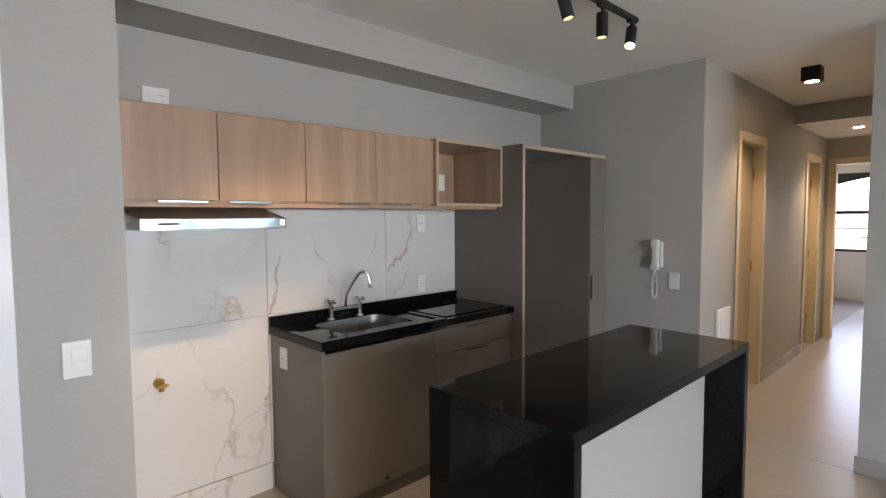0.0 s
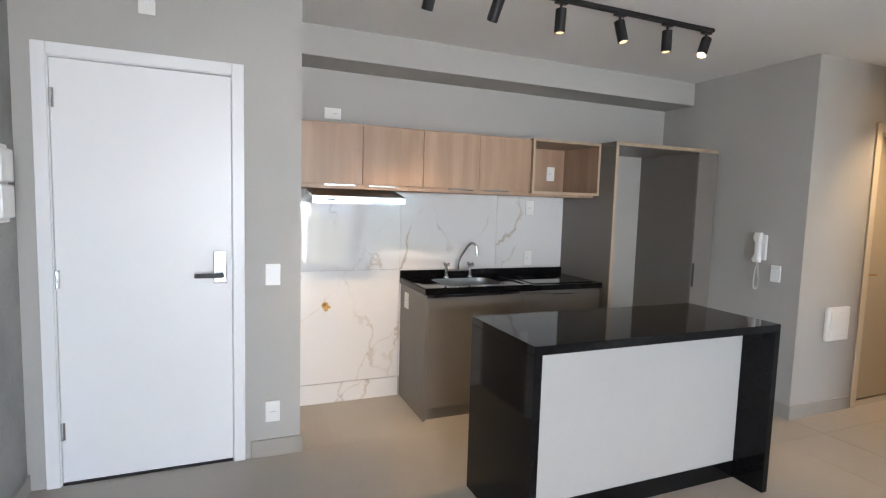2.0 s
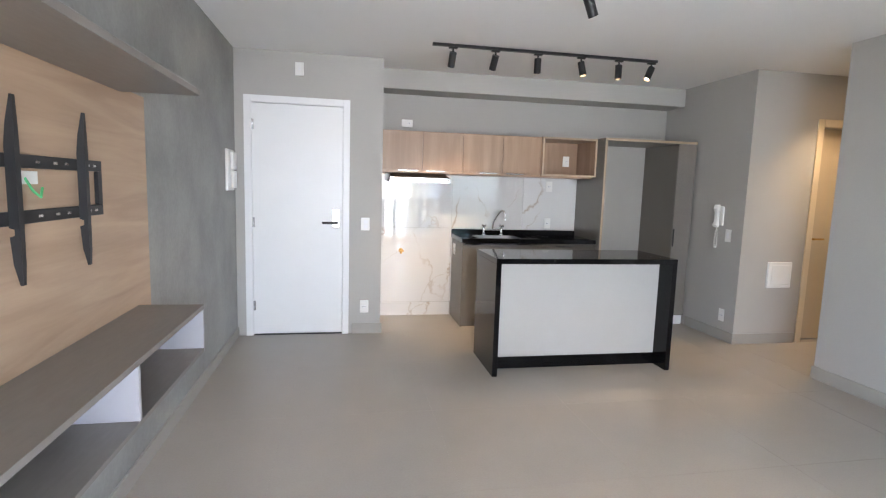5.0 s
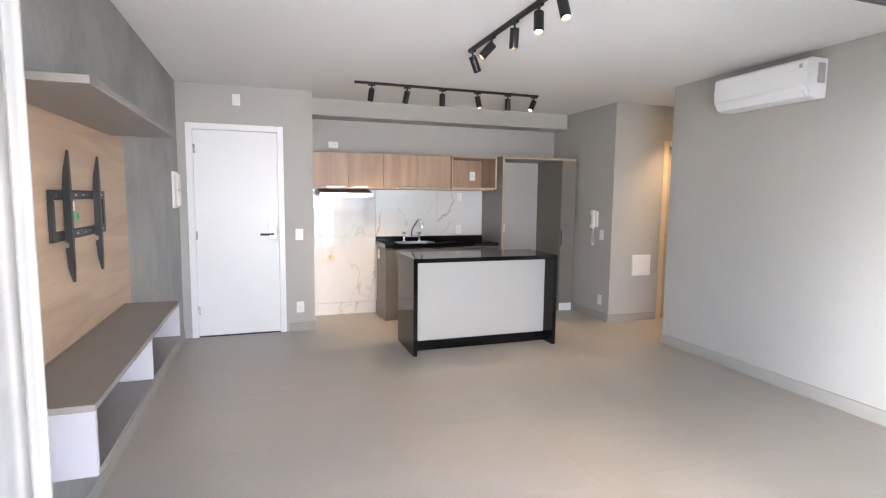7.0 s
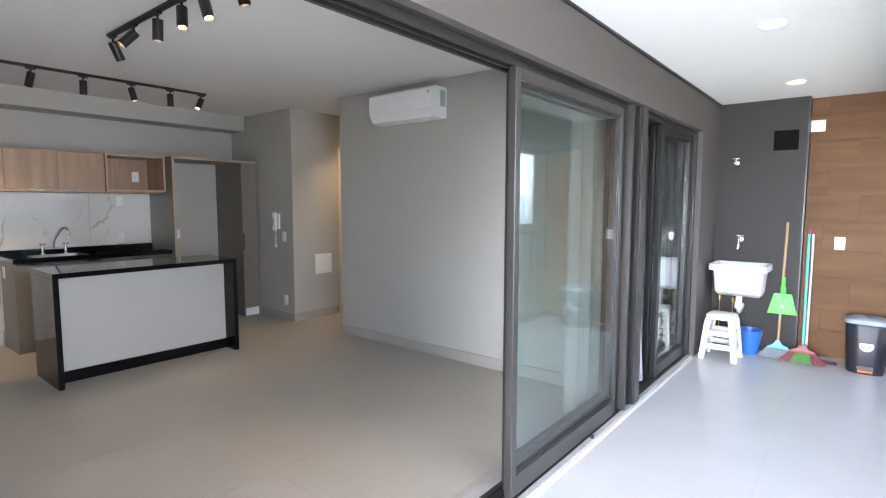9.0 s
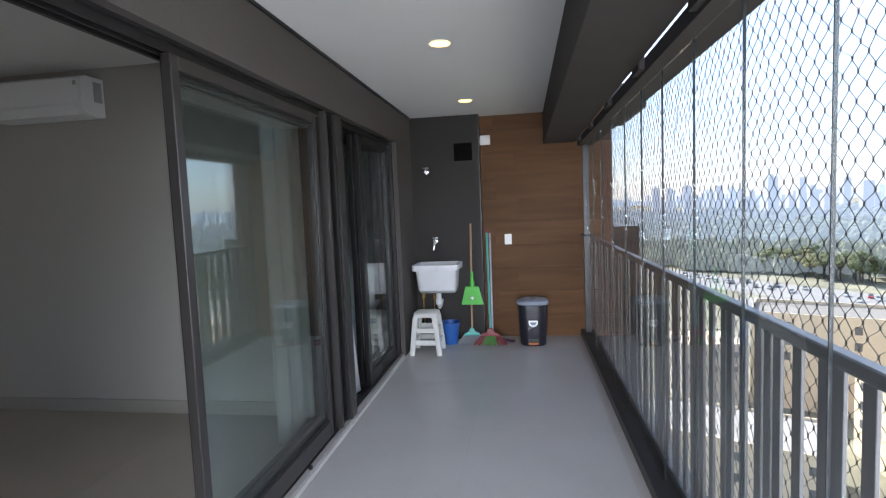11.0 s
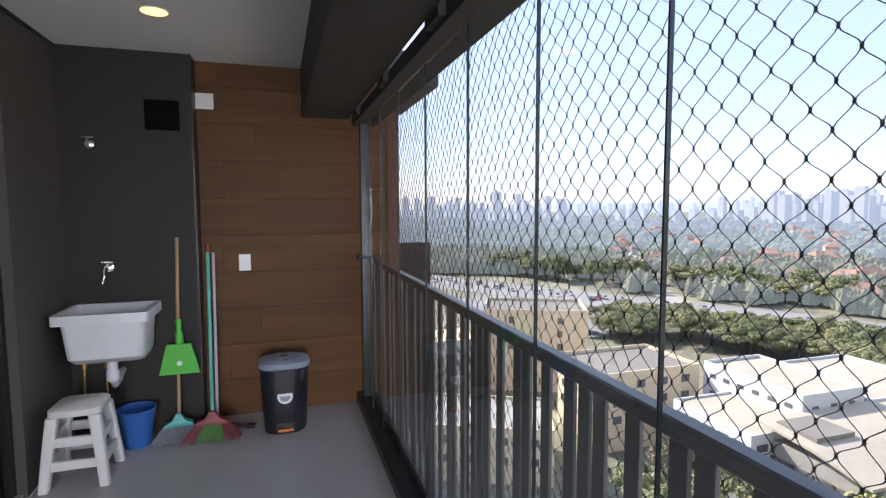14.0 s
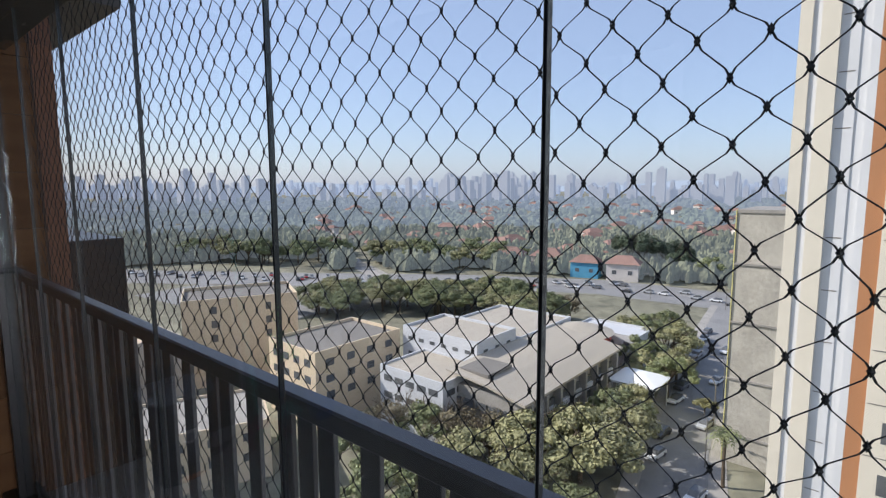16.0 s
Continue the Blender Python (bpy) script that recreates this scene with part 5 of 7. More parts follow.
for i in range(7):
    z = 1.965 + i * 0.022
    k = box(BDARK - 0.02, BDARK - 0.0125, -3.372, -3.203, z, z + 0.012)
    part("slat", k, M_VENT, e)
plate("junction_plate", (BEND - 0.012, -3.515, 2.165), "-x", 0.115, 0.105, "white blank cover plate on the brown planks", (), (), "cover plate")
plate("light_switch", (BEND - 0.012, -3.735, 1.08), "-x", 0.078, 0.115, "white switch on the brown planks", [(0, 0, 0.035, 0.05)])
setting("corner_bead", box(BDARK - 0.006, BEND - 0.0125, -3.462, -3.4505, 0.0, BCEIL - 0.001), M_BALU, "metal corner strip of the dark wall", "trim")

# plastic stool
M_STOOL = mat("white_stool_plastic", (0.74, 0.73, 0.70), 0.35, vary=0.03, scale=10)
SX, SY = 5.79, -2.915
e = thing("plastic_stool", (SX, SY, 0), "white plastic step stool on the balcony floor", "stool")
k = bmesh.new()
loft(k, [rrect(SX, SY, 0.375, 0.24, 0.24, 0.04), rrect(SX, SY, 0.408, 0.245, 0.245, 0.05), rrect(SX, SY, 0.42, 0.215, 0.215, 0.045)])
part("seat", k, M_STOOL, e, "", True)
for sx in (-1, 1):
    for sy in (-1, 1):
        k = bmesh.new()
        rings = []
        for z, off, w in ((0.0, 0.138, 0.048), (0.19, 0.118, 0.052), (0.376, 0.095, 0.058)):
            rings.append(rrect(SX + sx * off, SY + sy * off, z, w, w, 0.012, 2))
        loft(k, rings)
        part("leg", k, M_STOOL, e)
for sx, sy in ((-1, 0), (1, 0), (0, -1), (0, 1)):
    for z, off in ((0.10, 0.128), (0.22, 0.116)):
        L = off - 0.02
        if sx:
            k = box(SX + sx * off - 0.012, SX + sx * off + 0.012, SY - L, SY + L, z, z + 0.05, 0.004)
        else:
            k = box(SX - L, SX + L, SY + sy * off - 0.012, SY + sy * off + 0.012, z, z + 0.05, 0.004)
        part("rung", k, M_STOOL, e)

# blue bucket
M_BLUE = mat("blue_plastic", (0.03, 0.13, 0.42), 0.35, vary=0.05, scale=8)
e = thing("bucket", (6.12, -3.10, 0), "blue plastic bucket with a wire handle", "bucket")
k = bmesh.new()
lathe(k, [(0.085, 0.0), (0.09, 0.01), (0.122, 0.22), (0.128, 0.225), (0.128, 0.235), (0.118, 0.235), (0.085, 0.015)], (6.12, -3.10, 0), 28, 0.86, 0.86)
part("body", k, M_BLUE, e, "", True)
k = bmesh.new()
tube(k, [(6.12 - 0.01 - 0.04 * math.sin(a), -3.10 - 0.108 * math.cos(a), 0.21 - 0.09 * math.sin(a)) for a in np.linspace(0, math.pi, 14)], 0.003, 6)
part("handle", k, mat("red_handle", (0.45, 0.08, 0.05), 0.4), e, "thin reddish handle", True)

# brooms and dustpan
def broom(at, top, head_w, colour_head, colour_bristle, handle_mat, label, yaw=0.0, tip=None, block_h=0.05, bristle=0.085, seed=1, outer=None):
    at, top = Vector(at), Vector(top)
    e = thing("broom", at, label, "broom")
    neck = at + (top - at).normalized() * (bristle + block_h)
    k = bmesh.new()
    tube(k, [neck, top], 0.0115, 10)
    st = part("handle", k, handle_mat, e, "", True)
    if tip:
        k = bmesh.new()
        tube(k, [top - (top - at).normalized() * 0.05, top + (top - at).normalized() * 0.004], 0.014, 10)
        part("grip_cap", k, tip, st, "coloured end cap", True)
    c, s = math.cos(yaw), math.sin(yaw)

    def place(u, v, z):
        return (at.x + c * v - s * u, at.y + s * v + c * u, at.z + z)
    k = bmesh.new()
    loft(k, [[place(u * q, v * q2, z) for u, v in ((-head_w / 2, -0.022), (head_w / 2, -0.022), (head_w / 2, 0.022), (-head_w / 2, 0.022))] for q, q2, z in ((1.0, 1.0, bristle), (0.96, 1.1, bristle + block_h * 0.35), (0.45, 0.9, bristle + block_h * 0.75), (0.16, 0.7, bristle + block_h + 0.03))])
    part("head", k, colour_head, e)
    rnd = random.Random(seed)
    for tuft, lo, hi, count, m in (("bristles", 0.0, 0.26, 120, colour_bristle), ("outer_bristles", 0.26, 0.5, 110, outer or colour_bristle)):
        k = bmesh.new()
        for i in range(count):
            u, v = rnd.choice((-1, 1)) * rnd.uniform(lo, hi) * head_w, rnd.uniform(-0.02, 0.02)
            p0 = Vector(place(u * 0.95, v, bristle + 0.005))
            p1 = Vector(place(u * 1.75 + rnd.uniform(-0.012, 0.012), v * 2.6 - 0.05 + rnd.uniform(-0.012, 0.012), 0.002 + rnd.uniform(0, 0.012)))
            d = (p1 - p0)
            side = d.cross(Vector((1, 0, 0))).normalized() * 0.0028
            sd2 = d.cross(side).normalized() * 0.0028
            k.faces.new([k.verts.new(q) for q in (p0 - side, p0 + side, p1 + side, p1 - side)])
            k.faces.new([k.verts.new(q) for q in (p0 - sd2, p0 + sd2, p1 + sd2, p1 - sd2)])
        br = part(tuft, k, m, e, "splayed bristles")
        br["kind"] = "stuff"
    return e


M_TEAL = mat("teal_plastic", (0.05, 0.38, 0.34), 0.4, vary=0.05, scale=8)
M_GREEN = mat("green_plastic", (0.07, 0.50, 0.05), 0.35, vary=0.04, scale=8)
M_RED = mat("red_plastic", (0.27, 0.05, 0.06), 0.4, vary=0.05, scale=8)
M_GREYBR = mat("grey_bristles", (0.22, 0.23, 0.26), 0.7, vary=0.2, scale=60)
M_GRNBR = mat("green_bristles", (0.10, 0.26, 0.07), 0.7, vary=0.3, scale=14)
M_REDBR = mat("red_bristles", (0.24, 0.06, 0.07), 0.7, vary=0.3, scale=14)
M_STICK = wood("broom_stick_wood", (0.35, 0.20, 0.10), (0.55, 0.36, 0.20), "z", 1.0, 0.5)
M_TEALSTICK = mat("teal_coated_stick", (0.10, 0.52, 0.42), 0.35, vary=0.05, scale=6)
M_LILACSTICK = mat("white_coated_stick", (0.55, 0.50, 0.55), 0.35, vary=0.05, scale=6)
broom((6.13, -3.33, 0), (6.268, -3.34, 1.27), 0.17, M_TEAL, M_GREYBR, M_STICK, "broom with a wooden stick, teal head and grey bristles", 0.1, seed=3)
broom((6.10, -3.53, 0), (6.415, -3.50, 1.205), 0.20, M_RED, M_GRNBR, M_TEALSTICK, "broom with a teal stick and red-green head", -0.05, M_RED, seed=5, outer=M_REDBR)
mop = thing("mop", (6.22, -3.58, 0.0), "mop with a pale stick and dark purple strands", "mop")
k = bmesh.new()
tube(k, [(6.22, -3.545, 0.02), (6.418, -3.535, 1.155)], 0.010, 10)
part("stick", k, M_LILACSTICK, mop, "pale coated stick", True)
k = bmesh.new()
rnd = random.Random(9)
for i in range(26):
    a = rnd.uniform(-1.2, 1.2)
    r = rnd.uniform(0.06, 0.15)
    tube(k, [(6.24, -3.60, 0.03), (6.22 - 0.4 * r * math.cos(a), -3.62 - r * 0.7 * math.cos(a) - 0.02, 0.02), (6.20 + r * math.sin(a) * 0.5, -3.64 - r, 0.006)], 0.005, 5)
part("strands", k, mat("dark_purple_mop", (0.07, 0.025, 0.06), 0.8, vary=0.3, scale=40), mop, "dark purple strands")
e = thing("dustpan", (6.24, -3.345, 0.41), "bright green long-handled dustpan hung on the broom stick", "dustpan")
k = bmesh.new()
pts = [(-0.118, 0.41), (0.118, 0.41), (0.072, 0.60), (-0.07, 0.60)]
loft(k, [[(6.165 - 0.012 + 0.01 * (z - 0.5), -3.345 + u, z) for u, z in pts], [(6.172 + 0.02 * (z - 0.5), -3.345 + u, z) for u, z in pts]])
bx(k, 6.147, 6.1525, -3.412, -3.278, 0.565, 0.605, 0.002)
part("pan", k, M_GREEN, e)
k = bmesh.new()
lathe(k, [(0.026, 0.0), (0.024, 0.06), (0.014, 0.08), (0.017, 0.14), (0.015, 0.155)], (6.190, -3.343, 0.60), 14)
part("grip", k, M_GREEN, e, "", True)
k = bmesh.new()
cyl(k, (6.1535, -3.345, 0.48), (6.150, -3.345, 0.48), 0.016, seg=16)
part("sticker", k, M_WHITE, e, "small white sticker")

# pedal bin
BXC, BYC = 6.12, -3.975
M_BIN = mat("black_bin_plastic", (0.015, 0.015, 0.022), 0.32, vary=0.05, scale=8)
M_LID = mat("grey_lid_plastic", (0.30, 0.33, 0.40), 0.35, vary=0.05, scale=8)
e = thing("pedal_bin", (BXC, BYC, 0), "black plastic pedal bin with a grey lid", "bin")
k = bmesh.new()
loft(k, [rrect(BXC, BYC, z, w, d, 0.09, 6) for z, w, d in ((0.0, 0.235, 0.255), (0.02, 0.245, 0.265), (0.22, 0.26, 0.285), (0.42, 0.275, 0.305), (0.425, 0.262, 0.292))])
part("body", k, M_BIN, e, "", True)
lid = bmesh.new()
loft(lid, [rrect(BXC, BYC, z, w, d, 0.1, 6) for z, w, d in ((0.426, 0.285, 0.32), (0.44, 0.295, 0.33), (0.462, 0.275, 0.31), (0.478, 0.20, 0.23), (0.482, 0.08, 0.10))])
lid = part("lid", lid, M_LID, e, "domed grey lid", True)
for y in (-0.05, 0.0, 0.05):
    part("rib", box(BXC - 0.09, BXC + 0.06, BYC + y - 0.004, BYC + y + 0.004, 0.470, 0.4835, 0.003), M_LID, lid)
k = bmesh.new()
cyl(k, (BXC - 0.128, BYC + 0.0, 0.25), (BXC - 0.1335, BYC, 0.2505), 0.048, seg=24)
part("label", k, M_WHITE, e, "white oval label")
k = bmesh.new()
cyl(k, (BXC - 0.1336, BYC + 0.0, 0.25), (BXC - 0.1342, BYC, 0.2505), 0.034, seg=20)
part("label_print", k, M_LID, e, "blue-grey print")
part("pedal_niche", box(BXC - 0.126, BXC - 0.115, BYC - 0.06, BYC + 0.06, 0.02, 0.075, 0.004), M_BLACK, e)
part("pedal", box(BXC - 0.155, BXC - 0.1262, BYC - 0.05, BYC + 0.05, 0.022, 0.04, 0.006, 2), mat("orange_plastic", (0.65, 0.17, 0.04), 0.4), e, "orange pedal")

# ---------------------------------------------------------------- balcony lamps
for x, y in ((3.82, -3.45), (5.53, -3.41), (2.1, -3.45), (0.4, -3.45)):
    e = thing("recessed_downlight", (x, y, BCEIL - 0.006), "small round recessed downlight in the balcony ceiling, lit", "ceiling light", "balcony downlights")
    k = bmesh.new()
    lathe(k, [(0.068, 0.0), (0.07, 0.005)], (x, y, BCEIL - 0.0055), 24)
    part("rim", k, M_PLASTIC, e)
    k = bmesh.new()
    cyl(k, (x, y, BCEIL - 0.0075), (x, y, BCEIL - 0.006), 0.06, seg=24)
    part("diffuser", k, M_BALCLAMP, e, "glowing warm diffuser")

# ---------------------------------------------------------------- balcony glazing, rail and net
seams = [2.824 - 0.455 * i for i in range(1, 10)][::-1] + [2.824, 3.279, 3.718, 4.196, 4.708, 5.235, 5.72, 6.08, 6.30]
for i, (a, c) in enumerate(zip(seams, seams[1:])):
    e = thing("glass_panel", ((a + c) / 2, BW, 0.076), "clear frameless folding glass panel of the balcony glazing", "glass panel", "balcony glazing")
    g = part("pane", box(a + 0.0026, c - 0.0024, BW - 0.004, BW + 0.004, 0.076, 2.044), M_GLASS, e)
    g.visible_shadow = False
    part("edge_seal", box(c - 0.0022, c + 0.0012, BW - 0.0045, BW + 0.0045, 0.076, 2.044), M_SEAM, e, "dark edge seal")
    part("glass_edge", box(c + 0.0013, c + 0.0024, BW - 0.004, BW + 0.004, 0.076, 2.044), M_GLEAM, e, "pale strip giving the gleam of the polished glass edge")
k = bmesh.new()
bx(k, BEND - 0.14, BEND - 0.10, BW - 0.03, BW + 0.03, 0.076, 2.044)
setting("glazing_post", k, M_BALU, "dark aluminium end post of the glazing", "trim")
k = bmesh.new()
cyl(k, (6.30, BW + 0.005, 1.10), (6.30, BW + 0.05, 1.10), 0.012, seg=12)
bx(k, 6.26, 6.34, BW + 0.045, BW + 0.065, 1.085, 1.115, 0.005)
solid("glazing_latch", k, M_BLACK, "black latch on the balcony glazing", "latch", (6.30, BW + 0.03, 1.10))

for i in range(9):
    x = -1.2 + i * 0.9
    setting("glazing_bracket", box(x, x + 0.16, -4.4885, -4.4615, 2.06, 2.25), M_BEAM, "dark bracket between the beam and the head track", "trim")
YR = BW - 0.047
e = thing("balcony_railing", (2.4, YR, 0), "grey painted metal balcony railing with flat upright slats", "railing")
part("top_rail", box(-1.6, BEND, YR - 0.018, YR + 0.018, 1.062, 1.10, 0.004), M_RAIL, e)
part("bottom_rail", box(-1.6, BEND, YR - 0.02, YR + 0.02, 0.09, 0.125, 0.003), M_RAIL, e)
slat_mesh = mesh_from(box(-0.0225, 0.0225, -0.005, 0.005, 0.1255, 1.0645, 0.0015), "slat", M_RAIL)
x, i = 6.372, 0
steps = (0.110, 0.112, 0.062, 0.058, 0.109, 0.121, 0.058, 0.061)
while x > -1.6:
    o = new("slat", slat_mesh)
    o.parent = e
    o.location = (x - 2.4, 0, 0)
    x -= steps[i % 7]
    i += 1

# safety net: knotted black cord in a diamond mesh
YN = BW - 0.16
rnd = random.Random(4)
b = bmesh.new()
PIT, ROW = 0.0655, 0.0715
NX, NZ = int((6.45 + 0.2) / PIT), int(2.2 / ROW)


def node(i, j):
    """The knot in column i and half-row j."""
    r = random.Random(i * 977 + j * 131)
    return Vector((-0.204 + PIT * (i + 0.5 * (j % 2)) + r.uniform(-0.004, 0.004), YN + r.uniform(-0.004, 0.004), -0.0095 + ROW * 0.5 * j + r.uniform(-0.003, 0.003)))


verts, faces = [], []


def cord(p, q, r=0.0013):
    """A cord that leaves its knots upright and sags aslant between them."""
    d = q - p
    pts = [p, p + Vector((d.x * 0.14, d.y * 0.2, d.z * 0.24)), p + Vector((d.x * 0.86, d.y * 0.8, d.z * 0.76)), q]
    n = len(verts)
    for c in pts:
        verts.extend((c + Vector((r, 0, 0)), c + Vector((0, r, 0)), c - Vector((r, 0, 0)), c - Vector((0, r, 0))))
    for seg in range(3):
        m = n + 4 * seg
        for k4 in range(4):
            faces.append((m + k4, m + (k4 + 1) % 4, m + 4 + (k4 + 1) % 4, m + 4 + k4))


def knot(c, r=0.0038):
    n = len(verts)
    for dx, dy, dz in ((1, 0, 0), (-1, 0, 0), (0, 1, 0), (0, -1, 0), (0, 0, 1.7), (0, 0, -1.7)):
        verts.append(c + Vector((dx, dy, dz)) * r)
    for f in ((0, 2, 4), (2, 1, 4), (1, 3, 4), (3, 0, 4), (2, 0, 5), (1, 2, 5), (3, 1, 5), (0, 3, 5)):
        faces.append(tuple(n + k4 for k4 in f))


for j in range(2 * NZ):
    for i in range(NX):
        p = node(i, j)
        knot(p)
        if j + 1 < 2 * NZ:
            a = i if j % 2 == 0 else i + 1
            for ii in (a - 1 if j % 2 == 0 else a - 1, a):
                if 0 <= ii <= NX:
                    cord(p, node(ii, j + 1))
me = bpy.data.meshes.new("safety_net")
me.from_pydata(verts, [], faces)
me.materials.append(M_NET)
tagged(new("safety_net", me), "black knotted safety net stretched outside the balcony railing", "net", "", "stuff")
b.free()

# neighbouring parts of the facade
setting("facade_pier", box(BEND + 0.16, 8.35, -4.87, -4.6, -42.0, 2.499), mat("facade_brown_brick", (0.22, 0.10, 0.06), 0.8, vary=0.12, scale=6, grain=0.1), "reddish-brown pier of the facade beyond the end wall", "wall")
setting("facade_ledge", box(6.99, 8.45, -5.32, -4.6, 2.50, 2.78), M_BALCWALL, "dark ledge of the facade beyond the end wall", "wall")
setting("neighbour_balcony", box(6.85, 8.4, -5.2, -4.875, -3.0, 1.16, 0.005), M_BALU, "dark neighbouring balcony front", "wall")

# ---------------------------------------------------------------- city far below
G = -42.0
M_GROUND = mat("city_ground", (0.19, 0.18, 0.125), 0.95, vary=0.45, scale=0.035, grain=0.3, grain_scale=0.3)
M_ASPHALT = mat("asphalt", (0.23, 0.225, 0.22), 0.85, vary=0.15, scale=0.15, grain=0.1, grain_scale=2)
M_PAVE = mat("pavement_concrete", (0.32, 0.30, 0.27), 0.9, vary=0.15, scale=0.3)
M_TAN = mat("tan_render", (0.62, 0.50, 0.35), 0.85, vary=0.08, scale=0.2, grain=0.05, grain_scale=2)
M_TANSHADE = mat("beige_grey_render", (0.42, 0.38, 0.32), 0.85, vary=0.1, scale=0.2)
M_WHITEWALL = mat("white_render", (0.52, 0.53, 0.55), 0.8, vary=0.05, scale=0.2, grain=0.04, grain_scale=1.5)
M_ROOFCREAM = mat("cream_metal_roof", (0.40, 0.355, 0.29), 0.7, vary=0.1, scale=0.15, grain=0.06, grain_scale=3, stretch=(4, 0.3, 1))
M_ROOFGREY = mat("grey_roof", (0.19, 0.175, 0.155), 0.8, vary=0.12, scale=0.3)
M_CONC = mat("raw_concrete", (0.30, 0.28, 0.25), 0.85, vary=0.15, scale=0.3, grain=0.08, grain_scale=2)
M_WIN = mat("dark_window_glass", (0.11, 0.115, 0.12), 0.15, vary=0.2, scale=0.5)
M_TILE = mat("clay_roof", (0.25, 0.15, 0.12), 0.85, vary=0.2, scale=0.4, per_object=0.25)
M_HOUSE = mat("house_walls", (0.55, 0.50, 0.45), 0.85, vary=0.1, scale=0.3, per_object=0.3)
M_BLUEHOUSE = mat("blue_house_wall", (0.08, 0.30, 0.45), 0.8, vary=0.1, scale=0.3)
M_REDDRUM = mat("red_drum_wall", (0.35, 0.06, 0.06), 0.8, vary=0.1, scale=0.3)
M_TOWER = mat("cream_tower_render", (0.66, 0.60, 0.49), 0.8, vary=0.04, scale=0.15, grain=0.03, grain_scale=1.5)
M_TOWERW = mat("white_tower_render", (0.62, 0.62, 0.62), 0.8, vary=0.04, scale=0.15, grain=0.03, grain_scale=1.5)
M_TERRA = mat("terracotta_render", (0.42, 0.19, 0.085), 0.8, vary=0.06, scale=0.2)
M_TRUNK = mat("bark", (0.10, 0.075, 0.05), 0.9, vary=0.2, scale=2)


def leaf_mat(name, colour):
    m = mat(name, colour, 0.7, vary=0.35, scale=0.5, grain=0.25, grain_scale=3, per_object=0.15)
    b = m.node_tree.nodes["Principled BSDF"]
    b.inputs["Subsurface Weight"].default_value = 0.0
    return m


LEAVES = [leaf_mat("olive_leaves", (0.27, 0.26, 0.125)), leaf_mat("green_leaves", (0.18, 0.20, 0.09)), leaf_mat("dark_leaves", (0.055, 0.078, 0.042)), leaf_mat("dry_leaves", (0.22, 0.185, 0.11))]

# ground with the roads laid on it
setting("ground", box(-4500, 4500, -4800, 4500, G - 1, G), M_GROUND, "ground of the green city far below", "ground")


def ribbon(name, pts, width, z, material, label, kind="structure"):
    b = bmesh.new()
    pts = [Vector((p[0], p[1], 0)) for p in pts]
    rows = []
    for i, p in enumerate(pts):
        d = (pts[min(i + 1, len(pts) - 1)] - pts[max(i - 1, 0)]).normalized()
        s = Vector((-d.y, d.x, 0)) * width / 2
        rows.append((b.verts.new((p + s).to_tuple()[:2] + (z,)), b.verts.new((p - s).to_tuple()[:2] + (z,))))
    for (a, c), (e2, f) in zip(rows, rows[1:]):
        b.faces.new((a, c, f, e2))
    return setting(name, b, material, label, "road", kind=kind)


HWY = [(700, 60), (420, -30), (283, -98), (212, -146), (150, -190), (95, -218), (20, -222), (-120, -222), (-400, -220)]
STREET = [(14, -40), (20, -62), (27, -92), (32, -125), (38, -168), (43, -210)]
ribbon("road_highway", HWY, 34, G + 0.05, M_ASPHALT, "wide grey avenue with traffic")
ribbon("road_median", [(x, y) for x, y in HWY], 1.2, G + 0.12, M_PAVE, "pale concrete median of the avenue")
ribbon("pavement_street", STREET, 14, G + 0.08, M_PAVE, "pale pavement along the side street")
ribbon("road_street", STREET, 9, G + 0.14, M_ASPHALT, "side street with parked cars")
ribbon("road_far", [(190, -175), (272, -215), (430, -330), (700, -560)], 11, G + 0.06, M_PAVE, "pale straight street running into the distance")
ribbon("car_park", [(150, -105), (235, -95)], 30, G + 0.07, M_ASPHALT, "open car park")


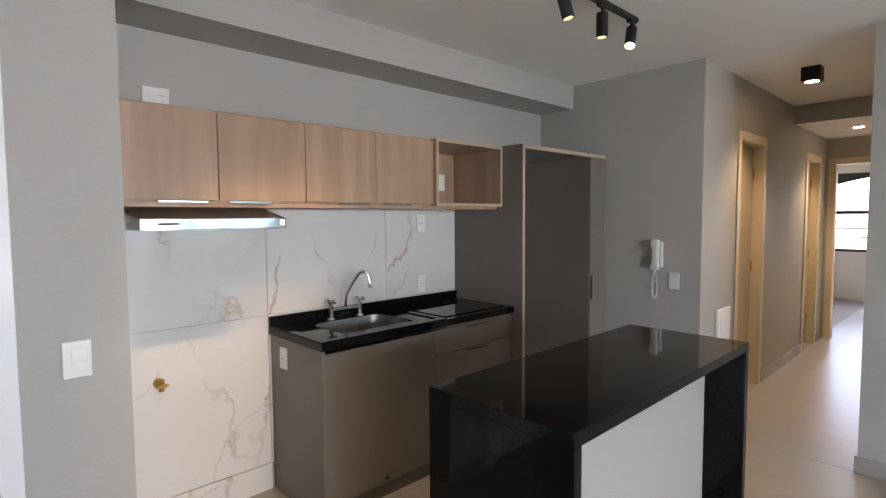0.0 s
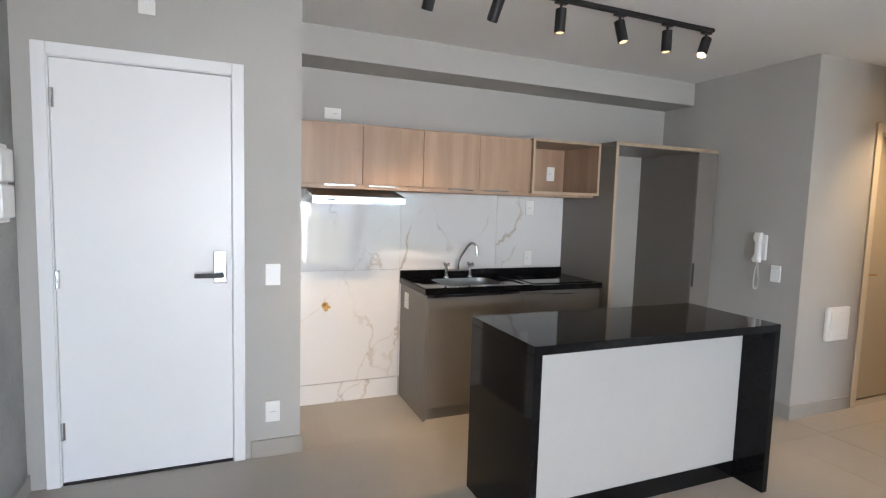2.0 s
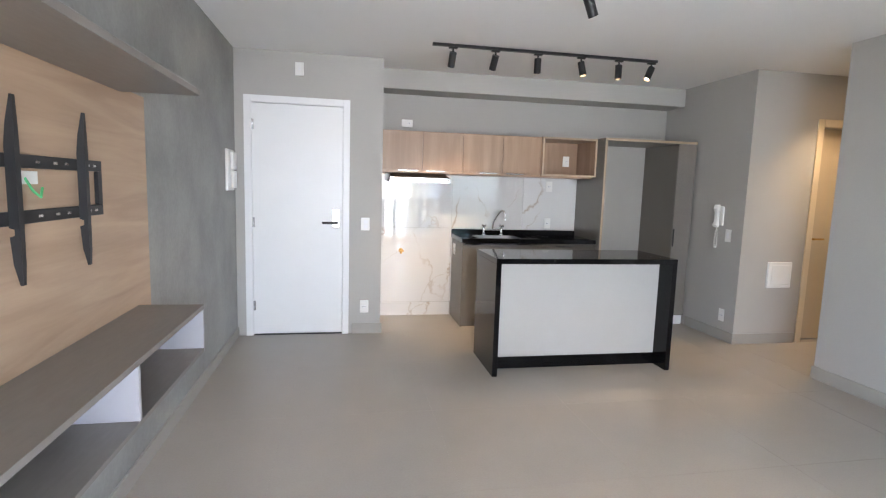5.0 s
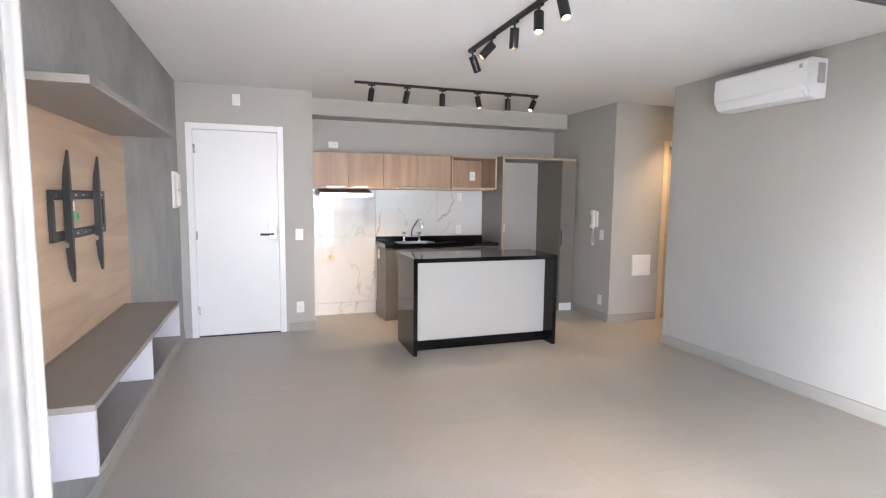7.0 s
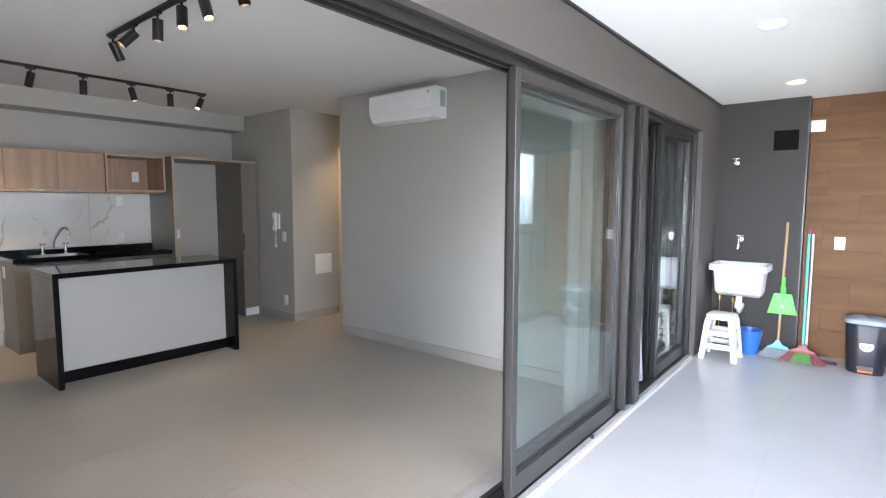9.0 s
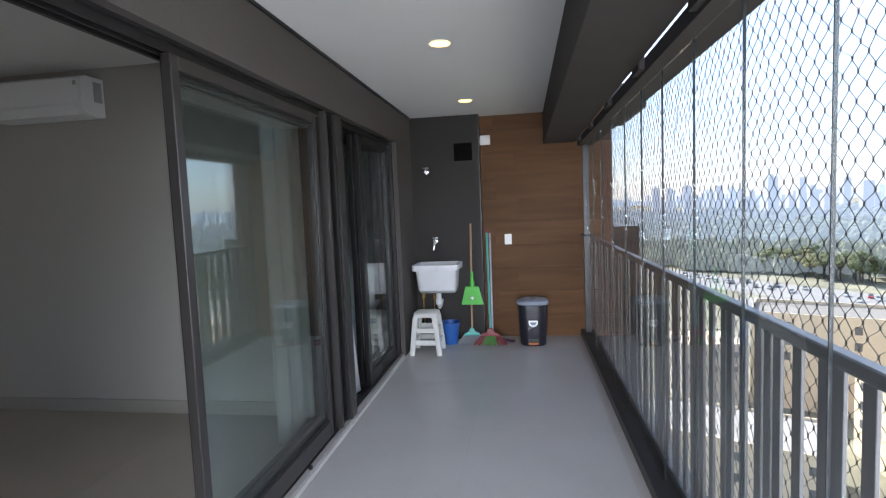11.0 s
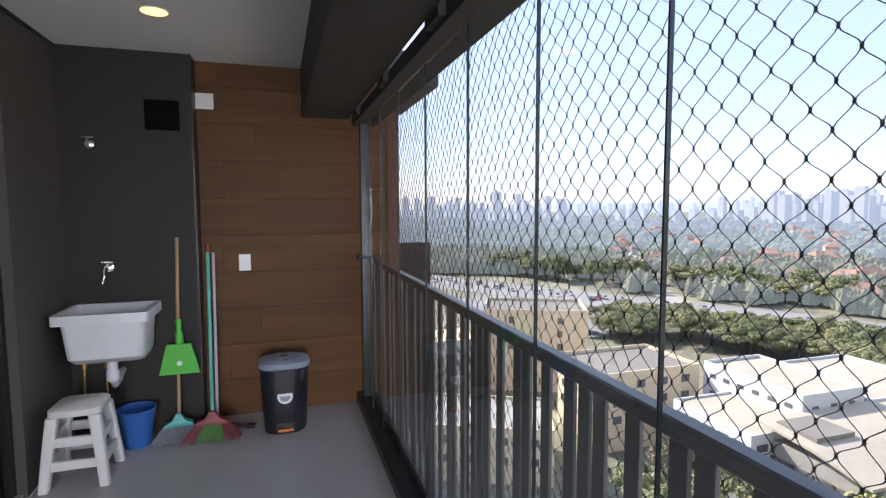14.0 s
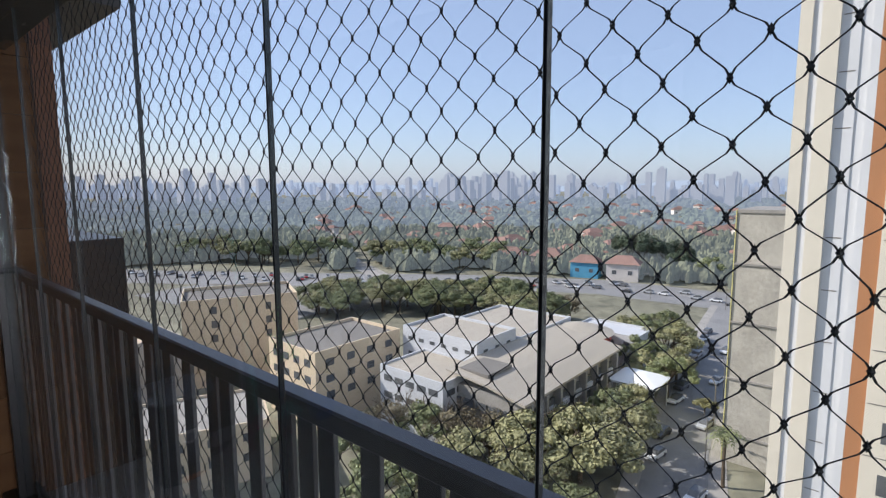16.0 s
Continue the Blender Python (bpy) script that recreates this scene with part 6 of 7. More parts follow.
# ---------------------------------------------------------------- buildings
def building(name, at, size, turn, wall_m, roof_m, label, rows=0, cols=(0, 0), parapet=0.6, win=(1.4, 1.2), sides="xy"):
    """A block with a parapet, a roof slab and windows; at: middle of its base, size: x, y, z."""
    e = thing(name, (0, 0, 0), label, "building")
    sx, sy, sz = size
    b = bmesh.new()
    bx(b, -sx / 2, sx / 2, -sy / 2, sy / 2, 0, sz)
    part("wall", b, wall_m, e)
    part("roof", box(-sx / 2 + 0.3, sx / 2 - 0.3, -sy / 2 + 0.3, sy / 2 - 0.3, sz + 0.002, sz + 0.15), roof_m, e)
    b = bmesh.new()
    for q in ((-sx / 2, sx / 2, -sy / 2, -sy / 2 + 0.28), (-sx / 2, sx / 2, sy / 2 - 0.28, sy / 2), (-sx / 2, -sx / 2 + 0.28, -sy / 2 + 0.28, sy / 2 - 0.28), (sx / 2 - 0.28, sx / 2, -sy / 2 + 0.28, sy / 2 - 0.28)):
        bx(b, *q, sz + 0.001, sz + parapet)
    part("parapet", b, wall_m, e)
    if rows:
        wm = mesh_from(box(-0.5, 0.5, -0.06, 0.06, -0.5, 0.5), "window", M_WIN)
        for r in range(rows):
            z = sz - 1.6 - r * 3.1
            for n, face in ((cols[0], "y"), (cols[1], "x")):
                for i in range(n):
                    s = (i + 0.5) / n - 0.5
                    o = new("window", wm)
                    o.parent = e
                    if face == "y":
                        o.location, o.scale = (s * (sx - 1.5), sy / 2, z), (win[0], 1, win[1])
                    else:
                        o.location, o.rotation_euler, o.scale = (-sx / 2, s * (sy - 1.5), z), (0, 0, math.pi / 2), (win[0], 1, win[1])
    e.location = (at[0], at[1], G)
    e.rotation_euler = (0, 0, radians(turn))
    return e


# white school-like complex
building("white_annex", (64, -72, 0), (15, 12, 11), 0, M_WHITEWALL, M_ROOFCREAM, "white two-storey annex with window bands and flat cream roof", 2, (5, 4), 0.5, (2.0, 1.1))
building("white_hall", (68, -84.5, 0), (19, 13, 14.5), 0, M_WHITEWALL, M_ROOFCREAM, "tall white windowed hall with flat roof", 2, (6, 3), 0.7, (1.3, 0.7))
building("white_rear_block", (68, -103, 0), (20, 22, 12.5), 0, M_WHITEWALL, M_ROOFCREAM, "white rear block with pale roofs", 1, (4, 3))
e = thing("ribbed_school", (51, -88, G), "concrete school block with projecting window bays and a cream sloping roof", "building")
part("wall", box(44, 58.4, -106, -70, G, -31.6), M_CONC, e)
b = bmesh.new()
loft(b, [[(42.8, y, -31.5), (50, y, -30.0), (58.4, y, -29.2), (58.4, y, -29.5), (50, y, -30.4), (42.8, y, -31.9)] for y in (-107, -69)])
part("roof", b, M_ROOFCREAM, e, "cream sheet roof")
part("roof_panel", box(51, 57, -78, -71, -29.75, -29.2), M_ROOFGREY, e, "grey roof panel")
for i in range(8):
    y = -104 + i * 4.7
    part("fin", box(42.6, 44, y - 0.35, y + 0.35, G, -32.0), M_CONC, e, "projecting concrete fin")
    for r in range(3):
        z = -34.2 - r * 3.1
        part("bay", box(43.2, 44.3, y + 0.6, y + 4.1, z - 1.9, z - 0.75), M_WHITEWALL, e, "pale spandrel")
        part("window", box(43.6, 44.2, y + 0.7, y + 4.0, z - 0.7, z + 0.5), M_WIN, e)
for i in range(5):
    for r in range(3):
        part("window", box(45 + i * 2.7, 47 + i * 2.7, -69.9, -69.6, -34.9 - 3.1 * r, -33.7 - 3.1 * r), M_WIN, e)
e = thing("round_drum", (54, -110, G), "round dark red drum with a pale cone roof", "building")
b = bmesh.new()
cyl(b, (54, -110, G), (54, -110, -30.6), 7.0, seg=36)
part("wall", b, M_REDDRUM, e, "", True)
b = bmesh.new()
cyl(b, (54, -110, -30.6), (54, -110, -28.8), 7.6, 1.0, seg=36)
part("roof", b, M_ROOFCREAM, e, "", True)
e = thing("white_canopy", (38, -104, G), "white membrane canopy on thin posts", "canopy")
b = bmesh.new()
loft(b, [rrect(38, -104, z, w, w, 1.0) for z, w in ((-36.4, 9.0), (-36.0, 9.2), (-34.9, 2.5))])
part("membrane", b, mat("white_membrane", (0.78, 0.79, 0.80), 0.6), e, "", True)
for dx in (-4, 4):
    for dy in (-4, 4):
        b = bmesh.new()
        cyl(b, (38 + dx, -104 + dy, G), (38 + dx, -104 + dy, -36.3), 0.12, seg=8)
        part("post", b, M_WHITEWALL, e)
building("long_white_shed", (52, -124, 0), (16, 10, 9), 0, M_WHITEWALL, M_WHITEWALL, "low white building with a flat white roof", 1, (4, 2))

# tan blocks
building("tan_slab_block", (117.5, -64.0, 0), (16, 24, 18.6), -25, M_TAN, M_ROOFGREY, "large tan rendered block with a flat roof and few windows", 3, (0, 2), 0.9, (1.2, 1.6))
building("tan_front_wing", (84, -33, 0), (14, 30, 8.5), -25, M_TAN, M_PAVE, "low tan wing with paired windows in front of the slab block", 2, (3, 6), 0.6, (1.6, 1.2))
building("tan_low_block", (86, -67.5, 0), (15, 21, 13.5), 0, M_TAN, M_ROOFGREY, "tan three-storey block with paired windows", 3, (4, 4), 0.8, (1.8, 1.4))
building("tan_wing", (120, -42, 0), (14, 13, 12.5), 0, M_TANSHADE, M_TAN, "low beige wing with a flat tan roof", 2, (3, 3))

# tower beside the balcony
e = thing("cream_tower", (-6, -50, G), "tall cream and white apartment tower with a terracotta stripe", "building")
cols = [(7.95, 7.35, 0.0, M_TOWER), (7.35, 6.95, -0.12, M_TOWERW), (6.95, 6.1, 0.0, M_TOWER), (6.1, 5.2, -0.25, M_TOWERW), (5.2, 4.75, -0.32, M_TOWERW), (4.75, 4.35, -0.2, M_TOWERW), (4.35, 3.6, -0.2, M_TERRA), (3.6, 0.5, -0.1, M_TOWER), (0.5, -20.0, -0.3, M_TOWERW)]
for i, (xa, xb, dy, m) in enumerate(cols):
    part("wall_strip", box(xb, xa, -60, -40 + dy, G, 42), m, e, "terracotta stripe" if m is M_TERRA else "")
for f in range(26):
    z = G + 1.5 + f * 3.0
    part("floor_joint", box(5.3, 6.0, -40.26, -40.235, z, z + 0.06), M_ROOFGREY, e)
    part("floor_joint", box(0.6, 3.5, -40.105, -40.085, z, z + 0.06), M_ROOFGREY, e)
    part("window", box(1.2, 2.8, -40.12, -40.07, z + 0.9, z + 2.1), M_WIN, e)
# wrapped tower behind it
e = thing("grey_wrapped_block", (18, -100, G), "grey concrete block wrapped in pale scaffold netting", "building")
M_WRAP = mat("scaffold_netting", (0.42, 0.39, 0.33), 0.9, vary=0.18, scale=0.25, grain=0.12, grain_scale=2)
part("wall", box(11, 20.6, -108, -92.5, G, -2.6), M_WRAP, e)
part("net_edge", box(20.61, 20.75, -108, -92.3, G, -2.2), mat("yellow_net_edge", (0.55, 0.50, 0.22), 0.9, vary=0.2, scale=0.5), e, "yellowish netting edge")
part("roof_slab", box(10.8, 20.5, -108, -92.3, -2.6, -2.1), M_CONC, e)
for r in range(4):
    part("ledge", box(11, 20.6, -92.49, -92.25, -10.5 - r * 9.0, -10.2 - r * 9.0), M_CONC, e)

# ---------------------------------------------------------------- trees
def limb(b, p, q, r0, r1):
    cyl(b, p, q, r0, r1, seg=6)


def crown_mesh(name, spread, height, count, size, seed, material, flat=0.6, holes=0.45):
    """Many small leaf clumps set in lumps round the limbs' ends, with gaps between."""
    rnd = random.Random(seed)
    vs, fs = [], []
    lumps = []
    for _ in range(rnd.randint(16, 24)):
        a, r = rnd.uniform(0, 2 * math.pi), spread * math.sqrt(rnd.uniform(0.02, 1))
        top = height * (1 - 0.55 * (r / spread) ** 2)
        lumps.append((r * math.cos(a), r * math.sin(a), top * rnd.uniform(0.62, 1.0), spread * rnd.uniform(0.16, 0.34)))
    for _ in range(count):
        lx, ly, lz, lr = rnd.choice(lumps)
        d = Vector((rnd.gauss(0, 1), rnd.gauss(0, 1), rnd.gauss(0, 1))).normalized()
        p = Vector((lx, ly, lz)) + Vector((d.x, d.y, d.z * flat)) * lr * rnd.uniform(holes, 1.08)
        n = (d + Vector((rnd.gauss(0, 0.5), rnd.gauss(0, 0.5), 0.5 + rnd.gauss(0, 0.5)))).normalized()
        u = n.orthogonal().normalized()
        u = (Matrix.Rotation(rnd.uniform(0, 6.28), 3, n) @ u)
        v = n.cross(u)
        s = size * rnd.uniform(0.6, 1.4)
        k = len(vs)
        vs.extend((p + u * s, p + v * s * 0.55 + n * s * 0.15, p - u * s * 0.9, p - v * s * 0.6))
        fs.append((k, k + 1, k + 2, k + 3))
    me = bpy.data.meshes.new(name)
    me.from_pydata([tuple(v) for v in vs], [], fs)
    me.materials.append(material)
    return me


def trunk_mesh(h, spread, seed, crown_h, bare=False):
    rnd = random.Random(seed)
    b = bmesh.new()
    cyl(b, (0, 0, 0), (0, 0, h), 0.32, 0.2, seg=8)
    for i in range(8):
        a = i * 0.785 + rnd.uniform(-0.3, 0.3)
        r = spread * rnd.uniform(0.5, 0.9)
        mid = Vector((0.45 * r * math.cos(a), 0.45 * r * math.sin(a), h + crown_h * rnd.uniform(0.25, 0.4)))
        end = Vector((r * math.cos(a), r * math.sin(a), h + crown_h * rnd.uniform(0.45, 0.8)))
        limb(b, (0, 0, h * 0.9), mid, 0.16, 0.1)
        limb(b, mid, end, 0.1, 0.04)
        for _ in range(6 if bare else 2):
            e2 = mid.lerp(end, rnd.uniform(0.2, 0.9))
            t2 = e2 + Vector((rnd.uniform(-1, 1), rnd.uniform(-1, 1), rnd.uniform(0.3, 1.2))) * spread * 0.35
            limb(b, e2, t2, 0.06, 0.02)
            if bare:
                for _ in range(3):
                    limb(b, e2.lerp(t2, 0.6), e2.lerp(t2, 0.6) + Vector((rnd.uniform(-1, 1), rnd.uniform(-1, 1), rnd.uniform(0.2, 1))) * spread * 0.2, 0.03, 0.012)
    return mesh_from(b, "trunk", M_TRUNK)


KINDS = []
for i, (lf, spread, th, ch, flat, cnt, sz) in enumerate(((0, 6.0, 4.0, 5.0, 0.5, 8500, 0.25), (1, 5.0, 3.5, 6.0, 0.7, 8000, 0.24), (2, 6.5, 4.0, 8.5, 0.8, 9500, 0.28), (3, 5.0, 3.5, 5.0, 0.6, 2200, 0.17), (0, 4.5, 3.0, 4.0, 0.6, 7000, 0.20), (1, 7.0, 4.0, 5.0, 0.5, 9500, 0.26))):
    KINDS.append((trunk_mesh(th, spread, 20 + i, ch, lf == 3), crown_mesh("crown", spread, ch, cnt, sz, 40 + i, LEAVES[lf], flat), th))
TREE_LABEL = ["broad olive-green street tree with a spreading crown", "dense green tree with a rounded uneven crown", "tall dark green tree with a heavy crown", "half-bare tree with fine grey-brown branches", "small olive-green tree with a loose crown", "wide flat-topped green tree"]


def tree(kind, x, y, s=1.0, turn=0.0, z=G):
    tm, cm, th = KINDS[kind]
    e = thing("tree", (x, y, z), TREE_LABEL[kind], "tree", "city trees")
    e.rotation_euler = (0, 0, turn)
    e.scale = (s, s, s)
    t = new("trunk", tm)
    t.parent = e
    c = new("crown", cm)
    c.parent, c.location = e, (0, 0, th * 0.8)


rnd = random.Random(12)
placed = [(1, 57, -62, 1.0), (3, 61, -60, 1.2), (3, 53, -64, 1.15), (3, 47, -66, 1.1), (0, 44, -60, 1.1), (4, 38, -62, 1.2), (0, 40, -67, 1.2), (0, 35, -72, 1.25), (4, 41, -77, 1.2), (0, 33, -80, 1.1), (1, 36, -88, 1.0),
          (0, 37, -94, 0.9), (1, 35, -112, 1.0), (0, 39, -116, 1.0), (4, 36, -121, 1.1), (1, 43, -119, 1.1), (0, 41, -130, 1.2), (1, 47, -135, 1.2), (0, 52, -140, 1.1), (4, 44, -146, 1.2), (1, 48, -152, 1.0),
          (1, 52, -52, 1.0), (4, 46, -50, 1.1), (1, 60, -52, 0.9), (5, 31, -58, 0.8), (4, 27, -108, 0.5), (1, 49, -44, 1.0),
          (2, 94, -262, 1.9), (2, 104, -270, 1.7), (2, 84, -268, 1.6), (2, 75, -262, 1.2), (1, 62, -258, 1.3), (1, 45, -262, 1.3), (2, 30, -265, 1.2)]
for k, x, y, s in placed:
    tree(k, x, y, s, rnd.uniform(0, 6.28))
for i in range(46):
    s = rnd.uniform(0, 1)
    x, y = 160 - 62 * s + rnd.uniform(-9, 9), -112 - 48 * s + rnd.uniform(-13, 13)
    tree(rnd.choice((0, 0, 5, 5, 1, 4)), x, y, rnd.uniform(0.85, 1.3), rnd.uniform(0, 6.28))
for i in range(16):
    tree(rnd.choice((0, 5, 3, 1)), rnd.uniform(78, 100), rnd.uniform(-160, -135), rnd.uniform(0.8, 1.2), rnd.uniform(0, 6.28))
for i in range(40):
    s = rnd.uniform(0, 1)
    tree(rnd.choice((1, 0, 5, 1)), 330 - 190 * s + rnd.uniform(-10, 10), -112 - 112 * s + rnd.uniform(-14, 8) - 22, rnd.uniform(1.0, 1.7), rnd.uniform(0, 6.28))
# palm
e = thing("palm_tree", (18.6, -84, G), "tall palm with drooping feathered fronds", "palm")
b = bmesh.new()
tube(b, [(18.6, -84, G), (18.7, -84, G + 4), (18.6, -84, G + 8)], 0.28, 8, 0.18)
part("trunk", b, M_TRUNK, e)
b = bmesh.new()
for i in range(22):
    a = i * 2.4
    r, up = rnd.uniform(2.6, 3.6), rnd.uniform(-0.2, 1.6)
    prev = None
    for j in range(9):
        s = j / 8
        p = Vector((18.6 + r * s * math.cos(a), -84 + r * s * math.sin(a), G + 8 + up * math.sin(s * 2.2) - 1.9 * s * s))
        if prev is not None:
            side = Vector((-math.sin(a), math.cos(a), 0))
            w = 0.55 * math.sin(math.pi * min(1, s + 0.12)) + 0.05
            for sg in (-1, 1):
                q = [prev, prev.lerp(p, 0.45), p + sg * side * w + Vector((0, 0, -0.35 * w)), prev.lerp(p, 0.3) + sg * side * w + Vector((0, 0, -0.3 * w))]
                b.faces.new([b.verts.new(v) for v in q])
        prev = p
part("fronds", b, LEAVES[1], e, "arching feathered fronds")

# far woods, one mass of clumps
rv, rf = [], []
rr = random.Random(31)


def clump(x, y, h, w):
    k = len(rv)
    n = 7
    for ring, (q, z) in enumerate(((1.0, 0.12), (1.08, 0.5), (0.62, 0.88))):
        for i in range(n):
            a = 2 * math.pi * (i + 0.3 * ring) / n
            j = rr.uniform(0.6, 1.3)
            rv.append((x + w * q * j * math.cos(a), y + w * q * j * math.sin(a), G + h * z * rr.uniform(0.85, 1.12)))
    rv.append((x, y, G + h))
    for ring in range(2):
        for i in range(n):
            rf.append((k + ring * n + i, k + ring * n + (i + 1) % n, k + ring * n + n + (i + 1) % n, k + ring * n + n + i))
    for i in range(n):
        rf.append((k + 2 * n + i, k + 2 * n + (i + 1) % n, k + 3 * n))


def road_gap(x, y, a, c):
    """How far a place lies from a stretch of road."""
    p, a, c = Vector((x, y)), Vector(a), Vector(c)
    s = max(0.0, min(1.0, (p - a).dot(c - a) / (c - a).length_squared))
    return (p - a.lerp(c, s)).length


for i in range(5200):
    d = 235 + 1500 * rr.random() ** 1.5
    a = rr.uniform(-0.05, 1.75)
    x, y = d * math.cos(a), -d * math.sin(a)
    if y > -0.0 or (x * 0.52 + y * 0.85 > -32 + 0 and d < 330):
        continue
    if min((Vector((x, y)) - Vector(HWY[q])).length if q == 0 else road_gap(x, y, HWY[q - 1], HWY[q]) for q in range(len(HWY))) < 27 or road_gap(x, y, (190, -175), (430, -330)) < 10:
        continue
    w = rr.uniform(3.0, 6.5) * (1 + d / 1400)
    if d < 320 and -232 < y < -205 and x < 110:
        continue
    near = d < 480
    for _ in range(8 if near else 2):
        o = 6.5 if near else 4
        clump(x + rr.uniform(-o, o), y + rr.uniform(-o, o), rr.uniform(5, 10) * (1 + d / 2500), w * (rr.uniform(0.22, 0.45) if near else rr.uniform(0.5, 0.9)))
# haze is put into these leaves as bluish emission, stronger with distance
M_WOODS = mat("wood_leaf_haze_glow", (0.12, 0.125, 0.072), 0.9, vary=0.5, scale=0.03, grain=0.35, grain_scale=0.5, emit=(0.28, 0.33, 0.38), emit_power=0.18)
M_HAZE1 = mat("distant_leaf_haze_glow", (0.065, 0.08, 0.045), 0.9, vary=0.4, scale=0.02, emit=(0.30, 0.36, 0.46), emit_power=0.38)
M_HAZE2 = mat("far_leaf_haze_glow", (0.05, 0.06, 0.045), 0.9, vary=0.3, scale=0.01, emit=(0.33, 0.40, 0.52), emit_power=0.42)
for name, d0, d1, m, label, kind in (("woods", 0, 480, M_WOODS, "dense green trees among the houses with a faint painted haze glow", "stuff"), ("distant_woods", 480, 850, M_HAZE1, "dense trees paled by a painted haze glow", "backdrop"), ("hazy_woods", 850, 9e9, M_HAZE2, "far woods turned blue-grey by a painted haze glow", "backdrop")):
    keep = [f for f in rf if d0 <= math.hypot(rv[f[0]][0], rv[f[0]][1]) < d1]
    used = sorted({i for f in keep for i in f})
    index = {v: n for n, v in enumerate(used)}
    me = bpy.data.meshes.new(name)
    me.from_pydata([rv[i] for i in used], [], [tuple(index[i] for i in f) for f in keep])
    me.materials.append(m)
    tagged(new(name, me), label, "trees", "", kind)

# houses with clay roofs
hw = mesh_from(box(-5, 5, -4, 4, 0, 5.2), "wall", M_HOUSE)
b = bmesh.new()
v = [b.verts.new(p) for p in ((-5.6, -4.6, 5.1), (5.6, -4.6, 5.1), (5.6, 4.6, 5.1), (-5.6, 4.6, 5.1), (-2.4, 0, 7.4), (2.4, 0, 7.4))]
for q in ((0, 1, 5, 4), (2, 3, 4, 5), (1, 2, 5), (3, 0, 4), (3, 2, 1, 0)):
    b.faces.new([v[i] for i in q])
hr = mesh_from(b, "roof", M_TILE)
hwin = mesh_from(box(-0.7, 0.7, -0.05, 0.05, -0.6, 0.6), "window", M_WIN)
hb = mesh_from(box(-5, 5, -4, 4, 0, 5.2), "wall", M_BLUEHOUSE)


def house(x, y, s, turn, wall=hw, label="small house with a clay-tiled hip roof"):
    e = thing("house", (x, y, G), label, "house", "distant houses")
    e.scale, e.rotation_euler = (s, s, s * 1.1), (0, 0, turn)
    for n, me2, at in (("wall", wall, (0, 0, 0)), ("roof", hr, (0, 0, 0)), ("window", hwin, (-2.5, 4.0, 2.6)), ("window", hwin, (2.5, 4.0, 2.6))):
        o = new(n, me2)
        o.parent, o.location = e, at


house(112, -238, 1.3, 0.2, hb, "bright blue house with an orange clay roof")
house(95, -241, 1.4, 0.25, hw, "white-walled house with an orange clay roof")
house(134, -240, 1.5, 0.3)
house(152, -232, 1.5, 0.4)
house(172, -235, 1.2, 0.3)
for i in range(150):
    d = 290 + 800 * rr.random() ** 1.1
    a = rr.uniform(0.62, 1.5)
    house(d * math.cos(a), -d * math.sin(a), rr.uniform(0.8, 1.3) * (1 + d / 3500), rr.uniform(0, 1.6))

# cars
def car_meshes(colour_mat):
    b = bmesh.new()
    loft(b, [[(x, y, z) for x, z in ((-2.1, 0.35), (2.1, 0.35), (2.15, 0.7), (1.9, 0.85), (-2.0, 0.95), (-2.15, 0.7))] for y in (-0.85, 0.85)])
    body = mesh_from(b, "body", colour_mat)
    b = bmesh.new()
    loft(b, [[(x, y, z) for x, z in ((-1.9, 0.93), (1.0, 0.88), (0.35, 1.45), (-1.4, 1.48))] for y in (-0.74, 0.74)])
    return body, mesh_from(b, "cabin", M_WIN)


CARS = [car_meshes(mat("car_paint_" + n, c, 0.3, coat=0.5)) for n, c in (("white", (0.75, 0.75, 0.75)), ("silver", (0.4, 0.41, 0.42)), ("black", (0.02, 0.02, 0.022)), ("red", (0.4, 0.02, 0.02)), ("grey", (0.12, 0.12, 0.13)))]
b = bmesh.new()
cyl(b, (0, -0.1, 0), (0, 0.1, 0), 0.33, seg=12)
wheel = mesh_from(b, "wheel", M_BLACK)
CAR_LABEL = ["white car seen from far above", "silver car seen from far above", "black car seen from far above", "red car seen from far above", "dark grey car seen from far above"]


def car(x, y, turn, kind):
    body, cabin = CARS[kind]
    e = thing("car", (x, y, G + 0.16), CAR_LABEL[kind], "car", "cars on the roads")
    e.rotation_euler = (0, 0, turn)
    for n, me2, at in (("body", body, (0, 0, 0)), ("cabin", cabin, (0, 0, 0)), ("wheel", wheel, (1.35, 0.78, 0.33)), ("wheel", wheel, (-1.35, 0.78, 0.33)), ("wheel", wheel, (1.35, -0.78, 0.33)), ("wheel", wheel, (-1.35, -0.78, 0.33))):
        o = new(n, me2)
        o.parent, o.location = e, at


for i in range(12):
    s = i / 11
    y = -78 - 90 * s
    x = np.interp(-y, [62, 92, 125, 168], [20, 27, 32, 38])
    car(x + (3.2 if i % 3 else -3.0), y, 1.42, (0, 0, 2, 1, 0, 4, 0, 2, 1, 0, 0, 4)[i])
for i in range(66):
    s = rr.uniform(0.0, 1.0)
    q = Vector((330, -66, 0)).lerp(Vector((95, -216, 0)), s)
    if s < 0.5:
        q = Vector((330, -74, 0)).lerp(Vector((212, -146, 0)), s * 2)
    else:
        q = Vector((212, -146, 0)).lerp(Vector((95, -218, 0)), s * 2 - 1)
    lane = rr.choice((-13, -9.5, -6, 6, 9.5, 13))
    car(q.x + 0.54 * lane, q.y + 0.84 * lane, -math.atan2(72, 117) + math.pi, rr.choice((0, 0, 1, 2, 4, 1, 3)))
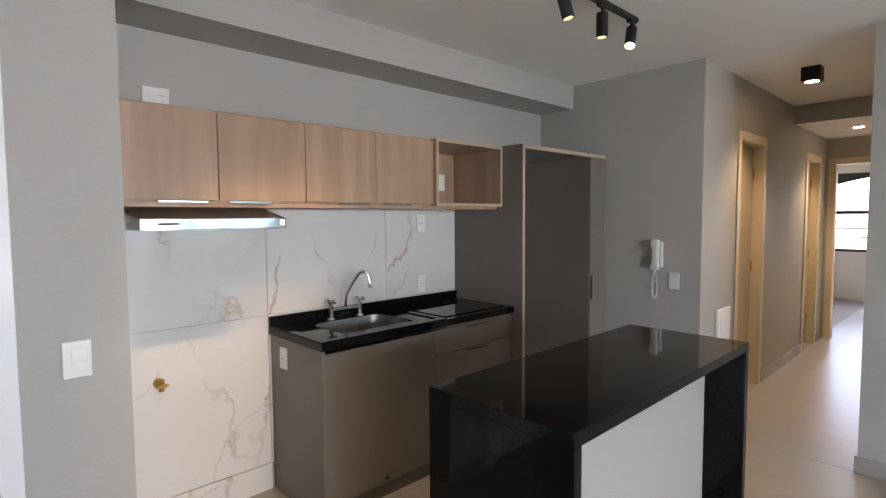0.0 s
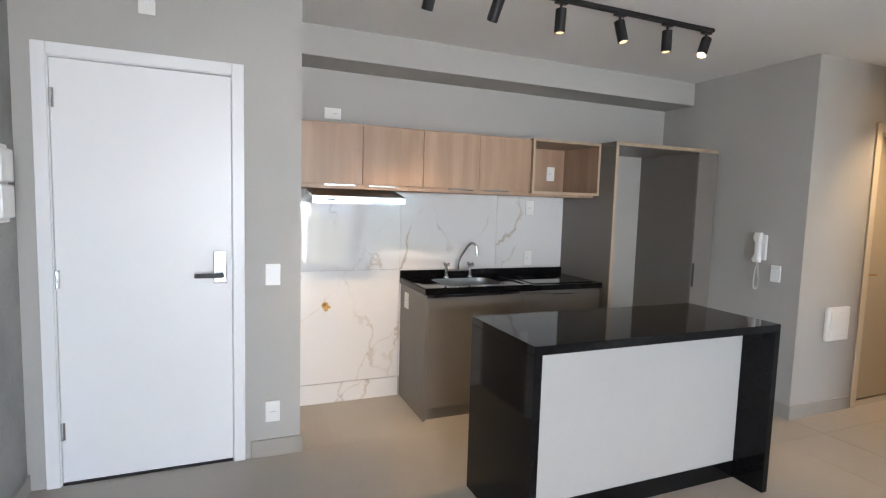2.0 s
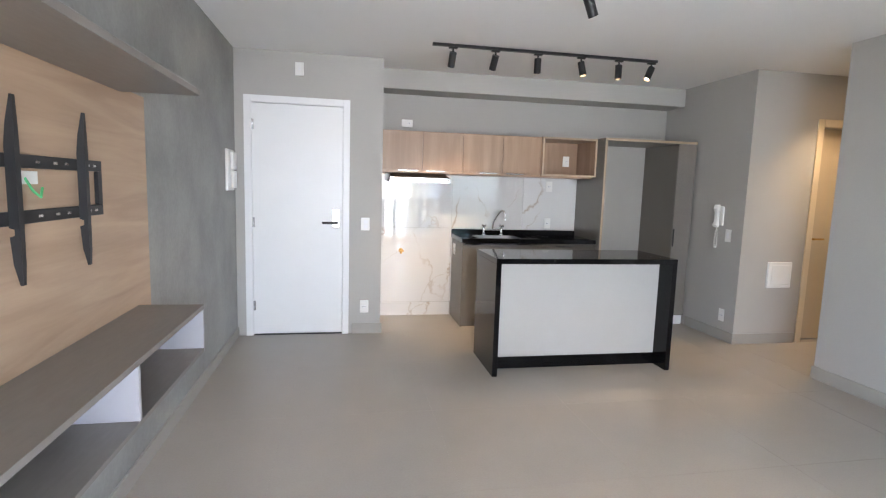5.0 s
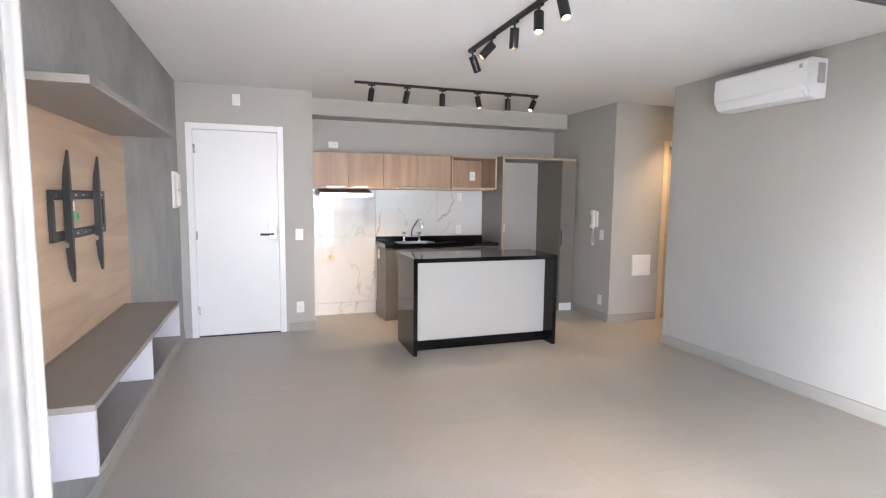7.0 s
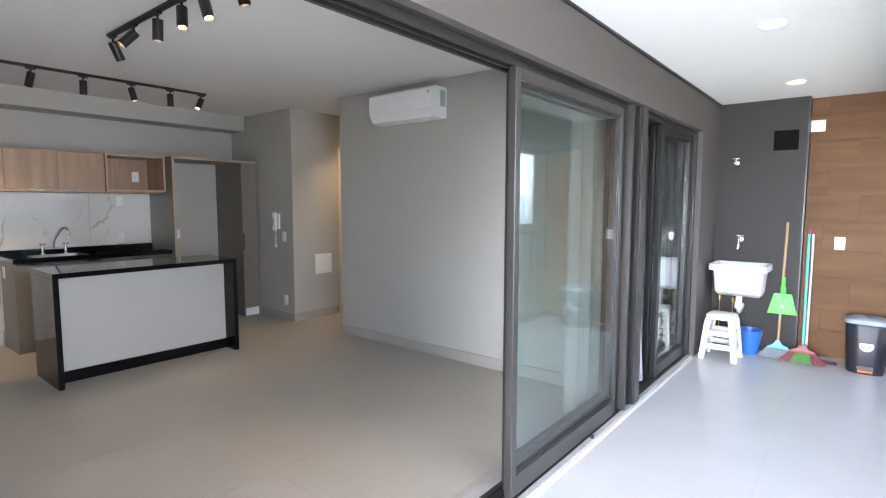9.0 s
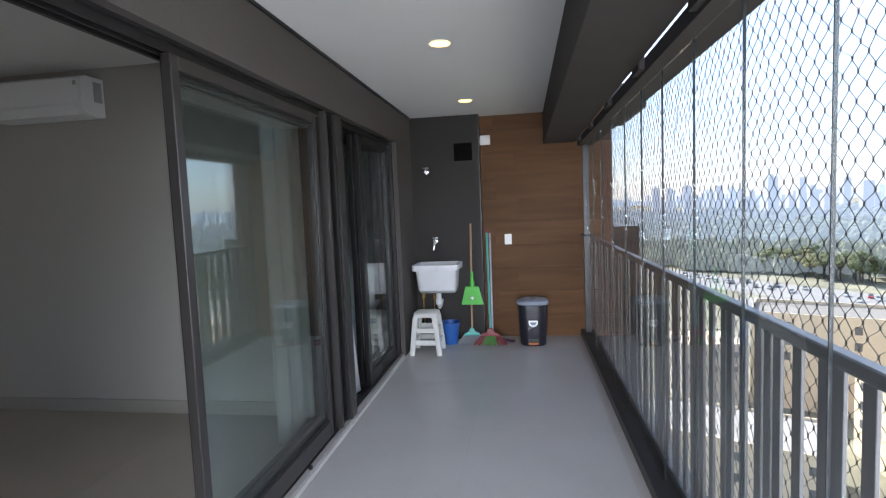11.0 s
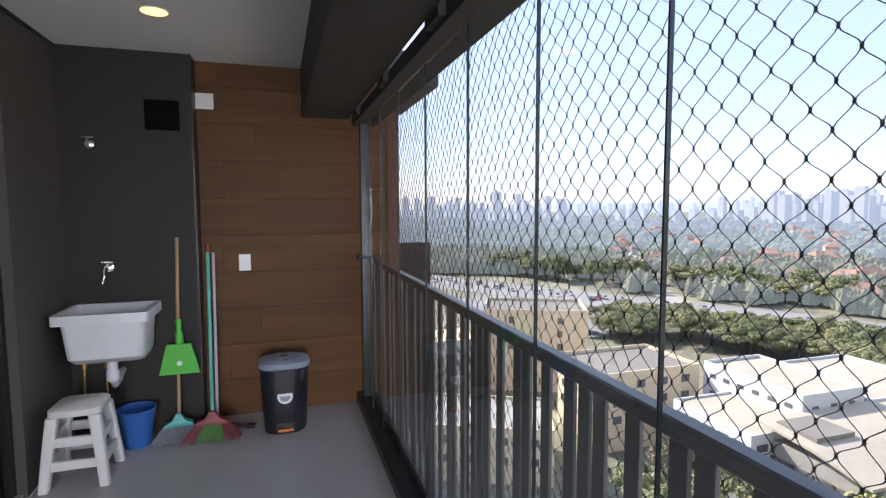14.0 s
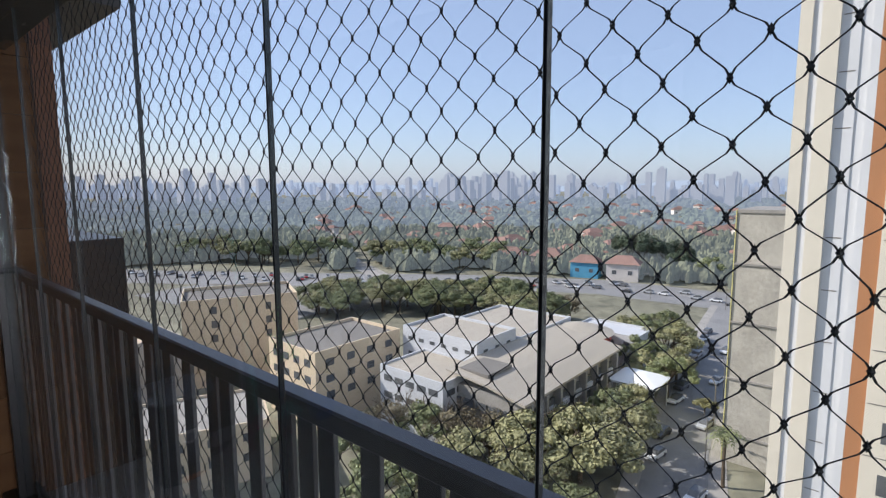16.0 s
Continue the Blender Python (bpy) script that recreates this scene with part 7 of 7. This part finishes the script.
for i in range(12):
    car(30 + i * 6.5 + rr.uniform(-1, 1), -212 - rr.choice((0, 4, 12)), 0.0, rr.choice((0, 1, 2, 4, 0)))
for i in range(30):
    car(168 + (i % 15) * 3.0, -96 - 12 * (i // 15), 1.5, rr.choice((0, 1, 2, 4, 1, 0)))
# street lamps and poles
for x, y, hgt in ((26, -118, 9), (24.5, -104, 9), (44, -204, 10), (70, -204, 10), (22, -88, 9)):
    e = thing("street_lamp", (x, y, G), "grey street lamp post with a curved arm", "street lamp")
    b = bmesh.new()
    tube(b, [(x, y, G), (x, y, G + hgt * 0.85), (x + 0.6, y, G + hgt), (x + 2.2, y, G + hgt + 0.1)], 0.11, 8, 0.06)
    part("post", b, M_ROOFGREY, e)
    part("lantern", box(x + 2.0, x + 2.8, y - 0.15, y + 0.15, G + hgt, G + hgt + 0.14), M_ROOFGREY, e)

# skyline: towers at the edge of the city, haze painted on as emission
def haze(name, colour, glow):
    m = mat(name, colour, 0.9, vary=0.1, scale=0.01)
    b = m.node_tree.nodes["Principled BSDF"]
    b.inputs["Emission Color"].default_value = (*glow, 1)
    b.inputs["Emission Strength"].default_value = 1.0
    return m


M_SKY1 = haze("near_tower_haze_glow", (0.18, 0.175, 0.17), (0.14, 0.17, 0.23))
M_SKY2 = haze("far_tower_haze_glow", (0.10, 0.10, 0.10), (0.20, 0.25, 0.35))
M_SKY3 = haze("hill_haze_glow", (0.05, 0.06, 0.06), (0.33, 0.39, 0.50))
for name, count, d0, d1, h0, h1, m, label in (("skyline_near", 190, 1250, 1900, 34, 84, M_SKY1, "apartment towers paled by a painted haze glow"), ("skyline_far", 300, 2300, 3300, 36, 82, M_SKY2, "blue-grey towers faded by a painted haze glow")):
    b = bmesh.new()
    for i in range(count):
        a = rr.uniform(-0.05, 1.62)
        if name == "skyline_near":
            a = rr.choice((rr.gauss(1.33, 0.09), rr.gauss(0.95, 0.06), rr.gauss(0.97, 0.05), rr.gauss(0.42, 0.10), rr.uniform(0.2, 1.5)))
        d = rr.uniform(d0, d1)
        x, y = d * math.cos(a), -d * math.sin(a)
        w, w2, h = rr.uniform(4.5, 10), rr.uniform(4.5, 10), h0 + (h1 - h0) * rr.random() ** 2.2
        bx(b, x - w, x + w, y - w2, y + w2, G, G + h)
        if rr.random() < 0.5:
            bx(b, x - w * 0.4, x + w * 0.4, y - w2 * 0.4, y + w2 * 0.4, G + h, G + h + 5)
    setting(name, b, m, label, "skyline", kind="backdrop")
b = bmesh.new()
prev = None
for i in range(61):
    a = -0.15 + 1.9 * i / 60
    x, y = 4300 * math.cos(a), -4300 * math.sin(a)
    h = 46 + 26 * math.sin(i * 0.31) + 12 * math.sin(i * 0.83 + 1)
    cur = (b.verts.new((x, y, G)), b.verts.new((x, y, G + max(h, 20))))
    if prev:
        b.faces.new((prev[0], cur[0], cur[1], prev[1]))
    prev = cur
setting("hills", b, M_SKY3, "low hills on the horizon with a painted haze glow", "hills", kind="backdrop")

# ---------------------------------------------------------------- pieces of floors and walls
tile_floor(floor, X0 - 0.0, X1 + 0.001, -2.455, 2.785, 0.90, M_FLOOR, 0.12, 0.3)
tile_floor(floor, X1 + 0.003, 11.55, HALL_S + 0.0, HALL_N, 0.90, M_FLOOR, 0.12, 0.3)
tile_floor(floor_balcony, -1.6, BEND - 0.001, -4.66, -2.73, 0.90, M_BALCFLOOR, 0.4, 0.06)
zs = [0.0] + [0.2535 * i for i in range(1, 9)] + [2.26, BCEIL - 0.001]
zs = sorted({round(z, 4) for z in zs if z <= BCEIL - 0.001})
for i, (a, c) in enumerate(zip(zs, zs[1:])):
    off = (-3.86, -3.62, -3.83, -4.74, -3.6)[i % 5]
    ys = [-4.74, off, -3.463] if off > -4.7 else [-4.74, -3.463]
    for p, q in zip(ys, ys[1:]):
        part("plank", box(BEND - 0.011, BEND - 0.0005, p + 0.0006, q - 0.0006, a + 0.001, c - 0.001, 0.0006), M_PLANK, wall_planks)
